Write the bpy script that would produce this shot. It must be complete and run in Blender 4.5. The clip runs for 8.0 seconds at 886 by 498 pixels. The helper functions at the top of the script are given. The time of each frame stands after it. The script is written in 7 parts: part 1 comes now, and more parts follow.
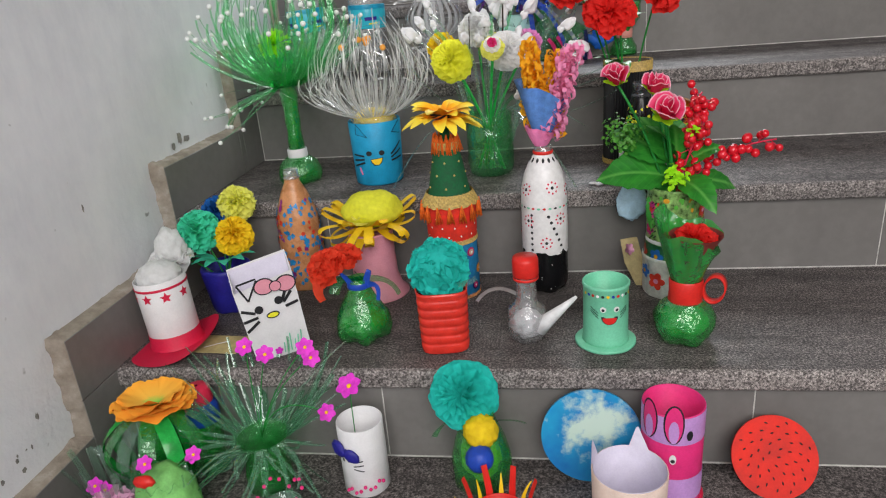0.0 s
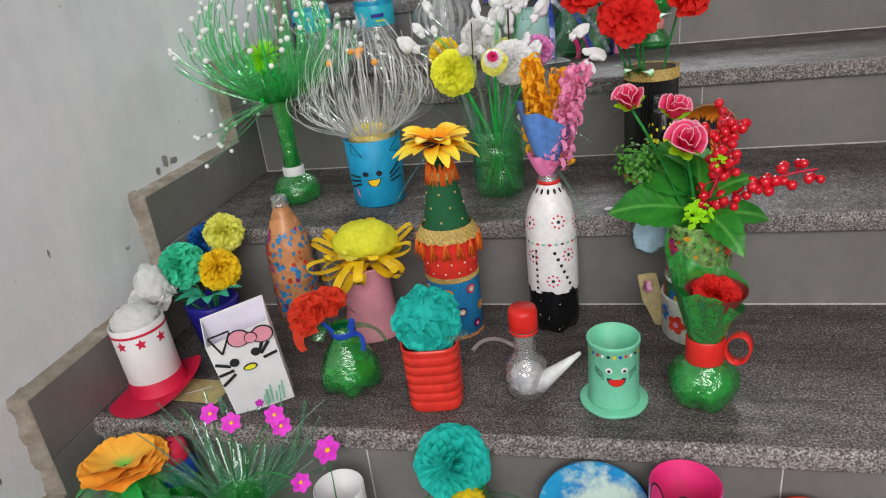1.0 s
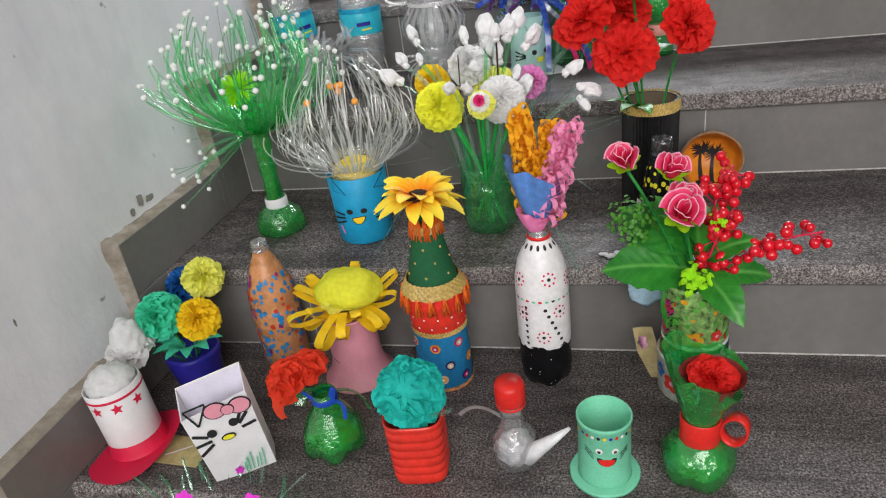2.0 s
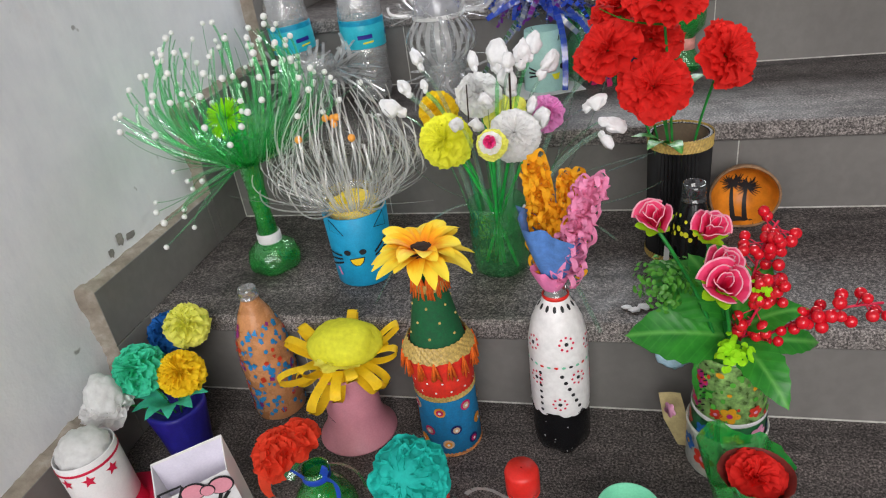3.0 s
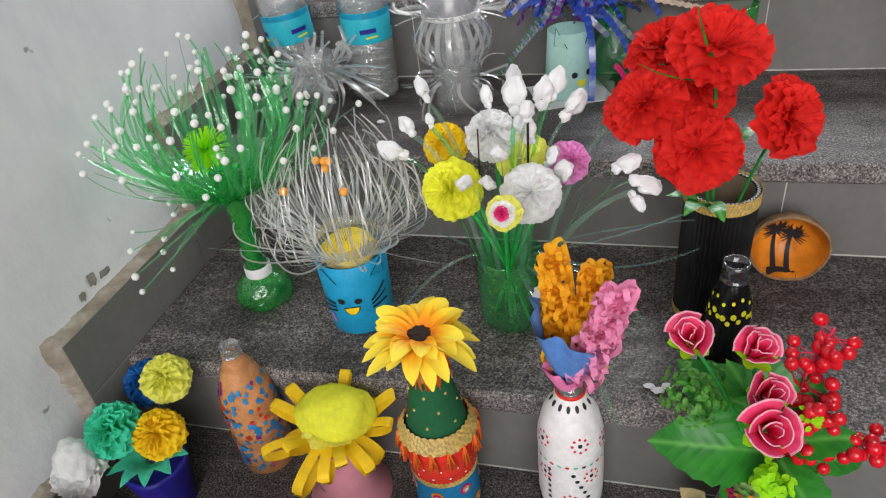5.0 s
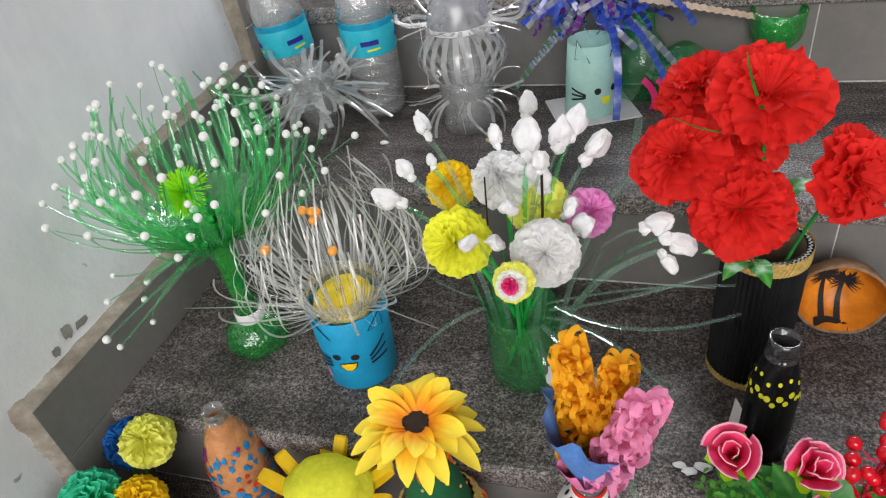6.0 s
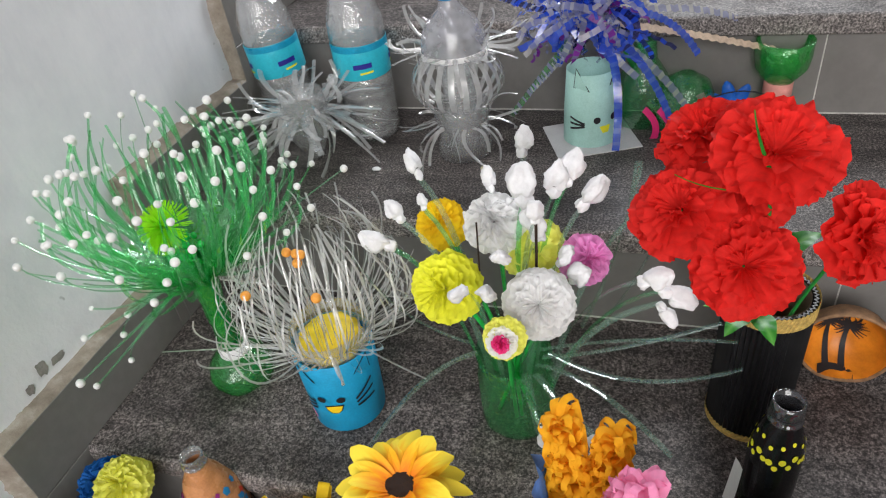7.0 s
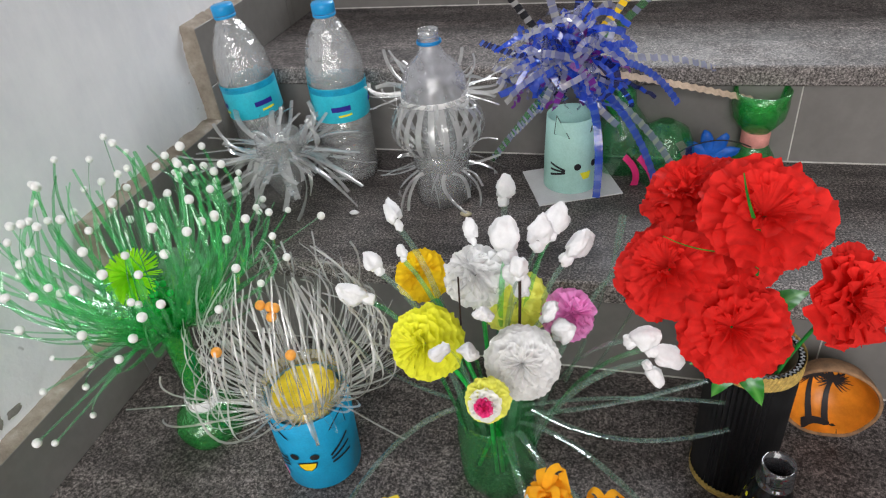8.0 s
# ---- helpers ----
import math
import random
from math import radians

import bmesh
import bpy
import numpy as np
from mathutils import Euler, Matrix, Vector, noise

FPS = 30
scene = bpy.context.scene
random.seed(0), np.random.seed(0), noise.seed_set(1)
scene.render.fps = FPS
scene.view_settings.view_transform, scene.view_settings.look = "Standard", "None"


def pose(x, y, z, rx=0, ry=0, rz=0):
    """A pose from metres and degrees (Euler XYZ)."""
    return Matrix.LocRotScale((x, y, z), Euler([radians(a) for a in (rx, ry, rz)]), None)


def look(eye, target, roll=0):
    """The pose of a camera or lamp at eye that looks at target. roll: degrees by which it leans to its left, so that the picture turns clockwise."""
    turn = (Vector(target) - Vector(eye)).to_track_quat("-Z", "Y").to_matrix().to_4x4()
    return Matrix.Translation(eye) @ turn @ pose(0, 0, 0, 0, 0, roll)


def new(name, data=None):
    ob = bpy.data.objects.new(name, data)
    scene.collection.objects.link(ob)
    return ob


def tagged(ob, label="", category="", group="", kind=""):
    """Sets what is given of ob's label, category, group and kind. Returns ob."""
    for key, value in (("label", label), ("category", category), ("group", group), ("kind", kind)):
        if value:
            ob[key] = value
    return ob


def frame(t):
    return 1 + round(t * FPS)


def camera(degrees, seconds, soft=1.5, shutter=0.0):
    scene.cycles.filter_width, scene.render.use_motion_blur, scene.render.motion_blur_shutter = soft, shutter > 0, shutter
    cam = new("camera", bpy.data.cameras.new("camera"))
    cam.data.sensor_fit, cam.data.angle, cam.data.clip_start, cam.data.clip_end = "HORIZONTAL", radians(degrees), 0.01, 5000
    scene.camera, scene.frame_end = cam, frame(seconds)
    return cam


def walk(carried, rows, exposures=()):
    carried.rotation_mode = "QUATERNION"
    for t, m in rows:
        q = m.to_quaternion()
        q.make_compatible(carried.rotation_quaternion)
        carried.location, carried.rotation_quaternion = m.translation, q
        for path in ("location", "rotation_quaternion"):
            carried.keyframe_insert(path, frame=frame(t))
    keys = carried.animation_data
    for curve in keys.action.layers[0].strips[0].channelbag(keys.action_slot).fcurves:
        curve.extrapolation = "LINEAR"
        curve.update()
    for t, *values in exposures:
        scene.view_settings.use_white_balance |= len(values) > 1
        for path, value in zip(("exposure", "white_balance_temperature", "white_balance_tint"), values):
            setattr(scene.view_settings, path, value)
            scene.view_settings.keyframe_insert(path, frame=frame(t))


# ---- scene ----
cam = camera(66.4, 8.0, soft=1.15)
PATH = [
    (0, (0.631, -0.807, 0.488), (0.327, 1.034, -0.233), -4.8),
    (0.5, (0.66, -0.74, 0.511), (0.326, 1.083, -0.241), -5.4),
    (1, (0.692, -0.666, 0.545), (0.25, 1.112, -0.257), -6.8),
    (1.2, (0.692, -0.625, 0.585), (0.259, 1.121, -0.288), -6.6),
    (2.3, (0.717, -0.527, 0.659), (0.236, 1.181, -0.263), -8.5),
    (2.5, (0.713, -0.496, 0.669), (0.226, 1.218, -0.241), -8.8),
    (3, (0.695, -0.43, 0.685), (0.207, 1.254, -0.278), -8.1),
    (3.5, (0.672, -0.381, 0.718), (0.208, 1.284, -0.289), -7.4),
    (4, (0.671, -0.35, 0.758), (0.201, 1.256, -0.339), -8.0),
    (4.5, (0.679, -0.32, 0.758), (0.212, 1.265, -0.37), -6.4),
    (4.7, (0.68, -0.293, 0.764), (0.192, 1.286, -0.363), -6.8),
    (5.8, (0.665, -0.14, 0.794), (0.092, 1.347, -0.414), -9.8),
    (6, (0.668, -0.115, 0.796), (0.086, 1.374, -0.406), -9.7),
    (6.5, (0.669, -0.072, 0.804), (0.079, 1.399, -0.415), -9.2),
    (7, (0.665, -0.06, 0.814), (0.086, 1.427, -0.391), -8.9),
    (7.5, (0.659, -0.051, 0.822), (0.121, 1.476, -0.353), -7.5),
    (8, (0.652, -0.033, 0.822), (0.139, 1.526, -0.321), -6.7),
]
walk(cam, [(t, look(eye, target, roll)) for t, eye, target, roll in PATH], exposures=((0.0, -0.05), (2.5, 0.05), (4.5, 0.04), (6.0, 0.12), (8.0, 0.14)))

# ---- world and light ----
world = bpy.data.worlds.new("world")
scene.world = world
world.use_nodes = True
wn = world.node_tree.nodes
sky = wn.new("ShaderNodeTexSky")
sky.sky_type = "NISHITA"
sky.sun_disc = False
sky.sun_elevation, sky.sun_rotation = radians(40), radians(200)
wn["Background"].inputs["Strength"].default_value = 0.10
world.node_tree.links.new(sky.outputs[0], wn["Background"].inputs["Color"])


def area_lamp(name, m, sx, sy, watts, color):
    data = bpy.data.lights.new(name, "AREA")
    data.shape, data.size, data.size_y, data.energy, data.color = "RECTANGLE", sx, sy, watts, color
    lamp = new(name, data)
    lamp.matrix_world = m
    return lamp


# light from behind through an assumed, unseen opening, and daylight of the window above the upper landing
area_lamp("opening_daylight", look((1.3, -2.55, 1.75), (0.8, 0.4, 0.1)), 2.6, 2.0, 108.0, (1.0, 0.965, 0.935))
area_lamp("landing_daylight", look((0.95, 3.02, 2.2), (0.6, 0.4, 0.2)), 1.3, 0.9, 68.0, (0.94, 0.97, 1.0))
scene.cycles.transparent_max_bounces = 32

T, R = 0.3226, 0.15          # going and rise of a step
NOSE, RISER = -0.020, -0.010  # slab front and riser face, from the step line

# ---- materials ----


def rgb(r, g, b):
    """Linear colour from display values 0-255."""
    return tuple((c / 255 / 12.92) if c <= 10 else ((c / 255 + 0.055) / 1.055) ** 2.4 for c in (r, g, b)) + (1.0,)


class Nodes:
    def __init__(self, name):
        self.mat = bpy.data.materials.new(name)
        self.mat.use_nodes = True
        self.n = self.mat.node_tree.nodes
        self.l = self.mat.node_tree.links
        self.bsdf = self.n["Principled BSDF"]
        self.out = self.n["Material Output"]
        self.co = self.n.new("ShaderNodeTexCoord").outputs["Object"]

    def noise(self, scale, detail=4.0, rough=0.55, stretch=None, co=None):
        t = self.n.new("ShaderNodeTexNoise")
        t.inputs["Scale"].default_value, t.inputs["Detail"].default_value, t.inputs["Roughness"].default_value = scale, detail, rough
        src = co or self.co
        if stretch:
            m = self.n.new("ShaderNodeMapping")
            m.inputs["Scale"].default_value = stretch
            self.l.new(src, m.inputs["Vector"])
            src = m.outputs[0]
        self.l.new(src, t.inputs["Vector"])
        return t.outputs["Fac"]

    def ramp(self, fac, *stops):
        r = self.n.new("ShaderNodeValToRGB")
        e = r.color_ramp.elements
        while len(e) < len(stops):
            e.new(0.5)
        for el, (p, c) in zip(e, stops):
            el.position, el.color = p, c
        self.l.new(fac, r.inputs[0])
        return r.outputs[0]

    def mix(self, fac, a, b, kind="MIX"):
        m = self.n.new("ShaderNodeMix")
        m.data_type, m.blend_type = "RGBA", kind
        for sock, v in ((m.inputs[0], fac), (m.inputs[6], a), (m.inputs[7], b)):
            if isinstance(v, (int, float, tuple)):
                sock.default_value = v
            else:
                self.l.new(v, sock)
        return m.outputs[2]

    def bump(self, height, strength, distance=0.001):
        b = self.n.new("ShaderNodeBump")
        b.inputs["Strength"].default_value, b.inputs["Distance"].default_value = strength, distance
        self.l.new(height, b.inputs["Height"])
        self.l.new(b.outputs[0], self.bsdf.inputs["Normal"])

    def set(self, color=None, rough=None, spec=None, metal=None):
        for key, v in (("Base Color", color), ("Roughness", rough), ("Specular IOR Level", spec), ("Metallic", metal)):
            if v is None:
                continue
            if isinstance(v, (int, float, tuple)):
                self.bsdf.inputs[key].default_value = v
            else:
                self.l.new(v, self.bsdf.inputs[key])
        return self


def shade(c, k):
    return (min(1, c[0] * k), min(1, c[1] * k), min(1, c[2] * k), 1.0)


def plain(name, c, rough=0.5, var=0.25, scale=60.0, bump=0.15, spec=0.4, fine=400.0, rand=0.0):
    """Painted, paper or cloth surface: two scales of tone, fine relief."""
    k = Nodes(name)
    a = k.noise(scale, 3.0)
    b = k.noise(fine, 2.0)
    base = k.ramp(a, (0.3, shade(c, 1 - var)), (0.7, shade(c, 1 + 0.6 * var)))
    col = k.mix(0.12, base, k.ramp(b, (0.35, (0.3, 0.3, 0.3, 1)), (0.65, (0.85, 0.85, 0.85, 1))), "OVERLAY")
    if rand:
        info = k.n.new("ShaderNodeObjectInfo").outputs["Random"]
        col = k.mix(rand, col, k.ramp(info, (0.0, (0.15, 0.15, 0.15, 1)), (1.0, (0.9, 0.9, 0.9, 1))), "OVERLAY")
    k.set(col, k.ramp(a, (0.2, (rough * 0.8,) * 3 + (1,)), (0.8, (min(1, rough * 1.2),) * 3 + (1,))), spec)
    if bump:
        k.bump(b, bump, 0.0006)
    return k.mat


def tissue(name, c, thin=0.40):
    """Crepe and tissue paper, or thin net: lets some light through."""
    k = Nodes(name)
    a = k.noise(140, 4.0)
    w = k.noise(700, 2.0, stretch=(1, 1, 0.25))
    col = k.ramp(a, (0.25, shade(c, 0.86)), (0.75, shade(c, 1.12)))
    k.set(col, 0.75, 0.2)
    k.bump(w, 0.3, 0.0005)
    tr = k.n.new("ShaderNodeBsdfTranslucent")
    k.l.new(col, tr.inputs["Color"])
    m = k.n.new("ShaderNodeMixShader")
    m.inputs[0].default_value = thin
    k.l.new(k.bsdf.outputs[0], m.inputs[1])
    k.l.new(tr.outputs[0], m.inputs[2])
    k.l.new(m.outputs[0], k.out.inputs["Surface"])
    return k.mat


def film(name, tint, body, body_amount, rough=0.08, gloss=1.0, wave=0.25):
    """Thin clear plastic: tinted see-through, some of its own colour that light passes, glossy at the edges."""
    k = Nodes(name)
    wob = k.noise(55, 3.0)
    col = k.ramp(wob, (0.3, shade(body, 0.8)), (0.7, shade(body, 1.15)))
    k.set(col, max(rough, 0.12), 0.5)
    k.bump(wob, wave, 0.004)
    glow = k.n.new("ShaderNodeBsdfTranslucent")
    k.l.new(col, glow.inputs["Color"])
    skin = k.n.new("ShaderNodeMixShader")
    skin.inputs[0].default_value = 0.45
    k.l.new(k.bsdf.outputs[0], skin.inputs[1])
    k.l.new(glow.outputs[0], skin.inputs[2])
    clear = k.n.new("ShaderNodeBsdfTransparent")
    clear.inputs["Color"].default_value = tint
    m = k.n.new("ShaderNodeMixShader")
    m.inputs[0].default_value = body_amount
    k.l.new(clear.outputs[0], m.inputs[1])
    k.l.new(skin.outputs[0], m.inputs[2])
    shine = k.n.new("ShaderNodeBsdfGlossy")
    shine.inputs["Roughness"].default_value = rough
    bmp = [q for q in k.n if q.bl_idname == "ShaderNodeBump"][0]
    k.l.new(bmp.outputs[0], shine.inputs["Normal"])
    lw = k.n.new("ShaderNodeLayerWeight")
    lw.inputs["Blend"].default_value = 0.25
    k.l.new(bmp.outputs[0], lw.inputs["Normal"])
    amt = k.n.new("ShaderNodeMath")
    amt.operation = "MULTIPLY_ADD"
    amt.inputs[1].default_value, amt.inputs[2].default_value = 0.30 * gloss, 0.045 * gloss
    k.l.new(lw.outputs["Facing"], amt.inputs[0])
    m2 = k.n.new("ShaderNodeMixShader")
    k.l.new(amt.outputs[0], m2.inputs[0])
    k.l.new(m.outputs[0], m2.inputs[1])
    k.l.new(shine.outputs[0], m2.inputs[2])
    k.l.new(m2.outputs[0], k.out.inputs["Surface"])
    return k.mat


def granite(name, dark, mid, light, rough, vein_amount):
    """Speckled stone with streaks that run along the step."""
    k = Nodes(name)
    grain = k.noise(760, 2.0, 0.7)
    fleck = k.noise(330, 3.0, 0.75)
    patch = k.noise(75, 4.0, 0.65)
    vein = k.noise(7, 8.0, 0.72, stretch=(0.45, 2.8, 1.0))
    thread = k.noise(24, 6.0, 0.75, stretch=(0.34, 1.9, 1.0))
    cloud = k.noise(1.8, 3.0)
    col = k.ramp(fleck, (0.38, dark), (0.50, mid), (0.64, light))
    col = k.mix(0.6, col, k.ramp(grain, (0.34, (0.14, 0.14, 0.14, 1)), (0.5, (0.48, 0.48, 0.48, 1)), (0.66, (0.86, 0.85, 0.85, 1))), "OVERLAY")
    col = k.mix(0.5, col, k.ramp(patch, (0.35, (0.24, 0.23, 0.23, 1)), (0.65, (0.70, 0.69, 0.68, 1))), "OVERLAY")
    col = k.mix(vein_amount, col, k.ramp(vein, (0.36, (0.16, 0.15, 0.15, 1)), (0.5, (0.48, 0.465, 0.46, 1)), (0.62, (0.62, 0.59, 0.58, 1)), (0.74, (0.9, 0.86, 0.84, 1))), "OVERLAY")
    col = k.mix(vein_amount * 0.6, col, k.ramp(thread, (0.36, (0.22, 0.21, 0.21, 1)), (0.52, (0.5, 0.49, 0.485, 1)), (0.68, (0.82, 0.79, 0.77, 1))), "OVERLAY")
    col = k.mix(0.35, col, k.ramp(cloud, (0.35, (0.40, 0.375, 0.38, 1)), (0.65, (0.62, 0.595, 0.585, 1))), "OVERLAY")
    k.set(col, k.ramp(k.noise(25, 4.0), (0.3, (rough * 0.75,) * 3 + (1,)), (0.7, (min(1, rough * 1.3),) * 3 + (1,))), 0.25)
    k.bump(k.mix(0.5, patch, grain), 0.14, 0.0012)
    return k.mat


M_TREAD = granite("granite polished", (0.024, 0.0222, 0.0220, 1), (0.098, 0.091, 0.0895, 1), (0.29, 0.272, 0.265, 1), 0.54, 0.62)
M_NOSE = granite("granite sawn edge", (0.055, 0.051, 0.050, 1), (0.175, 0.164, 0.158, 1), (0.40, 0.378, 0.365, 1), 0.8, 0.3)


def tile_material():
    k = Nodes("grey stair tile")
    a = k.noise(3.5, 4.0)
    b = k.noise(60, 3.0)
    s = k.noise(14, 5.0, 0.7, stretch=(1, 1, 0.4))
    col = k.ramp(a, (0.3, (0.150, 0.143, 0.136, 1)), (0.7, (0.195, 0.186, 0.178, 1)))
    col = k.mix(0.3, col, k.ramp(s, (0.4, (0.42, 0.41, 0.4, 1)), (0.7, (0.6, 0.59, 0.58, 1))), "OVERLAY")
    col = k.mix(0.12, col, k.ramp(b, (0.4, (0.35, 0.34, 0.33, 1)), (0.6, (0.65, 0.65, 0.65, 1))), "OVERLAY")
    k.set(col, k.ramp(s, (0.3, (0.28,) * 3 + (1,)), (0.7, (0.5,) * 3 + (1,))), 0.4)
    k.bump(b, 0.04, 0.0005)
    return k.mat


def plaster_material():
    k = Nodes("whitewashed plaster")
    a = k.noise(2.5, 5.0, 0.6)
    b = k.noise(18, 6.0, 0.65)
    c = k.noise(120, 3.0)
    run = k.noise(11, 6.0, 0.7, stretch=(1, 2.2, 0.5))
    worn = k.noise(5, 8.0, 0.72)
    spots = k.noise(42, 2.0, 0.4)
    col = k.ramp(a, (0.3, (0.66, 0.665, 0.695, 1)), (0.7, (0.80, 0.80, 0.82, 1)))
    col = k.mix(0.35, col, k.ramp(b, (0.35, (0.38, 0.385, 0.40, 1)), (0.65, (0.62, 0.615, 0.62, 1))), "OVERLAY")
    col = k.mix(0.30, col, k.ramp(run, (0.36, (0.34, 0.345, 0.36, 1)), (0.6, (0.60, 0.60, 0.60, 1))), "OVERLAY")
    col = k.mix(k.ramp(worn, (0.60, (0, 0, 0, 1)), (0.72, (0.30, 0.30, 0.30, 1))), col, (0.56, 0.50, 0.50, 1))
    col = k.mix(k.ramp(spots, (0.75, (0, 0, 0, 1)), (0.8, (0.75, 0.75, 0.75, 1))), col, (0.22, 0.21, 0.2, 1))
    k.set(col, 0.85, 0.2)
    k.bump(k.mix(0.5, b, c), 0.4, 0.004)
    return k.mat


def cement_material():
    k = Nodes("brown cement edging")
    a = k.noise(30, 5.0, 0.65)
    b = k.noise(200, 3.0)
    col = k.ramp(a, (0.3, (0.19, 0.155, 0.125, 1)), (0.55, (0.31, 0.265, 0.22, 1)), (0.75, (0.45, 0.41, 0.36, 1)))
    k.set(col, 0.9, 0.2)
    k.bump(k.mix(0.5, a, b), 0.6, 0.003)
    return k.mat


M_TILE, M_PLASTER, M_CEMENT = tile_material(), plaster_material(), cement_material()
M_GROUT = plain("pale grout", (0.58, 0.56, 0.53, 1), 0.9, 0.3, 80)

# ---- mesh helpers ----


def part(name, bm, material, parent=None, label="", smooth=True, at=None):
    """Links a bmesh as one mesh object, under a thing or a part."""
    me = bpy.data.meshes.new(name)
    if smooth:
        for f in bm.faces:
            f.smooth = True
    bm.to_mesh(me)
    bm.free()
    me.materials.append(material)
    ob = new(name, me)
    if parent:
        ob.parent = parent
    if at is not None:
        ob.matrix_basis = at
    if label:
        ob["label"] = label
    return ob


def again(ob, at, parent=None):
    """Another object on the same mesh."""
    c = new(ob.name.split(".")[0], ob.data)
    c.parent = parent or ob.parent
    c.matrix_basis = at
    return c


def thing(name, x, y, z, label, category, rz=0.0, rx=0.0, ry=0.0, group="", kind=""):
    ob = new(name)
    ob.empty_display_size = 0.02
    ob.matrix_basis = pose(x, y, z, rx, ry, rz)
    return tagged(ob, label, category, group, kind)


def box(x0, y0, z0, x1, y1, z1, bevel=0.0, seg=1):
    bm = bmesh.new()
    bmesh.ops.create_cube(bm, size=1.0, matrix=Matrix.Translation(((x0 + x1) / 2, (y0 + y1) / 2, (z0 + z1) / 2)) @ Matrix.Diagonal((x1 - x0, y1 - y0, z1 - z0, 1)))
    if bevel:
        bmesh.ops.bevel(bm, geom=bm.edges[:], offset=bevel, segments=seg, affect="EDGES", profile=0.5)
    return bm


def structure(ob, label, category):
    return tagged(ob, label, category, kind="structure")


# ---- the stair ----
LEFT, RIGHT = 0.0, 2.3        # skirting face and far wall
WALL = -0.019                 # plaster face of the near wall
for k in range(-3, 9):
    y0, z0 = k * T, k * R
    depth = 1.3 if k == 8 else T + NOSE * -1 + RISER
    # slab: rounded front edge, sawn finish on the nose
    bm = bmesh.new()
    yf = y0 + NOSE
    pts = [(yf + depth, z0), (yf + 0.009, z0), (yf + 0.004, z0 - 0.0015), (yf + 0.0008, z0 - 0.006), (yf, z0 - 0.011), (yf, z0 - 0.0245), (yf + 0.002, z0 - 0.027), (yf + depth, z0 - 0.027)]
    n = 24
    rows = [[bm.verts.new((LEFT - 0.01 + (RIGHT + 0.01) * i / n, y + (0.0007 * noise.noise((i * 3.7, k * 5.1, j)) if 0 < j < 6 else 0), z)) for j, (y, z) in enumerate(pts)] for i in range(n + 1)]
    for i in range(n):
        for j in range(len(pts)):
            bm.faces.new((rows[i][j], rows[i][(j + 1) % len(pts)], rows[i + 1][(j + 1) % len(pts)], rows[i + 1][j]))
    bm.faces.new(rows[0])
    bm.faces.new(rows[n][::-1])
    bmesh.ops.recalc_face_normals(bm, faces=bm.faces[:])
    slab = structure(part("stair_tread", bm, M_TREAD, smooth=False), "speckled grey polished granite stair tread with a rough pale nosing", "stair tread")
    slab.data.materials.append(M_NOSE)
    for f in slab.data.polygons:
        c = f.center
        if c.y < yf + 0.0075 and c.z > z0 - 0.0265:
            f.material_index = 1

# riser tiles, joints where they are seen
JOINTS = {0: [0.395, 0.895], 1: [0.24, 0.60, 1.17], 2: [0.3, 0.885, 1.45], 3: [0.275, 0.88, 1.47], 4: [0.35, 0.95, 1.55]}
for k in range(-2, 9):
    y0, z0 = k * T + RISER, (k - 1) * R
    backing = structure(part("stair_riser", box(LEFT - 0.01, y0 + 0.0010, z0 + 0.0005, RIGHT, y0 + 0.06, z0 + R - 0.0275), M_GROUT, smooth=False), "stair riser faced with smooth mid-grey tiles and thin pale joints", "stair riser")
    part("grout_line", box(LEFT, y0 - 0.0006, z0 + 0.0002, RIGHT, y0 + 0.0009, z0 + 0.0021), M_GROUT, backing, "pale grout line along the tread", smooth=False)
    cuts = [LEFT] + JOINTS.get(k, [0.55, 1.15, 1.75]) + [RIGHT]
    for a, b in zip(cuts, cuts[1:]):
        part("tile", box(a + 0.0009, y0, z0 + 0.0022, b - 0.0009, y0 + 0.009, z0 + R - 0.0272, 0.0006), M_TILE, backing, smooth=False)


# ---- near wall, its stepped skirting and cement edging ----
SK_H, SK_FRONT = 0.092, 0.098


skirting = structure(thing("skirting", 0, 0, 0, "stepped skirting of mid-grey tiles along the plastered wall", "skirting"), "stepped skirting of mid-grey tiles along the plastered wall", "skirting")
for k in range(-3, 8):
    ya, yb = k * T - SK_FRONT, (k + 1) * T - SK_FRONT
    ztop = k * R + SK_H
    # piece in front of the nosing, from the lower tread up, then the piece along the tread
    part("tile", box(-0.012, ya, (k - 1) * R + 0.001, 0.0, k * T + RISER - 0.0012, k * R - 0.0008, 0.0006), M_TILE, skirting, smooth=False)
    part("tile", box(-0.012, ya, k * R + 0.0008, 0.0, ya + 0.345 * T + 0.19, ztop, 0.0006), M_TILE, skirting, smooth=False)
    part("tile", box(-0.012, ya + 0.345 * T + 0.1912, k * R + 0.0008, 0.0, yb - 0.0006, ztop, 0.0006), M_TILE, skirting, smooth=False)


def ragged(s, k):
    return 0.007 * noise.noise((s * 5.0, k, 0.3)) + 0.003 * noise.noise((s * 19.0, k, 5.3)) + 0.0016 * noise.noise((s * 57.0, k, 9.3))


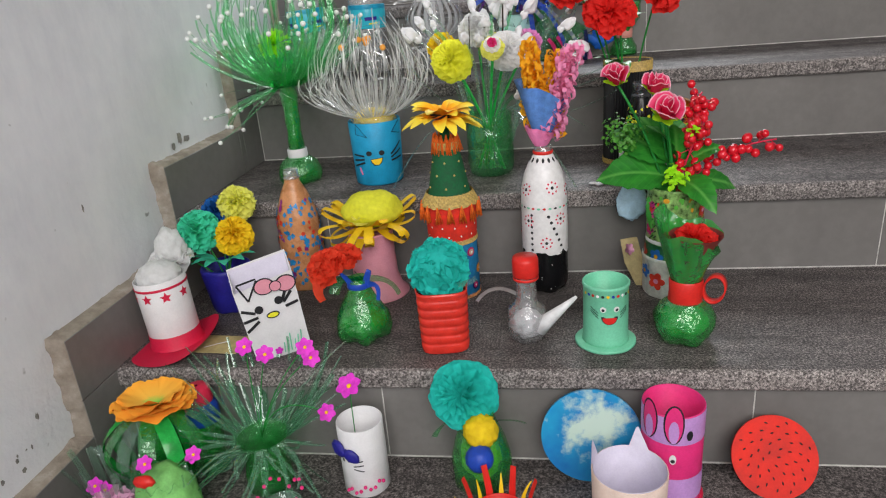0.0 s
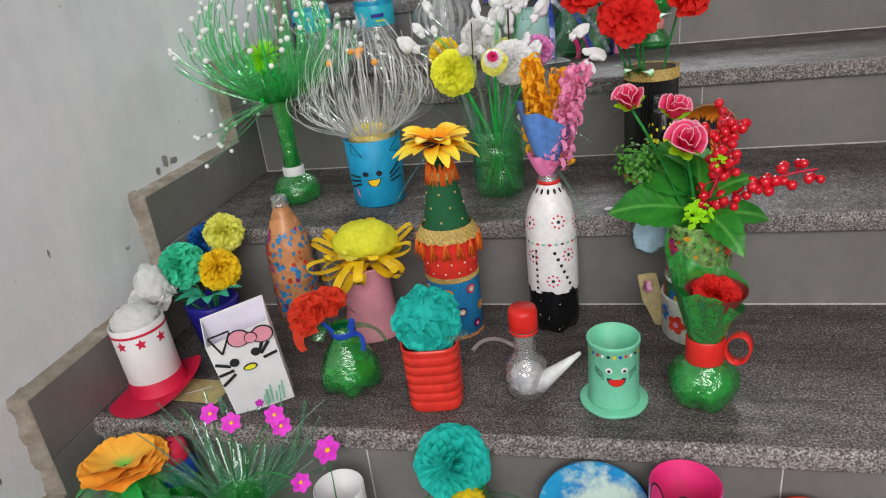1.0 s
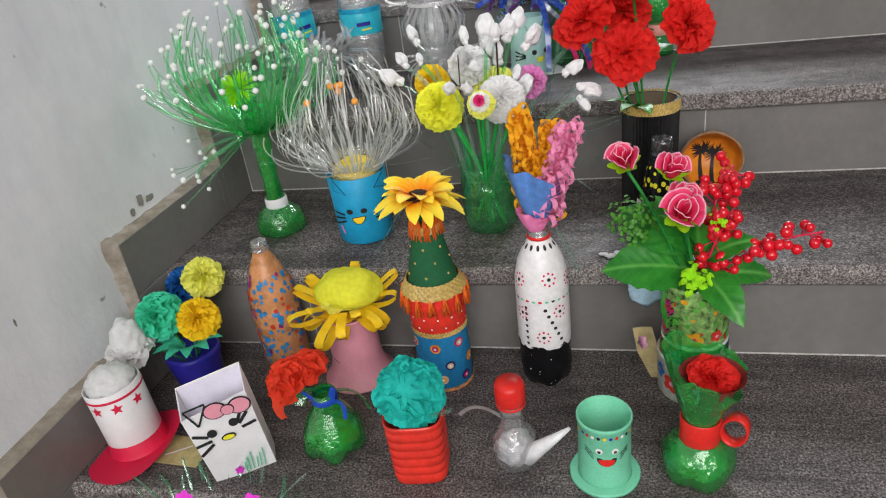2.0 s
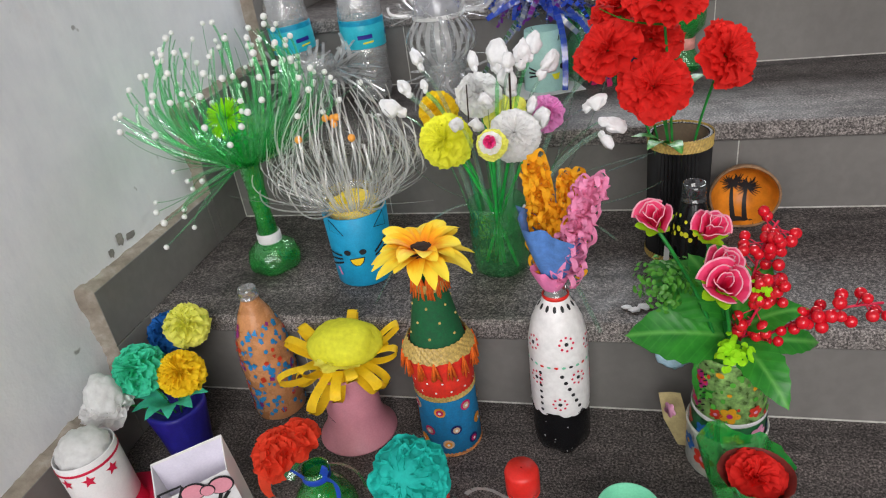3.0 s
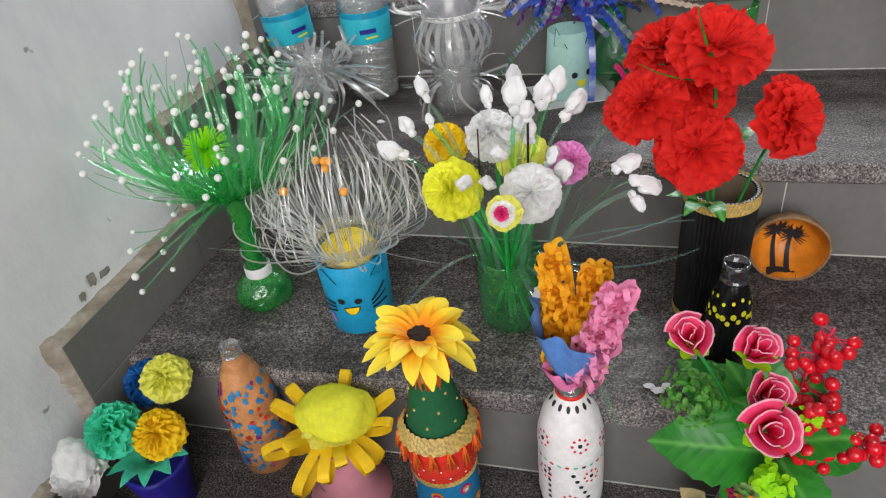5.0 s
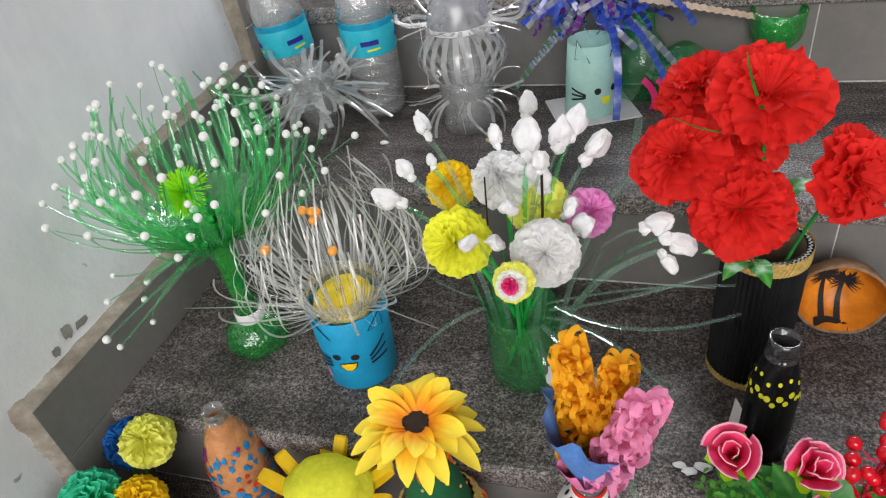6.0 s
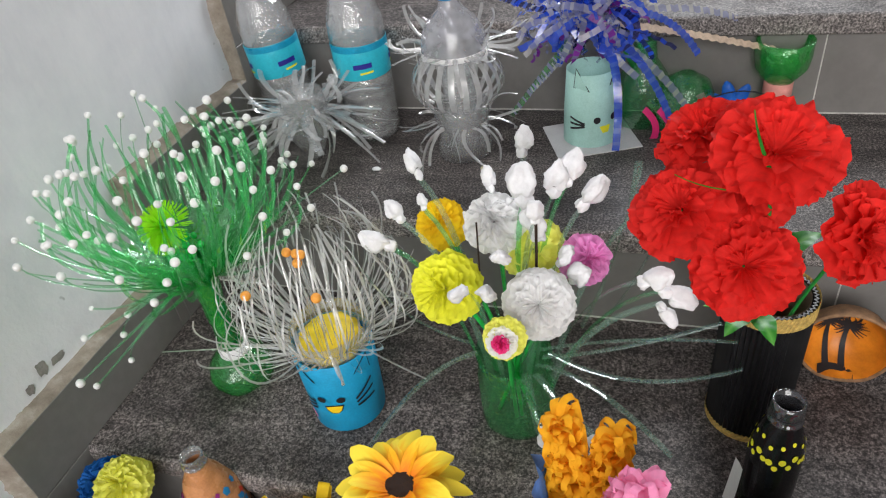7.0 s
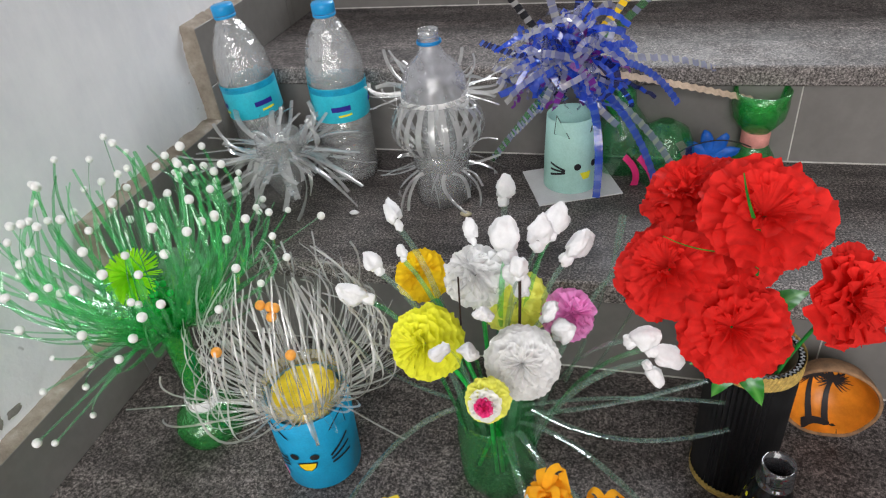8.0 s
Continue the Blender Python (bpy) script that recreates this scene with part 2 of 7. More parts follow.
def edging(k):
    """Rough cement along the top and front of one step of skirting: from the tile back to the plaster, with a ragged outer edge."""
    ya, yb = k * T - SK_FRONT, (k + 1) * T - SK_FRONT
    zt = k * R + SK_H
    path = [(ya, zt - R + R * i / 60, -1, 0) for i in range(60)] + [(ya + (yb - ya) * i / 120, zt, 0, 1) for i in range(121)]
    bm = bmesh.new()
    rows = []
    for i, (y, z, ny, nz) in enumerate(path):
        if i == 60:
            ny, nz = -0.7, 0.7
        s = i / 60 + k * 3.1
        w = 0.0015 + 0.8 * ragged(s, k) + (0.004 if ny else 0.0)
        w = max(0.0015, w)
        rows.append([bm.verts.new((-0.0005, y, z)),
                     bm.verts.new((-0.0035 + 0.0005 * noise.noise((s * 11, 1, k)), y + ny * 0.004, z + nz * 0.004)),
                     bm.verts.new((-0.012 + 0.0009 * noise.noise((s * 7, 2, k)), y + ny * (0.004 + w * 0.4), z + nz * (0.004 + w * 0.4))),
                     bm.verts.new((WALL + 0.0012, y + ny * (0.005 + w), z + nz * (0.005 + w))),
                     bm.verts.new((WALL - 0.006, y + ny * (0.006 + w), z + nz * (0.006 + w)))])
    for a, b in zip(rows, rows[1:]):
        for j in range(4):
            bm.faces.new((a[j], a[j + 1], b[j + 1], b[j]))
    bmesh.ops.recalc_face_normals(bm, faces=bm.faces[:])
    return bm


for k in range(-2, 7):
    part("cement_edging", edging(k), M_CEMENT, skirting, "rough brown cement with a broken edge")


def chip(y, z, h, w, seed):
    bm = bmesh.new()
    c = bm.verts.new((WALL + 0.0016, y, z))
    ring = [bm.verts.new((WALL + 0.0008, y + w * math.cos(a) * (1 + 0.4 * noise.noise((math.cos(a) * 2, math.sin(a) * 2, seed))), z + h * math.sin(a) * (1 + 0.5 * noise.noise((math.cos(a) * 2, math.sin(a) * 2, seed + 4))))) for a in [i * math.tau / 18 for i in range(18)]]
    for a, b in zip(ring, ring[1:] + ring[:1]):
        bm.faces.new((c, a, b))
    bmesh.ops.recalc_face_normals(bm, faces=bm.faces[:])
    return bm


wall_bm = bmesh.new()
ny_, nz_ = 90, 60
grid = [[wall_bm.verts.new((WALL + 0.0025 * noise.noise((y * 3.0, z * 3.0, 1.7)) - 0.001, y, z)) for z in [-0.9 + 4.1 * j / nz_ for j in range(nz_ + 1)]] for y in [-2.6 + 6.6 * i / ny_ for i in range(ny_ + 1)]]
for i in range(ny_):
    for j in range(nz_):
        wall_bm.faces.new((grid[i][j], grid[i + 1][j], grid[i + 1][j + 1], grid[i][j + 1]))
back = [wall_bm.verts.new((WALL - 0.2, y, z)) for y, z in ((-2.6, -0.9), (4.0, -0.9), (4.0, 3.2), (-2.6, 3.2))]
wall_bm.faces.new(back)
wall_left = structure(part("wall_west", wall_bm, M_PLASTER), "whitewashed plaster wall, stained and chipped above the skirting", "wall")
M_CHIP = plain("bare plaster patch", (0.26, 0.245, 0.225, 1), 0.95, 0.35, 50, 0.4)
for y, z, h, w in ((0.325, 0.272, 0.011, 0.008), (0.348, 0.266, 0.006, 0.012), (0.30, 0.262, 0.007, 0.006), (0.03, 0.235, 0.006, 0.002)):
    part("plaster_chip", chip(y, z, h, w, y * 10), M_CHIP, wall_left, "bare patch where the plaster has flaked off")

fl = random.Random(4)
for i in range(34):
    t = fl.random()
    part("plaster_chip", chip(-0.33 + 0.15 * t + fl.gauss(0, 0.012), -0.075 + 0.085 * t + fl.gauss(0, 0.010), fl.uniform(0.0012, 0.0045), fl.uniform(0.001, 0.004), i * 3.3), M_CHIP, wall_left)

# ---- the rest of the stairwell, out of view: assumed shell, painted dark to limit bounce ----
M_PAINT = plain("buff wall paint", (0.22, 0.215, 0.21, 1), 0.8, 0.08, 3, 0.1)
structure(part("wall_east", box(RIGHT, -2.6, -0.9, RIGHT + 0.2, 4.0, 3.2), M_PAINT, smooth=False), "unseen grey stairwell wall, added to close the space", "wall")
structure(part("ceiling", box(WALL, -2.6, 3.2, RIGHT, 4.0, 3.35), M_PAINT, smooth=False), "unseen plain grey ceiling, added to close the space", "ceiling")
structure(part("floor", box(WALL, -2.8, -0.75, RIGHT, -3 * T + 0.02, -3 * R - 0.027 - 0.12), M_TREAD, smooth=False), "grey granite floor at the stair's foot", "floor")


def wall_with_opening(name, y0, y1, x0, x1, z0, z1):
    bm = bmesh.new()
    for a, b, c, d in ((WALL, x0, -0.9, 3.2), (x1, RIGHT, -0.9, 3.2), (x0, x1, -0.9, z0), (x0, x1, z1, 3.2)):
        t = box(a, y0, c, b, y1, d)
        me = bpy.data.meshes.new("tmp")
        t.to_mesh(me)
        t.free()
        bm.from_mesh(me)
        bpy.data.meshes.remove(me)
    return structure(part(name, bm, M_PAINT, smooth=False), "unseen grey wall with a wide opening, added to close the space", "wall")


wall_with_opening("wall_south", -2.8, -2.6, 0.15, 2.15, 0.2, 2.8)
wall_with_opening("wall_north", 4.0, 4.2, 0.3, 1.6, 1.75, 2.7)

# ---- shapes ----


def lathe(profile, seg=32, wob=0.0, seed=0, cap=True, lobes=0, lobe=0.0, lobe_z=0.0, squash=1.0):
    """Turned form from (radius, height) pairs, bottom to top; lobes: petal-shaped foot."""
    bm = bmesh.new()
    rows = []
    for i, (r, z) in enumerate(profile):
        row = []
        for j in range(seg):
            a = j * math.tau / seg
            k = 1 + wob * noise.noise((math.cos(a) * 2, math.sin(a) * 2, z * 40 + seed))
            if lobes and z < lobe_z:
                k *= 1 - lobe * (1 - z / lobe_z) * (0.5 - 0.5 * math.cos(lobes * a))
            row.append(bm.verts.new((r * k * math.cos(a), r * k * squash * math.sin(a), z)))
        rows.append(row)
    for a, b in zip(rows, rows[1:]):
        for j in range(seg):
            bm.faces.new((a[j], a[(j + 1) % seg], b[(j + 1) % seg], b[j]))
    if cap:
        bm.faces.new(rows[0][::-1])
    return bm


def vessel(r0, r1, h, t=0.002, foot=0.003, seg=36, wob=0.0, seed=0, squash=1.0):
    """Open cup with wall thickness."""
    return lathe([(r0 - foot, 0), (r0, foot), (r0 + (r1 - r0) * 0.5, h * 0.5), (r1, h - 0.001), (r1 - t * 0.5, h), (r1 - t, h - 0.001), (r0 - t, foot + t), (0.001, foot + t)], seg, wob, seed, squash=squash)


def merge(bm, other, m=None):
    me = bpy.data.meshes.new("tmp")
    other.to_mesh(me)
    other.free()
    if m is not None:
        me.transform(m)
    bm.from_mesh(me)
    bpy.data.meshes.remove(me)
    return bm


def ribbon(pts, w, hint=(0, 0, 1), end=1.0, curl=0.0):
    """Thin strip along points; width across, tapering to end."""
    bm = bmesh.new()
    rows = []
    n = len(pts)
    hint = Vector(hint)
    for i, p in enumerate(pts):
        d = (pts[min(i + 1, n - 1)] - pts[max(i - 1, 0)]).normalized()
        s = d.cross(hint)
        s = s.normalized() if s.length > 1e-4 else Vector((1, 0, 0))
        up = s.cross(d)
        k = w * (1 + (end - 1) * i / (n - 1)) / 2
        rows.append([bm.verts.new(p - s * k), bm.verts.new(p + up * curl * w), bm.verts.new(p + s * k)])
    for a, b in zip(rows, rows[1:]):
        for j in range(2):
            bm.faces.new((a[j], a[j + 1], b[j + 1], b[j]))
    return bm


def tube(pts, r, seg=6, end=1.0):
    bm = bmesh.new()
    rows = []
    n = len(pts)
    for i, p in enumerate(pts):
        d = (pts[min(i + 1, n - 1)] - pts[max(i - 1, 0)]).normalized()
        s = d.cross(Vector((0.31, 0.2, 0.93)))
        s.normalize()
        u = s.cross(d)
        k = r * (1 + (end - 1) * i / (n - 1))
        rows.append([bm.verts.new(p + (s * math.cos(a) + u * math.sin(a)) * k) for a in [j * math.tau / seg for j in range(seg)]])
    for a, b in zip(rows, rows[1:]):
        for j in range(seg):
            bm.faces.new((a[j], a[(j + 1) % seg], b[(j + 1) % seg], b[j]))
    bm.faces.new(rows[0][::-1])
    bm.faces.new(rows[-1])
    return bm


def bez(a, b, c, n=10):
    a, b, c = Vector(a), Vector(b), Vector(c)
    return [a * (1 - t) ** 2 + b * 2 * t * (1 - t) + c * t * t for t in [i / n for i in range(n + 1)]]


def ball(r, u=12, v=8, m=None):
    bm = bmesh.new()
    bmesh.ops.create_uvsphere(bm, u_segments=u, v_segments=v, radius=r)
    if m is not None:
        bmesh.ops.transform(bm, matrix=m, verts=bm.verts[:])
    return bm


def crumple(r, amp, freq, seed, scale=(1, 1, 1), sub=4):
    """Crumpled wad."""
    bm = bmesh.new()
    bmesh.ops.create_icosphere(bm, subdivisions=sub, radius=1.0)
    for v in bm.verts:
        d = v.co.normalized()
        k = 1 + amp * (noise.noise(d * freq + Vector((seed, 0, 0))) + 0.6 * abs(noise.noise(d * freq * 2.3 + Vector((0, seed, 0)))) + 0.3 * noise.noise(d * freq * 5 + Vector((0, 0, seed))))
        v.co = Vector((d.x * scale[0], d.y * scale[1], d.z * scale[2])) * r * k
    return bm


def ruffle(r, cup, amp, waves, seed, n=96, m=8, fringe=0.0, inner=0.06):
    """One round sheet, raised by cup degrees from flat, wavier to the rim."""
    bm = bmesh.new()
    rows = []
    lop = noise.noise((seed, 3.1, 0.7)) * 0.5
    for i in range(m + 1):
        s = inner + (1 - inner) * i / m
        row = []
        for j in range(n):
            a = j * math.tau / n
            c, d = math.cos(a), math.sin(a)
            w = 0.35 * math.sin(waves * a + seed * 1.7 + 2.5 * noise.noise((c, d, seed))) + 1.1 * noise.noise((c * waves * 0.33, d * waves * 0.33, seed + s * 0.8)) + 0.35 * noise.noise((c * waves, d * waves, seed + 2 * s))
            e = radians(cup) * (1 - 0.22 * s) + amp * w * s ** 1.8 + 0.25 * lop * c
            rad = r * s * (1 + fringe * 0.8 * max(0.0, s - 0.75) * 4 * noise.noise((c * 9, d * 9, seed)) + 0.09 * noise.noise((c * 2, d * 2, seed + 9)))
            tw = a + 0.10 * amp * noise.noise((c * 4, d * 4, seed + 5 + s))
            row.append(bm.verts.new((rad * math.cos(e) * math.cos(tw), rad * math.cos(e) * math.sin(tw), rad * math.sin(e))))
        rows.append(row)
    for a, b in zip(rows, rows[1:]):
        for j in range(n):
            bm.faces.new((a[j], a[(j + 1) % n], b[(j + 1) % n], b[j]))
    return bm


def bloom(name, parent, mat, r, layers, seed, cup0=82, cup1=-25, amp=0.3, waves=9, fringe=0.12, short=0.75, n=96, label="", at=None, kind="petal_layer"):
    """Ruffled flower of nested sheets, opening along +z: the outer sheet is the part, the inner ones lie on it."""
    top = None
    for i in range(layers - 1, -1, -1):
        t = i / (layers - 1)
        bm = ruffle(r * (short + (1 - short) * t), cup0 + (cup1 - cup0) * t, amp * (1.15 - 0.4 * t), waves + i % 3, seed * 13 + i * 3.3, n=n, fringe=fringe)
        if top is None:
            top = part(name, bm, mat, parent, label, at=at)
        else:
            part(kind, bm, mat, top)
    return top


def toward(loc, axis, spin=0.0):
    return Matrix.Translation(loc) @ Vector(axis).to_track_quat("Z", "Y").to_matrix().to_4x4() @ pose(0, 0, 0, 0, 0, spin)


def leaf(length, width, droop, fold=0.25, teeth=0.0, n=14):
    """Leaf along +y, drooping."""
    bm = bmesh.new()
    rows = []
    for i in range(n + 1):
        t = i / n
        w = width * (math.sin(math.pi * min(1, t * 0.97 + 0.02)) ** 0.75) * (1 - 0.35 * t) * (1 + (teeth if i % 2 else -teeth))
        y, z = length * t * (1 - 0.12 * droop * t), length * (0.18 * math.sin(t * 2.2) - droop * t * t * 0.6)
        rows.append([bm.verts.new((w * k, y - abs(k) * 0.03 * length, z + fold * w * abs(k) + 0.03 * width * math.sin(i * 1.9) * abs(k))) for k in (-1, -0.5, 0, 0.5, 1)])
    for a, b in zip(rows, rows[1:]):
        for j in range(4):
            bm.faces.new((a[j], a[j + 1], b[j + 1], b[j]))
    return bm


def petal(length, width, rise, tip=0.1, curve=0.25, n=8):
    """Pointed or round petal along +y."""
    bm = bmesh.new()
    rows = []
    for i in range(n + 1):
        t = i / n
        w = width / 2 * (math.sin(math.pi * (0.12 + 0.80 * t) ** 0.9) ** 0.8) * (1 if t < 1 else tip)
        rows.append([bm.verts.new((w * k, length * t, rise * t * length - curve * t * t * length + 0.22 * w * k * k)) for k in (-1, -0.5, 0, 0.5, 1)])
    for a, b in zip(rows, rows[1:]):
        for j in range(4):
            bm.faces.new((a[j], a[j + 1], b[j + 1], b[j]))
    return bm


def disc2(r, n=14, sx=1.0, sy=1.0):
    return [(r * sx * math.cos(i * math.tau / n), r * sy * math.sin(i * math.tau / n)) for i in range(n)]


def star2(r, n=5, k=0.45, turn=90):
    return [((r if i % 2 == 0 else r * k) * math.cos(radians(turn) + i * math.pi / n), (r if i % 2 == 0 else r * k) * math.sin(radians(turn) + i * math.pi / n)) for i in range(2 * n)]


def flower2(r, petals=5, depth=0.35, n=40):
    return [(r * (1 - depth + depth * abs(math.cos(petals * a / 2))) * math.cos(a), r * (1 - depth + depth * abs(math.cos(petals * a / 2))) * math.sin(a)) for a in [i * math.tau / n for i in range(n)]]


def bar2(x0, y0, x1, y1, w, n=4):
    d = Vector((x1 - x0, y1 - y0)).normalized()
    s = Vector((-d.y, d.x)) * w / 2
    top = [(x0 + (x1 - x0) * i / n + s.x, y0 + (y1 - y0) * i / n + s.y) for i in range(n + 1)]
    low = [(x0 + (x1 - x0) * i / n - s.x, y0 + (y1 - y0) * i / n - s.y) for i in range(n, -1, -1)]
    return top + low


def wrap(poly, rf, deg, z0, off=0.0007, squash=1.0):
    """Flat outline laid on a turned surface of radius rf(z); deg 0 faces the stair's foot."""
    bm = bmesh.new()

    def place(u, v):
        z = z0 + v
        r = rf(z) + off
        a = radians(deg) + u / max(r, 0.004)
        return (r * math.sin(a), -r * squash * math.cos(a), z)
    vs = [bm.verts.new(place(u, v)) for u, v in poly]
    cu, cv = sum(p[0] for p in poly) / len(poly), sum(p[1] for p in poly) / len(poly)
    c = bm.verts.new(place(cu, cv))
    for a, b in zip(vs, vs[1:] + vs[:1]):
        bm.faces.new((c, b, a))
    bmesh.ops.recalc_face_normals(bm, faces=bm.faces[:])
    return bm


def strip_wrap(u0, v0, u1, v1, w, rf, deg, z0, off=0.0008, n=8):
    """Painted stroke laid on a turned surface."""
    bm = bmesh.new()
    rows = []
    d = Vector((u1 - u0, v1 - v0)).normalized()
    for i in range(n + 1):
        t = i / n
        row = []
        for k in (-0.5, 0.5):
            u, v = u0 + (u1 - u0) * t - d.y * w * k, v0 + (v1 - v0) * t + d.x * w * k
            z = z0 + v
            r = rf(z) + off
            a = radians(deg) + u / max(r, 0.004)
            row.append(bm.verts.new((r * math.sin(a), -r * math.cos(a), z)))
        rows.append(row)
    for a, b in zip(rows, rows[1:]):
        bm.faces.new((a[0], a[1], b[1], b[0]))
    return bm


def profile_at(profile):
    zs, rs = [p[1] for p in profile], [p[0] for p in profile]
    return lambda z: float(np.interp(z, zs, rs))


def flat(poly, z=0.0, thick=0.001):
    """Flat cut-out of some thickness in the xy plane."""
    bm = bmesh.new()
    lo = [bm.verts.new((x, y, z)) for x, y in poly]
    hi = [bm.verts.new((x, y, z + thick)) for x, y in poly]
    bm.faces.new(lo[::-1])
    bm.faces.new(hi)
    for i in range(len(poly)):
        j = (i + 1) % len(poly)
        bm.faces.new((lo[i], lo[j], hi[j], hi[i]))
    return bm


rng = random.Random(7)

# ---- colours of the crafts ----
C_WHITE = plain("white paper", (0.74, 0.73, 0.74, 1), 0.7, 0.06, 40, 0.12)
C_PAINTW = plain("white bottle paint", (0.78, 0.76, 0.76, 1), 0.35, 0.10, 70, 0.6, 0.4, 140.0)
C_LILAC = plain("pale lilac card", (0.72, 0.68, 0.80, 1), 0.7, 0.08, 40)
C_BLACK = plain("black paint", (0.007, 0.007, 0.008, 1), 0.18, 0.3, 60, 0.35, 0.3)
C_INK = plain("black marker", (0.015, 0.015, 0.018, 1), 0.6, 0.2, 80, 0)
C_CRIMSON = plain("crimson card", (0.60, 0.012, 0.055, 1), 0.55, 0.12, 40)
C_RED = plain("red paint", (0.66, 0.022, 0.016, 1), 0.38, 0.15, 50)
C_REDCLOTH = plain("red cloth", (0.72, 0.03, 0.015, 1), 0.85, 0.2, 120, 0.4)
C_ORANGE = plain("orange paper", (0.95, 0.43, 0.015, 1), 0.6, 0.15, 60)
C_TASSEL = plain("orange thread", (0.85, 0.15, 0.012, 1), 0.8, 0.25, 200, 0.5)
C_YELLOW = plain("yellow paper", (0.88, 0.56, 0.01, 1), 0.6, 0.12, 60)
C_LEMON = plain("lemon yellow", (0.82, 0.78, 0.03, 1), 0.7, 0.15, 60)
C_PINK = plain("pink paint", (0.72, 0.29, 0.36, 1), 0.45, 0.08, 40)
C_HOTPINK = plain("hot pink card", (0.74, 0.03, 0.19, 1), 0.5, 0.12, 40)


def rose_material():
    """Satin petal, deep pink at the heart and paler towards the rim."""
    k = Nodes("rose pink petal")
    at_ = k.n.new("ShaderNodeAttribute")
    at_.attribute_name = "rim"
    n = k.noise(160, 3.0)
    add = k.n.new("ShaderNodeMath")
    add.operation = "MULTIPLY_ADD"
    k.l.new(n, add.inputs[0])
    add.inputs[1].default_value = 0.06
    k.l.new(at_.outputs["Fac"], add.inputs[2])
    col = k.ramp(add.outputs[0], (0.70, (0.78, 0.024, 0.115, 1)), (0.98, (0.86, 0.07, 0.20, 1)), (1.0, (0.90, 0.42, 0.54, 1)))
    k.set(col, 0.5, 0.3)
    tr = k.n.new("ShaderNodeBsdfTranslucent")
    k.l.new(col, tr.inputs["Color"])
    m = k.n.new("ShaderNodeMixShader")
    m.inputs[0].default_value = 0.3
    k.l.new(k.bsdf.outputs[0], m.inputs[1])
    k.l.new(tr.outputs[0], m.inputs[2])
    k.l.new(m.outputs[0], k.out.inputs["Surface"])
    return k.mat


C_ROSE = rose_material()
C_ROSEEDGE = plain("pale petal rim", (0.86, 0.38, 0.48, 1), 0.6, 0.15, 120)
C_PAPERPINK = plain("pink ribbon paper", (0.85, 0.22, 0.46, 1), 0.55, 0.12, 70)
C_MAGENTA = plain("magenta petal", (0.70, 0.035, 0.55, 1), 0.6, 0.2, 100)
C_CYAN = plain("sky blue card", (0.012, 0.33, 0.60, 1), 0.5, 0.12, 40)
C_BLUECLOTH = plain("blue cloth", (0.01, 0.19, 0.42, 1), 0.85, 0.2, 150, 0.4)
C_NAVY = plain("deep blue paint", (0.018, 0.015, 0.24, 1), 0.5, 0.2, 50, 0.2)
C_BLUE = plain("blue paint", (0.012, 0.06, 0.42, 1), 0.45, 0.2, 60)
C_PAPERBLUE = plain("cornflower crepe paper", (0.10, 0.24, 0.60, 1), 0.7, 0.2, 80, 0.4)
C_MINT = plain("mint green paint", (0.17, 0.56, 0.36, 1), 0.42, 0.07, 40, 0.1)
C_PALEMINT = plain("pale mint card", (0.40, 0.66, 0.60, 1), 0.65, 0.08, 40)
C_GREENCLOTH = plain("dark green cloth", (0.008, 0.10, 0.035, 1), 0.8, 0.25, 150, 0.4)
C_TAN = plain("copper-tan paint", (0.58, 0.26, 0.11, 1), 0.28, 0.28, 40, 0.5)
C_GOLD = plain("gold braid", (0.52, 0.36, 0.10, 1), 0.45, 0.4, 300, 0.9, 0.6)


def leaf_material():
    """Moulded cloth leaf: pale midrib and side veins over deep green."""
    k = Nodes("artificial leaf green")
    sep = k.n.new("ShaderNodeSeparateXYZ")
    k.l.new(k.co, sep.inputs[0])
    ab = k.n.new("ShaderNodeMath")
    ab.operation = "ABSOLUTE"
    k.l.new(sep.outputs[0], ab.inputs[0])
    slant = k.n.new("ShaderNodeMath")
    slant.operation = "MULTIPLY_ADD"
    k.l.new(ab.outputs[0], slant.inputs[0])
    slant.inputs[1].default_value = -0.9
    k.l.new(sep.outputs[1], slant.inputs[2])
    wave = k.n.new("ShaderNodeMath")
    wave.operation = "SINE"
    mul = k.n.new("ShaderNodeMath")
    mul.operation = "MULTIPLY"
    mul.inputs[1].default_value = 480.0
    k.l.new(slant.outputs[0], mul.inputs[0])
    k.l.new(mul.outputs[0], wave.inputs[0])
    base = k.ramp(k.noise(45, 3.0), (0.3, (0.010, 0.13, 0.014, 1)), (0.7, (0.032, 0.24, 0.024, 1)))
    col = k.mix(k.ramp(wave.outputs[0], (0.80, (0, 0, 0, 1)), (1.0, (0.16, 0.16, 0.16, 1))), base, (0.09, 0.36, 0.05, 1))
    col = k.mix(k.ramp(ab.outputs[0], (0.0006, (0.6, 0.6, 0.6, 1)), (0.0016, (0, 0, 0, 1))), col, (0.14, 0.42, 0.08, 1))
    k.set(col, 0.38, 0.35)
    k.bump(wave.outputs[0], 0.2, 0.0006)
    return k.mat


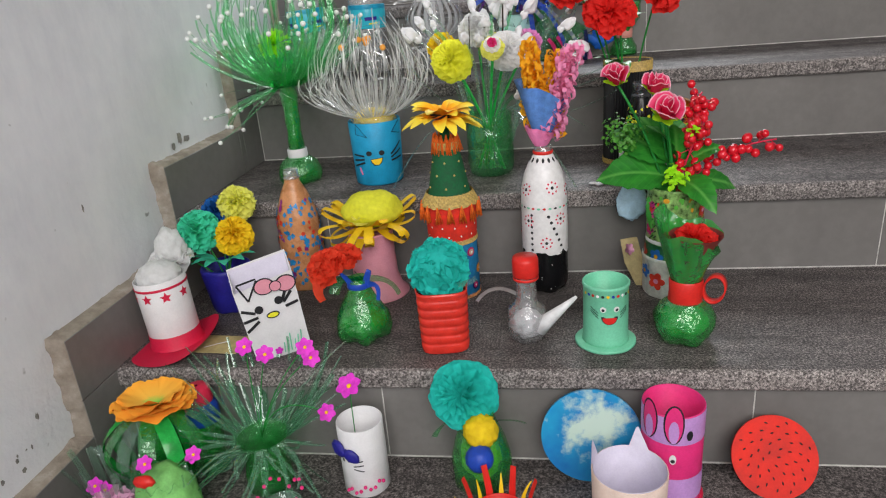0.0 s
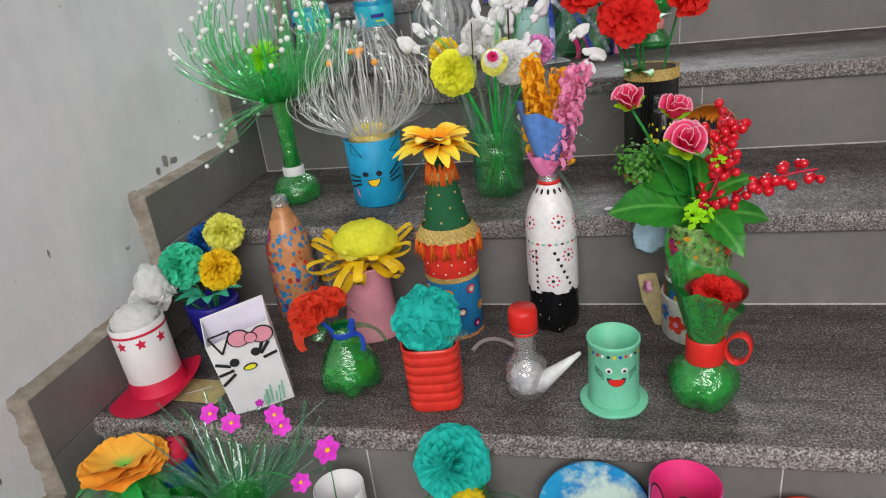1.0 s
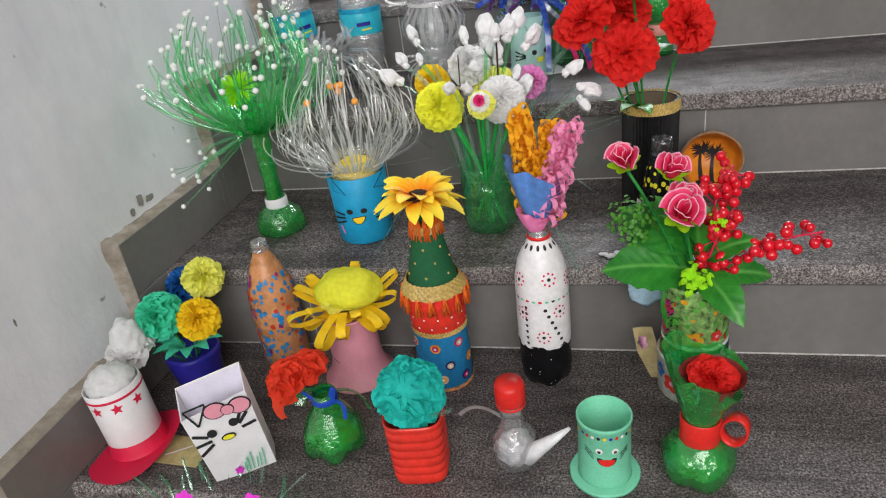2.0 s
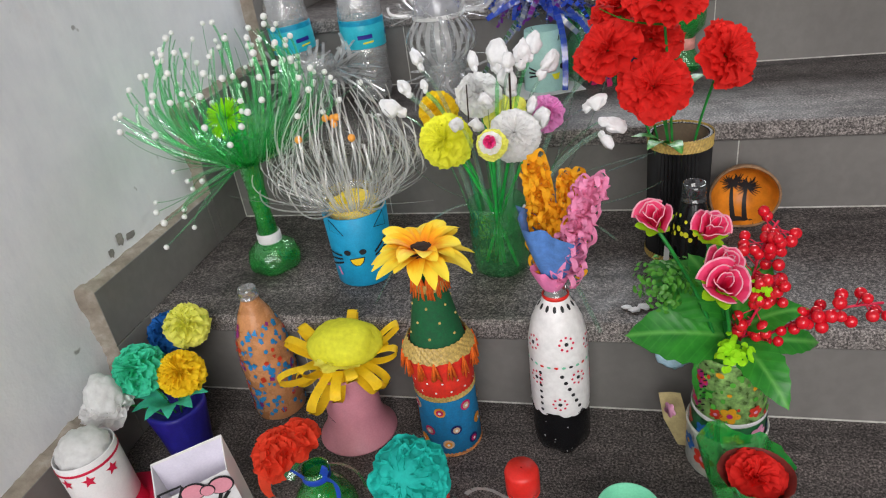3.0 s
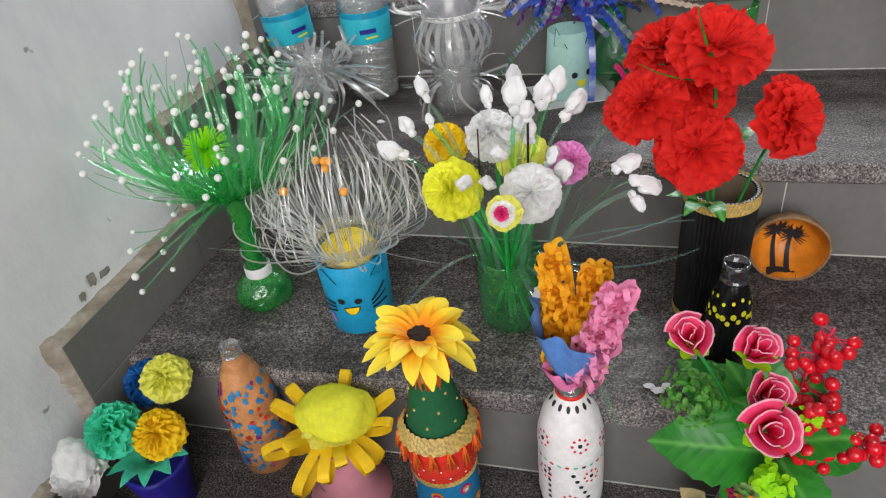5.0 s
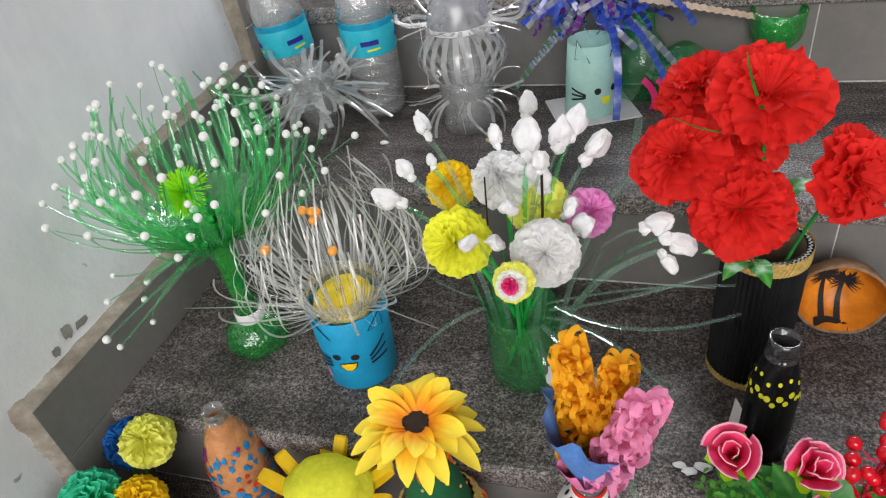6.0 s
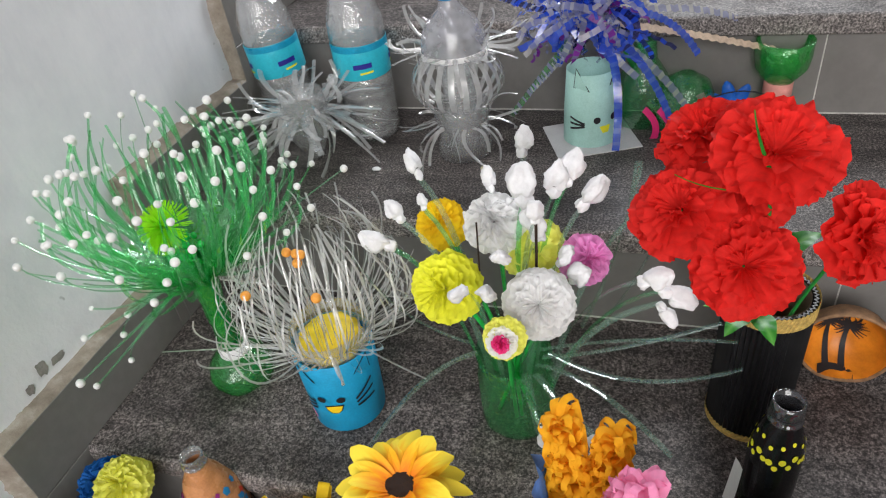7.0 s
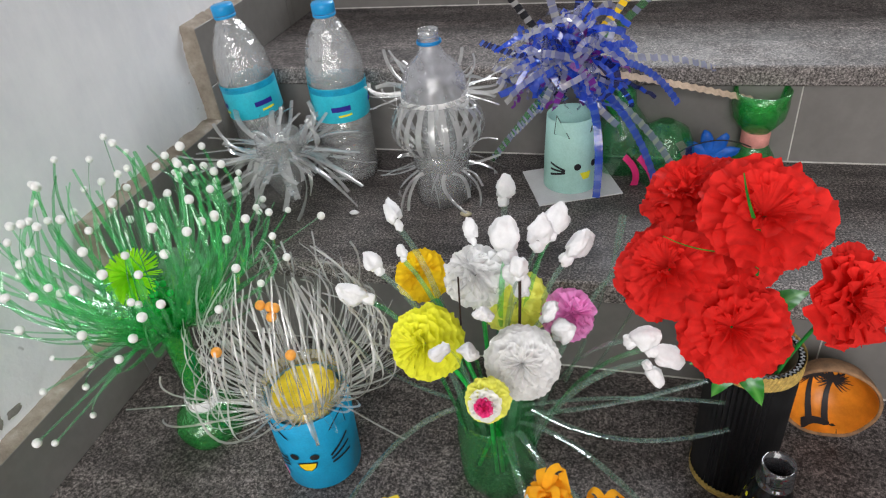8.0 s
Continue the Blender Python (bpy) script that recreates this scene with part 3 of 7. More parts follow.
C_LEAF = leaf_material()
C_LIME = tissue("lime plastic", (0.42, 0.86, 0.02, 1), 0.4)
C_STEM = plain("green stem", (0.015, 0.22, 0.035, 1), 0.5, 0.3, 80)
C_BERRY = plain("glossy red berry", (0.62, 0.008, 0.02, 1), 0.12, 0.2, 60, 0.0, 0.6)
C_BEAD = plain("white foam bead", (0.80, 0.80, 0.78, 1), 0.6, 0.05, 60, 0.1)
C_OBEAD = plain("orange foam bead", (0.85, 0.36, 0.06, 1), 0.6, 0.1, 60)
C_FOAM = plain("white packing foam", (0.80, 0.80, 0.82, 1), 0.7, 0.06, 120, 0.25)
C_CREAM = plain("cream card", (0.74, 0.58, 0.50, 1), 0.7, 0.1, 40)
C_PURPLE = plain("lilac paint", (0.50, 0.27, 0.60, 1), 0.5, 0.1, 40)
C_CORK = plain("kraft card", (0.45, 0.36, 0.18, 1), 0.8, 0.25, 60)
C_DARK = plain("dark seed brown", (0.03, 0.015, 0.01, 1), 0.9, 0.4, 300, 0.8)
C_BOWL = plain("orange painted shell", (0.84, 0.26, 0.02, 1), 0.4, 0.5, 22)
C_HUSK = plain("brown coconut husk", (0.30, 0.17, 0.09, 1), 0.85, 0.4, 90, 0.9)
T_TEAL = tissue("teal net", (0.03, 0.64, 0.56, 1))
T_SEA = tissue("sea-green tissue", (0.09, 0.76, 0.50, 1))
T_YELLOW = tissue("yellow tissue", (1.0, 0.66, 0.02, 1), 0.25)
T_LEMON = tissue("lemon net", (0.96, 0.95, 0.20, 1), 0.38)
T_CHART = tissue("chartreuse tissue", (0.94, 0.93, 0.07, 1), 0.36)
T_WHITE = tissue("white tissue", (0.98, 0.975, 0.97, 1), 0.48)
T_CARN = tissue("red silk petal", (0.80, 0.030, 0.024, 1), 0.42)
T_CORAL = tissue("coral red net", (0.85, 0.08, 0.035, 1), 0.45)
T_ORANGE = tissue("orange crepe", (0.97, 0.50, 0.10, 1), 0.36)
T_MAUVE = tissue("mauve tissue", (0.88, 0.36, 0.70, 1), 0.45)
T_BLUE = tissue("blue tissue", (0.015, 0.13, 0.44, 1), 0.25)
T_PALEPINK = tissue("pale pink tissue", (0.84, 0.48, 0.68, 1), 0.45)
F_GREEN = film("green bottle plastic", (0.58, 0.92, 0.66, 1), (0.05, 0.62, 0.17, 1), 0.27, 0.06, 2.2, 1.4)
F_DEEP = film("deep green bottle plastic", (0.42, 0.90, 0.48, 1), (0.03, 0.66, 0.11, 1), 0.36, 0.06, 2.0, 1.8)
F_STRIP = film("green plastic strip", (0.64, 0.95, 0.70, 1), (0.07, 0.72, 0.21, 1), 0.32, 0.08, 1.6, 0.6)
F_FRINGE = film("sea green plastic strip", (0.70, 0.95, 0.78, 1), (0.14, 0.50, 0.27, 1), 0.36, 0.08, 2.2, 0.6)
F_PALE = film("pale green plastic strip", (0.84, 0.95, 0.88, 1), (0.36, 0.58, 0.45, 1), 0.28)
F_CLEAR = film("clear bottle plastic", (0.985, 0.985, 0.99, 1), (0.97, 0.97, 0.985, 1), 0.22, 0.10, 2.6, 1.8)
F_CLEARSTRIP = film("clear plastic strip", (0.98, 0.98, 0.975, 1), (0.95, 0.94, 0.93, 1), 0.42, 0.12, 2.0, 0.8)
F_HAIR = film("milky clear strip", (0.97, 0.97, 0.96, 1), (0.95, 0.94, 0.91, 1), 0.52, 0.12, 1.8, 0.5)
F_BLUE = film("blue printed strip", (0.45, 0.55, 0.98, 1), (0.02, 0.09, 0.74, 1), 0.74, 0.12, 1.6)
F_NAVY = film("navy printed strip", (0.3, 0.34, 0.7, 1), (0.015, 0.02, 0.14, 1), 0.8, 0.15)
F_LAVENDER = film("pale blue printed strip", (0.84, 0.86, 0.96, 1), (0.40, 0.42, 0.66, 1), 0.5, 0.12)


def strip_fan(parent, name, material, count, base_r, base_z, tip, width, seed, x_min=None, inner=0.0, steps=9, squash=1.0, end=0.7, jit=0.010):
    """Thin strips that rise from a ring and bend outward. tip(i, angle, rnd) gives reach, height and sag of each. Returns the tips."""
    r = random.Random(seed)
    tips = []
    for i in range(count):
        a = math.tau * (i + r.uniform(-0.4, 0.4)) / count
        reach, rise, belly = tip(i, a, r)
        b0 = Vector((base_r * math.cos(a), base_r * squash * math.sin(a), base_z))
        mid = Vector(((base_r + belly) * math.cos(a), (base_r + belly) * math.sin(a), base_z + rise * 0.45))
        e = Vector(((base_r + reach) * math.cos(a + r.uniform(-0.15, 0.15)), (base_r + reach) * math.sin(a + r.uniform(-0.15, 0.15)), base_z + rise))
        mid += Vector((r.gauss(0, jit), r.gauss(0, jit), r.gauss(0, jit)))
        e += Vector((r.gauss(0, jit), r.gauss(0, jit), r.gauss(0, jit * 0.6)))
        for v in (mid, e):
            if x_min is not None and v.x < x_min:
                v.x = x_min + (v.x - x_min) * 0.06
        pts = bez(b0, mid, e, steps)
        part(name, ribbon(pts, width * r.uniform(0.75, 1.25), (-math.sin(a), math.cos(a), 0.25) if r.random() < 0.25 else (0, 0, 1), end, 0.12), material, parent)
        tips.append(e)
    return tips


# ================= first row: the tread with the smallest crafts =================
Z0, Z1, Z2, Z3 = -R, 0.0, R, 2 * R


def cosmos(parent, loc, axis, r=0.012, mat=C_MAGENTA):
    bm = bmesh.new()
    for i in range(6):
        merge(bm, petal(r, r * 0.85, 0.25, 0.55, 0.1, 5), pose(0, 0, 0, 0, 0, i * 60))
    fl = part("flower", bm, mat, parent, "small purple-pink flower", at=toward(loc, axis))
    part("flower_centre", ball(r * 0.2, 8, 6), C_YELLOW, fl)
    return fl


def wire(parent, a, b, c, mat=C_STEM, r=0.0008, name="stem"):
    return part(name, tube(bez(a, b, c, 8), r, 5), mat, parent)


# orange paper flower on a strip-cut green bottle
o = thing("flower_vase", 0.098, -0.095, Z0, "orange crepe flower on a green bottle cut into bowed strips", "craft vase")
part("bottle", lathe([(0.030, 0), (0.034, 0.004), (0.034, 0.03), (0.026, 0.05), (0.020, 0.12), (0.018, 0.145)], 28), F_DEEP, o)
C_BRIGHTBAND = plain("bright green plastic band", (0.02, 0.36, 0.06, 1), 0.2, 0.3, 60, 0.1, 0.5)
for i in range(13):
    a = i * math.tau / 13 + 0.2
    c, s = math.cos(a), math.sin(a)
    pts = bez((0.022 * c, 0.022 * s, 0.142), (0.115 * c, 0.115 * s, 0.10), (0.036 * c, 0.036 * s, 0.03), 12)
    part("strip", ribbon(pts, 0.021, (0, 0, 1), 1.0, 0.08), (F_DEEP, F_PALE, F_DEEP, C_BRIGHTBAND)[i % 4], o)


def orange_crepe():
    """Orange crepe that fades to a green heart."""
    k = Nodes("orange crepe with green heart")
    ln = k.n.new("ShaderNodeVectorMath")
    ln.operation = "LENGTH"
    k.l.new(k.co, ln.inputs[0])
    n = k.noise(120, 4.0)
    add = k.n.new("ShaderNodeMath")
    add.operation = "MULTIPLY_ADD"
    k.l.new(n, add.inputs[0])
    add.inputs[1].default_value = 0.012
    k.l.new(ln.outputs["Value"], add.inputs[2])
    col = k.ramp(add.outputs[0], (0.012, (0.22, 0.62, 0.10, 1)), (0.024, (0.92, 0.50, 0.07, 1)), (0.05, (0.97, 0.42, 0.045, 1)))
    k.set(col, 0.8, 0.15)
    k.bump(k.noise(500, 2.0), 0.3, 0.0006)
    return k.mat


bloom("paper_flower", o, orange_crepe(), 0.056, 6, 3, 34, 8, 0.13, 5, 0.08, 0.8, label="orange crepe-paper flower with a green heart", at=toward((0.002, 0.004, 0.140), (0.03, 0.08, 1)))

o = thing("paper_roll", 0.137, -0.045, Z0, "small bottle with red and blue paper bands behind the orange flower", "craft bottle")
part("bottle", lathe([(0.018, 0), (0.022, 0.003), (0.022, 0.10), (0.016, 0.115)], 24), F_DEEP, o)
part("blue_band", lathe([(0.0225, 0.085), (0.0235, 0.087), (0.0235, 0.108), (0.018, 0.118)], 24, cap=False), C_BLUE, o)
part("red_cap", lathe([(0.0185, 0.117), (0.019, 0.119), (0.018, 0.136), (0.015, 0.141), (0.002, 0.142)], 24), C_CRIMSON, o)

# fringe vase
o = thing("fringe_vase", 0.236, -0.075, Z0, "green plastic bottle vase with a splayed fringe of cut strips", "craft vase")
part("cup", lathe([(0.028, 0), (0.032, 0.004), (0.032, 0.025), (0.028, 0.045), (0.029, 0.068), (0.036, 0.084)], 32), F_DEEP, o)
strip_fan(o, "strip", F_FRINGE, 84, 0.035, 0.082, lambda i, a, r: (r.uniform(0.045, 0.09), r.uniform(0.03, 0.12) if math.sin(a) > -0.2 else r.uniform(-0.05, 0.04), r.uniform(0.012, 0.05)), 0.0068, 21, end=0.55)
for loc, ax in (((0.012, -0.02, 0.232), (0, -0.6, 0.6)), ((0.04, -0.025, 0.224), (0.2, -0.6, 0.7)), ((0.088, -0.01, 0.226), (0.3, -0.7, 0.4)), ((0.094, -0.012, 0.212), (0.4, -0.7, 0.3)), ((0.106, -0.02, 0.135), (0.5, -0.6, 0.4))):
    cosmos(o, loc, ax, 0.0125)
    wire(o, (0, 0, 0.08), (loc[0] * 0.3, loc[1] * 0.3, 0.16), loc)

# white cat-face roll with a bow
o = thing("paper_cup", 0.376, -0.070, Z0, "white paper roll cup with a drawn cat face and navy bow", "craft cup")
W = lambda z: 0.0315
part("cup", vessel(0.0315, 0.0315, 0.108, 0.0016), C_WHITE, o)
for u in (-0.015, 0.002):
    part("eye", wrap(disc2(0.0028, 10, 0.7, 1), W, -25, 0.062 + u * 0.1, 0.0009), C_INK, o, at=pose(0, 0, 0, 0, 0, u * 900))
for v0, v1 in ((0.060, 0.063), (0.054, 0.056), (0.050, 0.046)):
    part("whisker", strip_wrap(-0.007, v0, 0.007, v1, 0.0018, W, 2, 0.0), C_INK, o)
bow = part("bow", crumple(0.012, 0.22, 2, 3, (1.1, 0.4, 0.9), 3), C_NAVY, o, "dark navy fabric bow", at=pose(-0.026, -0.024, 0.078, 0, 15, -40))
part("bow_loop", crumple(0.010, 0.12, 2, 5, (1.2, 0.4, 0.9), 3), C_NAVY, o, at=pose(-0.006, -0.034, 0.072, 0, 35, -8))
part("bow_knot", crumple(0.005, 0.2, 2, 8, (1, 0.8, 1), 3), C_NAVY, o, at=pose(-0.016, -0.031, 0.076))
for i in range(9):
    part("bead", ball(0.0026, 8, 6), C_HOTPINK, o, at=pose(0.0335 * math.sin(-0.6 + i * 0.2), -0.0335 * math.cos(-0.6 + i * 0.2), 0.012 + 0.004 * math.sin(i * 2) + 0.0013 * i))
cosmos(o, (-0.014, 0.02, 0.146), (-0.1, -0.6, 0.8), 0.018)
wire(o, (-0.01, 0.005, 0.02), (-0.012, 0.01, 0.09), (-0.014, 0.02, 0.145))

# teal pompom bottle
o = thing("pompom_vase", 0.536, -0.056, Z0, "green bottle vase with teal, yellow and blue pompoms", "craft vase")
part("bottle", lathe([(0.034, 0), (0.040, 0.005), (0.041, 0.04), (0.034, 0.07), (0.022, 0.10), (0.020, 0.115)], 32, lobes=5, lobe=0.12, lobe_z=0.03), F_DEEP, o)
part("yellow_filling", crumple(0.026, 0.2, 3, 8, (1, 0.9, 1.5), 3), C_LEMON, o, at=pose(0, 0, 0.045))
bloom("teal_pompom", o, T_TEAL, 0.048, 10, 4, 88, -45, 0.16, 12, 0.04, 0.9, label="round teal net pompom", at=toward((-0.020, 0.016, 0.128), (-0.25, -0.9, 0.5)))
part("yellow_pompom", crumple(0.022, 0.14, 4, 2, (1, 1, 1), 4), T_YELLOW, o, at=pose(0.004, -0.022, 0.098))
part("blue_pompom", crumple(0.018, 0.05, 6, 2, (1, 1, 1), 4), C_BLUE, o, at=pose(0.003, -0.045, 0.072))
for s in (-1, 1):
    part("leaf_strip", ribbon(bez((s * 0.02, 0.01, 0.09), (s * 0.05, 0.0, 0.10), (s * 0.062, -0.005, 0.085 + 0.012 * s), 8), 0.018, (0, 0.6, 0.8), 0.6, 0.1), F_STRIP, o)

# paper crown cup
o = thing("spiked_cup", 0.567, -0.165, Z0, "small cup with red and yellow paper spikes", "craft cup")
part("cup", vessel(0.030, 0.034, 0.045), C_RED, o)
for i in range(16):
    a = i * math.tau / 16
    c, s = math.cos(a), math.sin(a)
    h = 0.080 if i % 2 else 0.066
    part("spike", ribbon(bez((0.033 * c, 0.033 * s, 0.02), (0.036 * c, 0.036 * s, 0.05), ((0.042 + 0.006 * (i % 3)) * c, 0.045 * s, h), 5), 0.010, (c, s, 0), 0.75 if i % 2 else 0.1, 0.03), C_RED if i % 2 else C_YELLOW, o)

# blue plate, card cup with ears, long-eared cylinder, melon disc
o = thing("painted_plate", 0.683, -0.052, Z0, "round card plate painted blue with cloudy white patches", "painted disc", rx=-10)


def blue_plate_material():
    k = Nodes("blue marbled paint")
    a = k.noise(28, 6.0, 0.65)
    co = k.n.new("ShaderNodeTexCoord").outputs["Object"]
    v = k.n.new("ShaderNodeVectorMath")
    v.operation = "DISTANCE"
    k.l.new(co, v.inputs[0])
    v.inputs[1].default_value = (0.004, 0.0, 0.082)
    add = k.n.new("ShaderNodeMath")
    add.operation = "MULTIPLY_ADD"
    k.l.new(v.outputs["Value"], add.inputs[0])
    add.inputs[1].default_value = -5.0
    k.l.new(a, add.inputs[2])
    sea = k.ramp(k.noise(16, 4.0), (0.3, (0.008, 0.13, 0.44, 1)), (0.7, (0.02, 0.36, 0.62, 1)))
    col = k.mix(k.ramp(add.outputs[0], (0.26, (0, 0, 0, 1)), (0.42, (0.9, 0.9, 0.9, 1))), sea, (0.58, 0.72, 0.60, 1))
    k.set(col, 0.35, 0.4)
    k.bump(a, 0.3, 0.002)
    return k.mat


def standing_disc(r, t, n=48):
    bm = flat(disc2(r, n), -t / 2, t)
    bmesh.ops.bevel(bm, geom=[e for e in bm.edges if abs(e.verts[0].co.z - e.verts[1].co.z) < 1e-6], offset=t * 0.3, segments=1, affect="EDGES")
    bmesh.ops.transform(bm, matrix=Matrix.Translation((0, 0, r)) @ pose(0, 0, 0, 90, 0, 0), verts=bm.verts[:])
    return bm


part("plate", standing_disc(0.066, 0.004), blue_plate_material(), o, smooth=False)

o = thing("eared_cup", 0.722, -0.130, Z0, "cream and lilac card cup with pointed cat ears", "craft cup")
part("cup", vessel(0.043, 0.045, 0.086, 0.0015), C_CREAM, o)
part("lining", lathe([(0.038, 0.006), (0.0408, 0.010), (0.0432, 0.0865)], 36), C_LILAC, o)
for dg, w in ((-112, 0.014), (158, 0.014)):
    tri = [(-w, -0.004), (w, -0.004), (w * 0.35, 0.028), (w * 0.15, 0.030)]
    part("ear", wrap(tri, lambda z: 0.0452, dg, 0.085, 0.0), C_LILAC, o)
    part("ear_back", wrap(tri, lambda z: 0.0444, dg, 0.085, 0.0), C_LILAC, o)

o = thing("long_eared_cup", 0.782, -0.064, Z0, "hot pink and lilac card cylinder with long outlined ears", "craft cup")
E = lambda z: 0.038
part("cup", vessel(0.038, 0.038, 0.138, 0.0016), C_HOTPINK, o)
part("lilac_band", lathe([(0.0384, 0.098), (0.0386, 0.1), (0.0386, 0.134), (0.0383, 0.1365)], 36, cap=False), C_PURPLE, o)
part("lower_band", lathe([(0.0384, 0.012), (0.0386, 0.014), (0.0386, 0.045), (0.0384, 0.047)], 36, cap=False), C_PURPLE, o)
part("rim_base", lathe([(0.041, 0), (0.042, 0.002), (0.041, 0.004), (0.038, 0.005)], 36), C_CRIMSON, o)
for u, tall in ((-0.038, 0.045), (-0.006, 0.045)):
    oval = [(u + 0.0125 * math.cos(a), 0.02 + (tall * 0.62) * math.sin(a)) for a in [i * math.tau / 20 for i in range(20)]]
    inner_o = [(u + 0.0105 * math.cos(a), 0.02 + (tall * 0.57) * math.sin(a)) for a in [i * math.tau / 20 for i in range(20)]]
    core = [(u + 0.0062 * math.cos(a), 0.010 + (tall * 0.36) * math.sin(a)) for a in [i * math.tau / 20 for i in range(20)]]
    ear = part("ear", wrap(oval, E, 0, 0.108, 0.0014), C_INK, o, "long ear outlined in black")
    part("ear_face", wrap(inner_o, E, 0, 0.108, 0.0020), C_HOTPINK, ear)
    part("ear_inner", wrap(core, E, 0, 0.108, 0.0026), C_PURPLE, ear)
for u in (0.010, 0.028):
    eye = part("eye", wrap(disc2(0.006, 14, 0.7, 1.2), E, -8 if u < 0.02 else 20, 0.078 if u < 0.02 else 0.112, 0.0015), C_WHITE if u < 0.02 else C_INK, o)
    part("pupil", wrap(disc2(0.0028, 10), lambda z: 0.038, -8 if u < 0.02 else 20, 0.076 if u < 0.02 else 0.112, 0.0022), C_INK, eye)

o = thing("melon_disc", 0.912, -0.078, Z0, "round red card disc painted with black seeds like a melon slice", "painted disc", rx=-31)
part("disc", standing_disc(0.0525, 0.004), plain("watermelon red", (0.68, 0.022, 0.012, 1), 0.6, 0.3, 24, 0.2, 0.25), o, smooth=False)
for i in range(46):
    a, q = i * 2.39996, 0.046 * math.sqrt((i + 0.5) / 46)
    part("seed", flat([(0.0024 * math.cos(b), 0.0010 * math.sin(b)) for b in [j * math.tau / 6 for j in range(6)]], 0, 0.0004), C_INK, o, at=Matrix.Translation((q * math.cos(a), -0.0024, 0.0525 + q * math.sin(a))) @ pose(0, 0, 0, 90, 0, 0) @ pose(0, 0, 0, 0, 0, i * 67))

# lower corner: clear strips with pink flower, painted green ball cup
o = thing("strip_cup", 0.066, -0.160, Z0, "cup of upright clear plastic strips with a pale pink paper flower", "craft vase")
part("cup", vessel(0.026, 0.030, 0.04), F_PALE, o)
for i in range(14):
    a = i * math.tau / 14
    c, s = math.cos(a), math.sin(a)
    part("strip", ribbon(bez((0.029 * c, 0.029 * s, 0.015), (0.032 * c, 0.03 * s, 0.06), ((0.044 + 0.01 * (i % 3)) * c, 0.040 * s, 0.108 + 0.01 * math.sin(i * 2.1)), 5), 0.0105, (c, s, 0), 0.9, 0.06), F_PALE, o)
bloom("pink_flower", o, T_PALEPINK, 0.040, 5, 6, 60, 5, 0.35, 16, 0.4, 0.8, label="pale pink fringed flower", at=toward((0.012, -0.04, 0.045), (0.1, -0.4, 1)))
for loc in ((-0.014, -0.02, 0.078), (-0.004, -0.018, 0.070), (0.058, -0.012, 0.108), (0.115, 0.006, 0.110)):
    cosmos(o, loc, (0.05, -0.7, 0.7), 0.0115)
    wire(o, (0.005, 0, 0.02), (loc[0] * 0.5, loc[1] * 0.5, 0.07), loc)

o = thing("painted_cup", 0.137, -0.163, Z0, "crumpled green and cream paper cup with an orange flower", "craft cup")
part("cup", crumple(0.039, 0.12, 3, 4, (1, 0.9, 1.30), 4), plain("green tissue over cream", (0.20, 0.52, 0.14, 1), 0.7, 0.5, 26, 0.3), o, at=pose(0, 0, 0.049))
bloom("rim", o, F_PALE, 0.036, 3, 9, 75, 35, 0.3, 9, 0.3, at=pose(0, 0, 0.066))
bloom("flower", o, T_ORANGE, 0.013, 3, 2, 60, 0, 0.3, 6, 0.1, at=toward((0.0, -0.040, 0.052), (0, -1, 0.2)))
part("red_patch", crumple(0.012, 0.15, 3, 7, (1.2, 0.6, 0.7), 3), C_RED, o, at=pose(-0.012, -0.020, 0.090))

o = thing("beaded_cup", 0.295, -0.170, Z0, "small clear cup edged with hot pink beads", "craft cup")
part("cup", vessel(0.020, 0.026, 0.05), F_PALE, o)
for i in range(16):
    a = i * math.tau / 16
    part("bead", ball(0.0027, 8, 6), C_HOTPINK, o, at=pose(0.027 * math.cos(a), 0.027 * math.sin(a), 0.055 + 0.018 * abs(math.sin(a * 2))))

# ================= second row =================
# hat cup
o = thing("hat_cup", 0.052, 0.068, Z1, "white paper cup with crimson brim, red stars and tissue puff", "craft cup", ry=-3)
H = lambda z: 0.0378
part("cup", vessel(0.0378, 0.0382, 0.113, 0.0018), C_WHITE, o)
part("rim_band", lathe([(0.0388, 0.100), (0.0390, 0.1005), (0.0391, 0.1035), (0.0388, 0.104)], 36, cap=False), C_CRIMSON, o)
part("foot_band", lathe([(0.0420, 0.003), (0.0393, 0.008), (0.0386, 0.024), (0.0382, 0.0245)], 36, cap=False), C_CRIMSON, o)
brim = bmesh.new()
rows = []
for i in range(7):
    row = []
    for j in range(40):
        a = j * math.tau / 40
        rr = 0.038 + (0.024 + 0.018 * max(0, math.cos(a - 5.5)) + 0.010 * max(0, math.cos(a - 4.0))) * i / 6
        x, y = rr * math.cos(a), rr * math.sin(a)
        z = 0.0025 + 0.028 * (i / 6) ** 2 * max(0, math.cos(a - 0.2)) ** 2
        row.append(brim.verts.new((max(x, -0.049), y, z)))
    rows.append(row)
for a, b in zip(rows, rows[1:]):
    for j in range(40):
        brim.faces.new((a[j], a[(j + 1) % 40], b[(j + 1) % 40], b[j]))
part("brim", brim, C_CRIMSON, o, "curled crimson card brim")
for d in (-48, -6, 36, 80):
    part("star", wrap(star2(0.009), H, d, 0.090 - abs(d) * 0.00002, 0.0012), C_CRIMSON, o)
bloom("tissue_puff", o, T_WHITE, 0.033, 9, 12, 85, 5, 0.28, 9, 0.12, 0.75, label="crumpled white tissue puff", at=pose(0, 0, 0.103))
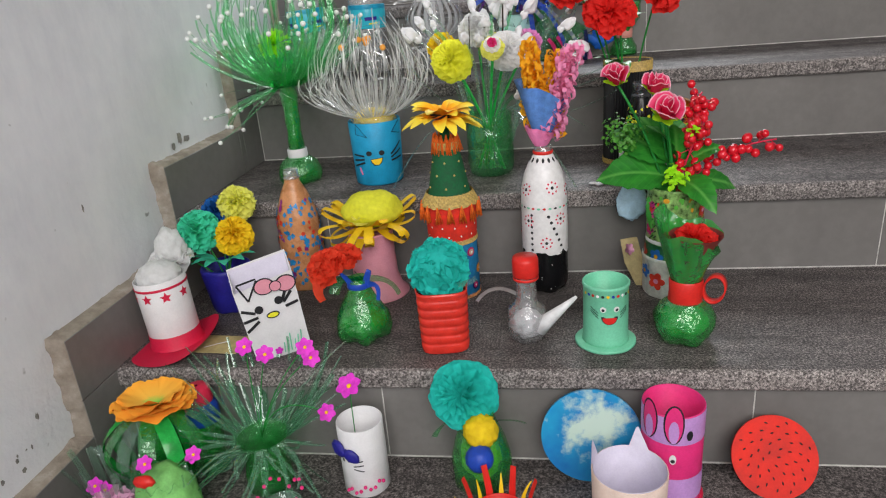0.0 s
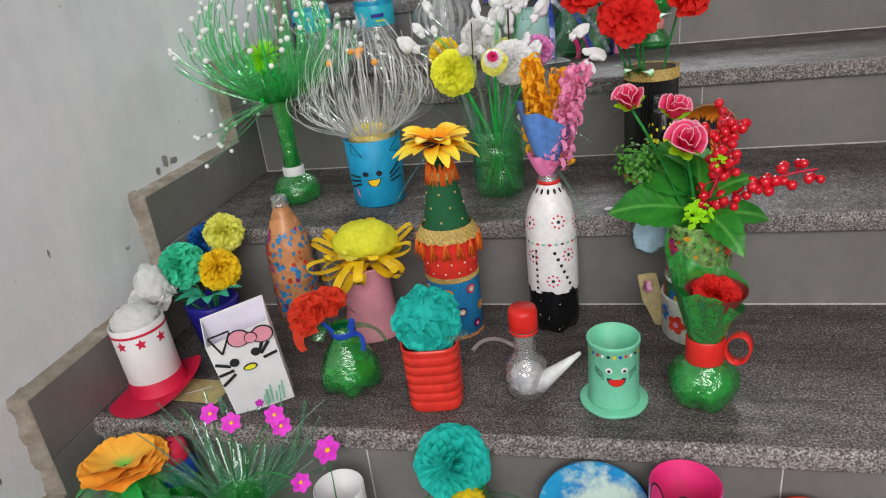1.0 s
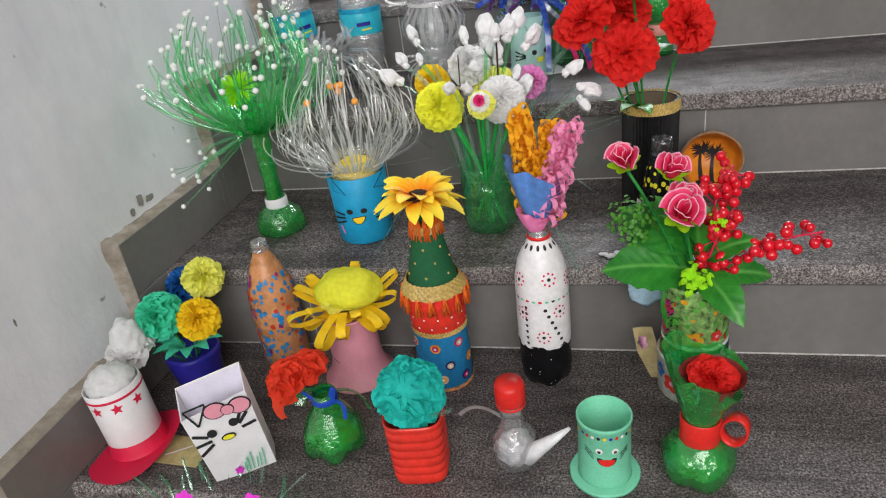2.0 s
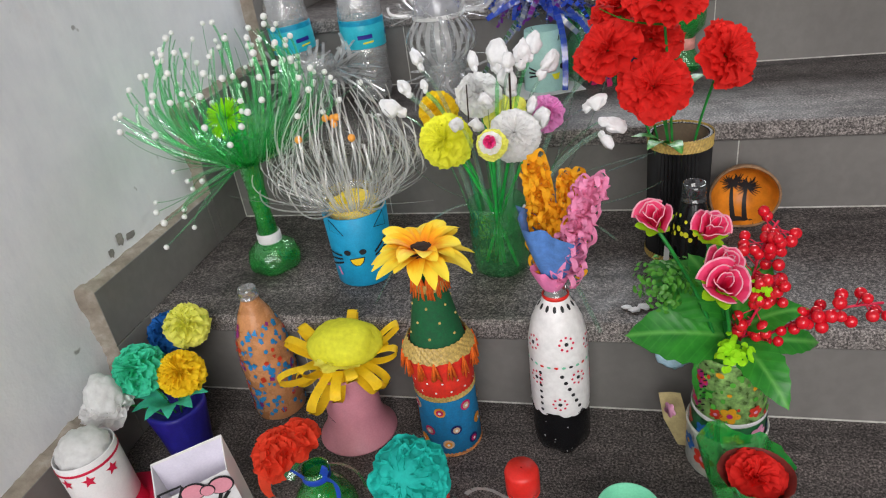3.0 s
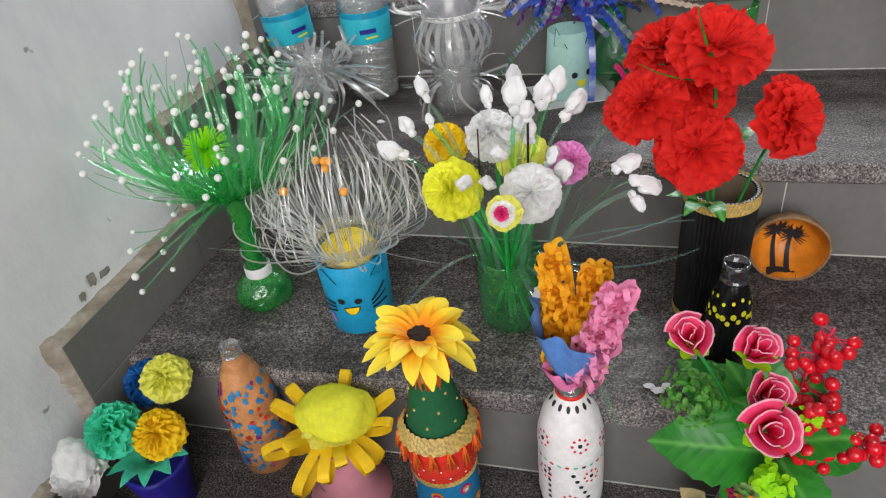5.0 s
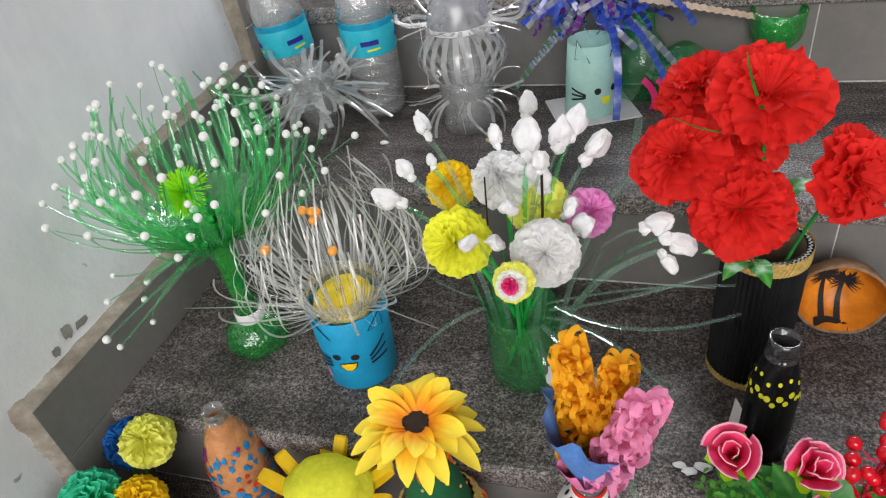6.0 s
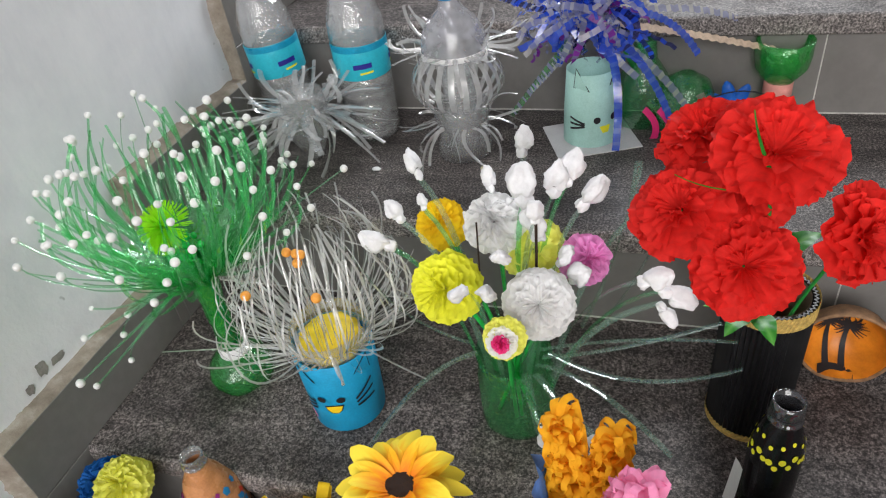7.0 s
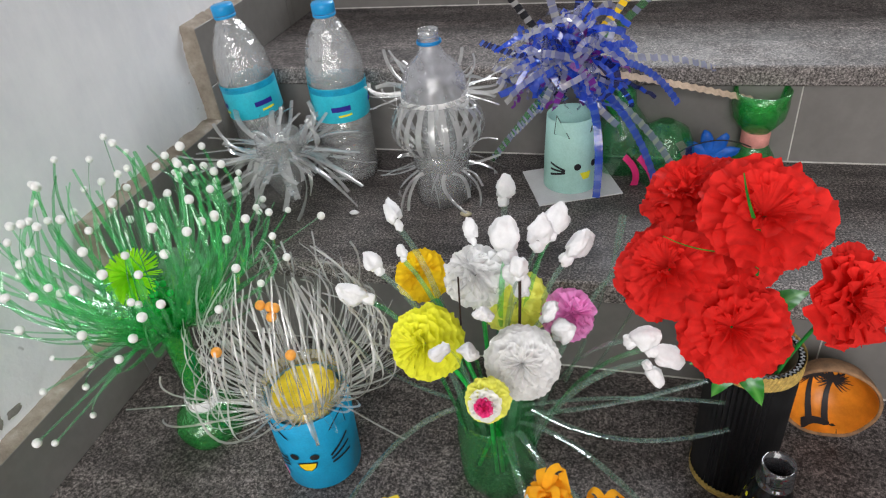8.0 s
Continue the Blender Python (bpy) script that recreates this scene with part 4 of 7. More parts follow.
part("tissue_core", crumple(0.029, 0.16, 3.0, 6, (1.1, 1.1, 0.8), 4), T_WHITE, o, at=pose(0, 0, 0.112))

o = thing("paper_note", 0.128, 0.056, Z1 + 0.0005, "small yellowed card with a faint mark lying on the tread", "card", rz=-4)
part("card", box(-0.040, -0.026, 0, 0.040, 0.026, 0.0012), plain("yellowed card", (0.46, 0.38, 0.17, 1), 0.8, 0.25, 60), o, smooth=False)
part("mark", flat(bar2(-0.02, -0.012, 0.012, 0.010, 0.002), 0.0013, 0.0003), C_WHITE, o, smooth=False)

# white carton with a drawn face
o = thing("paper_bag", 0.236, 0.042, Z1, "open white paper carton with a drawn whiskered face and pink bow", "paper carton", rz=28, ry=-6)
w, d, h = 0.043, 0.020, 0.138


def carton():
    bm = bmesh.new()
    outer = [[bm.verts.new((x * w * k, y * d * k, z)) for x, y in ((-1, -1), (1, -1), (1, 1), (-1, 1))] for k, z in ((0.93, 0.0), (0.96, 0.05), (0.99, 0.1), (1.0, h - 0.012))]
    for i in range(2):
        outer[3][i].co.z = h - 0.022 + 0.012 * i
    for i in (2, 3):
        outer[3][i].co.z = h + 0.008 - 0.006 * (i - 2)
    inner = [bm.verts.new((v.co.x * 0.97, v.co.y * 0.95, v.co.z - 0.0005)) for v in outer[3]]
    floor_in = [bm.verts.new((x * w * 0.9, y * d * 0.9, 0.004)) for x, y in ((-1, -1), (1, -1), (1, 1), (-1, 1))]
    for a, b in zip(outer, outer[1:]):
        for j in range(4):
            bm.faces.new((a[j], a[(j + 1) % 4], b[(j + 1) % 4], b[j]))
    for j in range(4):
        bm.faces.new((outer[3][j], outer[3][(j + 1) % 4], inner[(j + 1) % 4], inner[j]))
        bm.faces.new((inner[j], inner[(j + 1) % 4], floor_in[(j + 1) % 4], floor_in[j]))
    bm.faces.new(outer[0][::-1])
    bm.faces.new(floor_in)
    return bm


part("carton", carton(), C_WHITE, o, smooth=False)
lin = bmesh.new()
lv = [lin.verts.new(p) for p in ((-w * 0.955, d * 0.90, 0.02), (w * 0.955, d * 0.90, 0.02), (w * 0.955, d * 0.90, h + 0.005), (-w * 0.955, d * 0.90, h))]
lin.faces.new(lv)
part("lining", lin, C_LILAC, o, "pale lilac inside", smooth=False)
FACE = Matrix.Translation((0, -d - 0.0014, 0)) @ pose(0, 0, 0, 90, 0, 0)


def on_face(name, poly, mat, lift=0.0, label=""):
    return part(name, flat(poly, lift, 0.0006), mat, o, label, smooth=False, at=FACE)


for pts in ((-0.036, 0.128, -0.026, 0.100), (-0.026, 0.100, -0.008, 0.128), (-0.036, 0.128, -0.008, 0.130)):
    on_face("ear_line", bar2(*pts, 0.0026), C_INK)
for u in (-0.016, 0.014):
    on_face("eye", [(u + a, 0.083 + (0.006 if u > 0 else 0.0) + b) for a, b in disc2(0.0062)], C_INK)
ns = on_face("nose", [(0.001 + a, 0.070 + b) for a, b in disc2(0.0095, 16, 1, 0.55)], C_INK)
on_face("nose_patch", [(0.001 + a, 0.070 + b) for a, b in disc2(0.0075, 16, 1, 0.45)], C_LEMON, 0.0008)
for pts in ((-0.040, 0.088, -0.022, 0.079), (-0.041, 0.070, -0.020, 0.072), (-0.040, 0.054, -0.020, 0.066), (0.020, 0.084, 0.034, 0.098), (0.021, 0.077, 0.040, 0.080), (0.019, 0.088, 0.028, 0.104)):
    on_face("whisker", bar2(*pts, 0.0042), C_INK)
for u, v, r, s in ((0.000, 0.116, 0.0135, 1.10), (0.030, 0.112, 0.0135, 1.10), (0.015, 0.113, 0.0085, 1.0)):
    lp = on_face("bow_loop", [(u + a, v + b) for a, b in disc2(r, 18, s, 0.95)], C_INK, 0.0010 if s > 1 else 0.003)
    part("bow_fill", flat([(u + a, v + b) for a, b in disc2(r * 0.86, 18, s, 0.95)], 0.0018 if s > 1 else 0.0038, 0.0006), C_PINK, o, "pink bow", smooth=False, at=FACE)
for i in range(6):
    on_face("painted_grass", bar2(0.002 + i * 0.005, 0.006, 0.004 + i * 0.0055, 0.022 + 0.006 * (i % 3), 0.0016), C_MINT)
on_face("painted_flower", [(-0.006 + a, 0.012 + b) for a, b in flower2(0.006)], C_MAGENTA, 0.0008)

# blue pot with tissue flowers
o = thing("blue_pot", 0.090, 0.192, Z1, "deep blue painted pot filled with tissue-paper flowers", "flower pot")
part("pot", lathe([(0.030, 0), (0.032, 0.003), (0.037, 0.04), (0.0405, 0.072), (0.041, 0.078), (0.037, 0.080), (0.032, 0.06), (0.001, 0.058)], 40, 0.10), C_NAVY, o)
for nm, loc, ax, r, lay, mat, lab, sd in (
        ("teal_flower", (-0.032, -0.006, 0.142), (-0.2, -0.7, 0.7), 0.038, 9, T_SEA, "sea-green tissue flower", 1),
        ("yellow_flower", (0.022, 0.008, 0.128), (0.25, -0.55, 0.8), 0.034, 9, T_YELLOW, "yellow tissue flower", 2),
        ("pale_flower", (0.008, 0.068, 0.166), (0.15, -0.45, 0.9), 0.034, 8, T_LEMON, "pale lemon net flower", 3),
        ("blue_flower", (-0.028, 0.072, 0.150), (-0.2, -0.3, 0.9), 0.034, 7, T_BLUE, "blue tissue flower", 4)):
    bloom(nm, o, mat, r, lay, sd, 86, -40, 0.32, 10, 0.10, 0.85, label=lab, at=toward(loc, ax))
    wire(o, (loc[0] * 0.15, loc[1] * 0.15, 0.06), (loc[0] * 0.4, loc[1] * 0.4, 0.1), loc, r=0.0014)
for i in range(6):
    a = 3.4 + i * 0.6
    part("paper_leaf", leaf(0.05, 0.013, 0.4, 0.1), T_SEA, o, at=Matrix.Translation((0.01 * math.cos(a), 0.01 * math.sin(a), 0.085)) @ pose(0, 0, 0, 20, 0, math.degrees(a) - 90))
bloom("white_flower", o, T_WHITE, 0.038, 7, 8, 86, 20, 0.3, 6, 0.10, 0.85, label="crumpled white tissue flower", at=toward((-0.062, -0.050, 0.102), (0.10, -0.25, 1)))
part("white_core", crumple(0.026, 0.2, 3, 3, (0.9, 0.9, 1.3), 4), T_WHITE, o, at=pose(-0.060, -0.050, 0.128))
wire(o, (-0.01, -0.01, 0.06), (-0.04, -0.03, 0.11), (-0.06, -0.05, 0.11), r=0.0014)

# tan bottle with glued flecks
o = thing("mosaic_bottle", 0.196, 0.283, Z1, "tan painted bottle covered with blue, red and purple flecks", "craft bottle")
TP = [(0.034, 0), (0.038, 0.004), (0.0385, 0.05), (0.0365, 0.058), (0.0385, 0.066), (0.0385, 0.10), (0.0360, 0.107), (0.038, 0.115), (0.034, 0.142), (0.0225, 0.176), (0.0135, 0.194), (0.0128, 0.200)]
part("bottle", lathe(TP, 32, 0.02), C_TAN, o)
part("neck", lathe([(0.0128, 0.199), (0.0145, 0.201), (0.0145, 0.203), (0.0125, 0.204), (0.0128, 0.208), (0.0135, 0.209), (0.0128, 0.211), (0.0128, 0.2155), (0.0112, 0.2155), (0.0112, 0.200)], 24, cap=False), F_CLEAR, o, "clear unpainted screw neck")
TR = profile_at(TP)
C_FLECKS = [plain("blue fleck", (0.02, 0.22, 0.50, 1), 0.4), plain("purple fleck", (0.25, 0.02, 0.18, 1), 0.4), plain("red fleck", (0.6, 0.05, 0.02, 1), 0.4)]
for i in range(230):
    z = rng.uniform(0.015, 0.165)
    dg = rng.uniform(-130, 130)
    k = 0 if dg > -25 and rng.random() < 0.8 else rng.choice((0, 1, 2, 2))
    s, n_ = rng.uniform(0.0028, 0.0052), rng.choice((3, 4, 5))
    turn = rng.uniform(0, 6)
    part("fleck", wrap([(s * math.cos(turn + j * math.tau / n_), s * 1.25 * math.sin(turn + j * math.tau / n_)) for j in range(n_)], TR, dg, z, 0.0018), C_FLECKS[k], o, smooth=False)

# pink flared can with looped yellow petals
o = thing("petal_vase", 0.336, 0.245, Z1, "pink flared can with looped yellow paper petals and a lemon puff", "craft vase")
PP = [(0.056, 0.0), (0.055, 0.002), (0.046, 0.012), (0.039, 0.035), (0.0375, 0.07), (0.0375, 0.110), (0.0388, 0.112), (0.0385, 0.115), (0.036, 0.115), (0.036, 0.08)]
part("can", lathe(PP, 40), C_PINK, o)
part("smile", strip_wrap(-0.030, 0.0, -0.008, -0.006, 0.0016, profile_at(PP), -10, 0.05), C_INK, o)
for i in range(17):
    a = i * math.tau / 17 + 0.1
    c, s = math.cos(a), math.sin(a)
    L = 0.078 + 0.012 * math.sin(i * 2.7)
    lift = 0.024 * math.sin(i * 1.9) + (0.012 if s > 0 else 0)
    base, tip_, ret = Vector((0.024 * c, 0.024 * s, 0.122)), Vector((L * c, L * s, 0.122 + lift)), Vector((0.03 * c, 0.03 * s, 0.130))
    pts = bez(base, Vector((L * 0.8 * c, L * 0.8 * s, 0.105 + lift)), tip_, 7) + bez(tip_, Vector((L * 1.06 * c, L * 1.06 * s, 0.142 + lift)), ret, 7)[1:]
    part("petal", ribbon(pts, 0.0155, (0, 0, 1) if abs(c) < 2 else (1, 0, 0), 0.9, 0.03), C_YELLOW, o)
part("lemon_puff", crumple(0.044, 0.13, 1.4, 5, (1.12, 0.9, 0.70), 4), T_CHART, o, "crumpled lemon net centre", at=pose(0.006, 0.006, 0.150, -12, 0, 0))
bloom("puff_frill", o, T_LEMON, 0.042, 4, 17, 50, 10, 0.25, 7, 0.1, 0.8, at=pose(0.004, 0, 0.132))

# sari bottle with sunflower
o = thing("cloth_bottle", 0.476, 0.243, Z1, "bottle dressed in blue, red and green cloth with gold braid", "craft bottle")
SP = [(0.036, 0), (0.0405, 0.004), (0.0405, 0.05), (0.0395, 0.098)]
SR = [(0.0395, 0.098), (0.0405, 0.10), (0.0415, 0.13), (0.0415, 0.155), (0.038, 0.172)]
SG = [(0.037, 0.168), (0.034, 0.180), (0.026, 0.222), (0.0205, 0.248), (0.018, 0.255)]
part("blue_cloth", lathe(SP, 36, 0.01), C_BLUECLOTH, o, "blue cloth skirt")
part("red_cloth", lathe(SR, 36, 0.01, cap=False), C_REDCLOTH, o, "red cloth dotted with white")
part("green_cloth", lathe(SG, 36, 0.012, cap=False), C_GREENCLOTH, o, "dark green cloth")


def braid(name, parent, r, z, h, teeth=48, mat=C_GOLD, squash=1.0):
    bm = bmesh.new()
    n = teeth * 2
    rows_ = []
    for q in range(4):
        rows_.append([bm.verts.new(((r + (0.0012 if (j + q) % 2 else 0.0004)) * math.cos(j * math.tau / n), (r + (0.0012 if (j + q) % 2 else 0.0004)) * squash * math.sin(j * math.tau / n), z + h * q / 3 + (0.0006 if j % 2 else -0.0006))) for j in range(n)])
    for a, b in zip(rows_, rows_[1:]):
        for j in range(n):
            bm.faces.new((a[j], a[(j + 1) % n], b[(j + 1) % n], b[j]))
    return part(name, bm, mat, parent, "woven gold braid", smooth=False)


braid("gold_braid", o, 0.0402, 0.096, 0.008)
braid("gold_braid", o, 0.0405, 0.0, 0.006, mat=plain("coloured braid", (0.5, 0.22, 0.08, 1), 0.7, 0.8, 160, 0.5))
wide = bmesh.new()
rows = [[wide.verts.new(((0.037 + 0.0095 * q / 5 + (0.0012 if (j // 2 + q) % 2 else 0)) * math.cos(j * math.tau / 120), (0.037 + 0.0095 * q / 5 + (0.0012 if (j // 2 + q) % 2 else 0)) * math.sin(j * math.tau / 120), 0.180 - 0.019 * q / 5 + 0.0012 * math.sin(j * 0.6) * (q == 5))) for j in range(120)] for q in range(6)]
for a, b in zip(rows, rows[1:]):
    for j in range(120):
        wide.faces.new((a[j], a[(j + 1) % 120], b[(j + 1) % 120], b[j]))
part("gold_lace", wide, C_GOLD, o, "wide looped gold lace collar", smooth=False)
braid("neck_braid", o, 0.0195, 0.249, 0.012, 28)


def tassel(r, h, seed):
    q = random.Random(seed)
    bm = bmesh.new()
    for i in range(16):
        a = q.uniform(0, math.tau)
        k = q.uniform(0.2, 1) * r
        merge(bm, tube([Vector((0, 0, 0)), Vector((k * 0.5 * math.cos(a), k * 0.5 * math.sin(a), -h * 0.4)), Vector((k * math.cos(a), k * math.sin(a), -h * q.uniform(0.85, 1.05)))], 0.0008, 4))
    return bm


for i in range(15):
    a = i * math.tau / 15 + 0.2
    part("tassel", tassel(0.0075, 0.028, i), C_TASSEL, o, at=pose(0.0475 * math.cos(a), 0.0475 * math.sin(a), 0.164))
for i in range(14):
    a = i * math.tau / 14
    part("neck_tassel", tassel(0.009, 0.032, i + 40), C_TASSEL, o, at=pose(0.0185 * math.cos(a), 0.0185 * math.sin(a), 0.274))
RB = profile_at(SP + SR[1:])
for row, zz in enumerate((0.112, 0.127, 0.142)):
    for i in range(13):
        part("dot", wrap(disc2(0.0015, 8), RB, i * 27.7 + row * 14, zz, 0.0008), C_BEAD, o)
for row, zz in enumerate((0.190, 0.210, 0.230)):
    for i in range(6):
        part("bead", ball(0.0019, 7, 5), C_GOLD, o, at=pose(profile_at(SG)(zz) * math.sin(i * 1.05 + row * 0.5), -profile_at(SG)(zz) * math.cos(i * 1.05 + row * 0.5), zz))
RINGS = [plain("orange ring", (0.75, 0.30, 0.03, 1)), plain("magenta ring", (0.55, 0.01, 0.12, 1)), plain("beige ring", (0.62, 0.45, 0.3, 1)), plain("navy ring", (0.01, 0.015, 0.12, 1))]
for i in range(21):
    dg, zz = (i % 7) * 51.4 + (0, 26, 8)[i // 7], (0.078, 0.048, 0.020)[i // 7] + 0.004 * math.sin(i * 2.3)
    ring = part("mirror_ring", wrap(disc2(0.0078, 16), RB, dg, zz, 0.0010), RINGS[i % 4], o, "round stitched mirror patch")
    part("ring_inner", wrap(disc2(0.0050, 14), RB, dg, zz, 0.0016), RINGS[(i + 1) % 3], ring)
    part("ring_bead", wrap(disc2(0.0020, 10), RB, dg, zz, 0.0022), C_BEAD, ring)


def sunflower_material():
    k = Nodes("sunflower petal")
    co = k.n.new("ShaderNodeSeparateXYZ")
    k.l.new(k.co, co.inputs[0])
    n = k.noise(90, 4.0, stretch=(3, 0.5, 1))
    add = k.n.new("ShaderNodeMath")
    add.operation = "MULTIPLY_ADD"
    k.l.new(n, add.inputs[0])
    add.inputs[1].default_value = 0.030
    k.l.new(co.outputs[1], add.inputs[2])
    col = k.ramp(add.outputs[0], (0.016, (0.88, 0.20, 0.006, 1)), (0.034, (0.95, 0.48, 0.010, 1)), (0.048, (0.97, 0.76, 0.06, 1)))
    k.set(col, 0.6, 0.3)
    k.bump(n, 0.3, 0.0008)
    return k.mat


M_SUN = sunflower_material()
SUN = (0.06, 0.02, 1)
head = part("flower_disc", crumple(0.0180, 0.26, 6, 3, (1, 1, 0.30), 4), C_DARK, o, "dark brown flower disc", at=toward((-0.002, -0.002, 0.301), SUN))
for i in range(34):
    ring = i % 2
    part("petal", petal((0.056 if ring else 0.043) * rng.uniform(0.82, 1.12), rng.uniform(0.019, 0.026), (0.22, 0.75)[ring == 0] + rng.uniform(-0.08, 0.14), rng.uniform(0.2, 0.4), rng.uniform(0.30, 0.60) if ring else rng.uniform(0.40, 0.6)), M_SUN, o, at=toward((-0.002, -0.002, 0.297 + 0.004 * (1 - ring)), SUN) @ pose(0, 0, 0, 0, 0, i * 10.6 + rng.uniform(-6, 6)) @ pose(0, 0.008, 0, 0, rng.uniform(-22, 22), 0))
part("stem", tube(bez((0, 0, 0.24), (0, 0, 0.27), (-0.002, -0.002, 0.294), 4), 0.008, 10), C_GREENCLOTH, o)

# green bottle foot with coral flowers
o = thing("coral_vase", 0.354, 0.080, Z1, "crumpled green bottle vase with coral red flowers and blue ribbon", "craft vase")
o.matrix_basis = o.matrix_basis @ Matrix.Diagonal((1, 1, 0.90, 1))
part("bottle", lathe([(0.026, 0.001), (0.038, 0.006), (0.0425, 0.022), (0.040, 0.042), (0.031, 0.062), (0.020, 0.082), (0.0155, 0.096), (0.016, 0.110), (0.0145, 0.110)], 40, 0.10, 2, lobes=5, lobe=0.35, lobe_z=0.035), F_DEEP, o)
part("crumpled_lining", crumple(0.033, 0.2, 3.5, 9, (1, 1, 0.8), 4), plain("crushed green foil", (0.02, 0.34, 0.06, 1), 0.2, 0.5, 60, 0.6), o, at=pose(0, 0, 0.031))
for loc, ax, r in (((-0.044, 0.0, 0.128), (-0.5, -0.6, 0.6), 0.034), ((-0.022, 0.016, 0.136), (-0.1, -0.3, 1), 0.030)):
    bloom("coral_flower", o, T_CORAL, r, 6, int(r * 999), 80, 0, 0.35, 6, 0.08, 0.8, at=toward(loc, ax))
    part("coral_core", crumple(r * 0.6, 0.25, 3, r * 500, (1, 1, 0.9), 3), T_CORAL, o, at=Matrix.Translation(loc))
part("coral_strip", ribbon(bez((-0.05, -0.012, 0.125), (-0.06, -0.03, 0.10), (-0.048, -0.028, 0.082), 6), 0.02, (0, 1, 0.2), 0.6, 0.1), T_CORAL, o)
part("ribbon_band", lathe([(0.0168, 0.094), (0.0175, 0.095), (0.0175, 0.103), (0.0168, 0.104)], 24, cap=False), C_BLUE, o, "blue ribbon tied round the neck")
for pts in (((0.014, -0.008, 0.10), (0.04, -0.02, 0.115), (0.032, -0.02, 0.078)), ((0.012, -0.01, 0.10), (0.026, -0.012, 0.14), (0.020, -0.014, 0.125)), ((-0.004, -0.014, 0.10), (-0.018, -0.02, 0.13), (-0.02, -0.02, 0.125))):
    part("ribbon_tail", ribbon(bez(*pts, 8), 0.011, (0.2, 1, 0.1), 0.5, 0.12), C_BLUE, o)
for s in (-1, 1):
    part("green_leaf", ribbon(bez((0.0, 0.01, 0.098), (s * 0.04, 0.02, 0.11), (s * 0.05 + 0.01, 0.0, 0.08), 8), 0.026, (0, 0.8, 0.6), 0.6, 0.1), F_STRIP, o)

# red bottle half with teal pompom
o = thing("red_vase", 0.481, 0.058, Z1, "ribbed red painted bottle half holding a teal net pompom", "craft vase", rz=8)


def squared(profile, e=4.0, seg=40):
    bm = lathe(profile, seg)
    for v in bm.verts:
        a = math.atan2(v.co.y, v.co.x)
        k = (abs(math.cos(a)) ** e + abs(math.sin(a)) ** e) ** (-1 / e)
        v.co.x *= k
        v.co.y *= k
    return bm


rp = [(0.030, 0), (0.034, 0.003)]
for i in range(6):
    z = 0.006 + i * 0.0135
    rp += [(0.0345 + 0.0003 * i, z), (0.0352 + 0.0003 * i, z + 0.005), (0.0345 + 0.0003 * i, z + 0.010), (0.0332 + 0.0003 * i, z + 0.012)]
rp += [(0.0365, 0.090), (0.0372, 0.096), (0.035, 0.096), (0.034, 0.05), (0.001, 0.05)]
part("bottle", squared(rp), plain("glossy red paint", (0.70, 0.035, 0.022, 1), 0.22, 0.2, 45, 0.2, 0.5), o)
bloom("pompom", o, T_TEAL, 0.046, 10, 9, 88, -50, 0.42, 8, 0.10, 0.85, label="teal net pompom", at=toward((-0.001, 0, 0.122), (0, -0.7, 0.75)))
part("pompom_core", crumple(0.036, 0.15, 4, 3, (1, 1, 1), 4), T_TEAL, o, at=pose(-0.001, 0, 0.123))
part("strip_tail", ribbon(bez((0.02, -0.02, 0.10), (0.042, -0.024, 0.105), (0.05, -0.02, 0.11), 5), 0.012, (0, 1, 0.4), 0.9, 0.1), F_PALE, o)

# small clear watering can
o = thing("watering_can", 0.600, 0.075, Z1, "toy watering can made from a small clear bottle with red cap", "toy watering can")
part("bottle", lathe([(0.020, 0), (0.026, 0.004), (0.0285, 0.014), (0.0285, 0.040), (0.0265, 0.050), (0.017, 0.058), (0.0145, 0.066), (0.0140, 0.098)], 32, 0.02), F_CLEAR, o)
part("paper_filling", crumple(0.022, 0.25, 3, 12, (1.05, 1.05, 0.85), 4), plain("crumpled clear wrap", (0.62, 0.62, 0.64, 1), 0.3, 0.3, 60, 0.5), o, at=pose(0, 0, 0.024))
part("cap", lathe([(0.0175, 0.100), (0.0185, 0.102), (0.0185, 0.124), (0.0165, 0.129), (0.001, 0.130)], 36, 0.0), C_RED, o, "red ribbed screw cap")
part("cap_ring", lathe([(0.0175, 0.095), (0.0182, 0.096), (0.0182, 0.0985), (0.0175, 0.099)], 30, cap=False), C_RED, o)
part("spout", tube([Vector((0.016, -0.012, 0.022)), Vector((0.034, -0.014, 0.040)), Vector((0.052, -0.014, 0.056)), Vector((0.070, -0.012, 0.071))], 0.013, 14, 0.16), plain("white taped plastic", (0.70, 0.70, 0.71, 1), 0.35, 0.15, 60, 0.3), o, "tapered white spout")
part("handle", ribbon(bez((-0.012, 0.004, 0.068), (-0.050, 0.02, 0.085), (-0.075, 0.03, 0.045), 10), 0.006, (0, 1, 0), 0.9, 0.08), F_CLEARSTRIP, o)

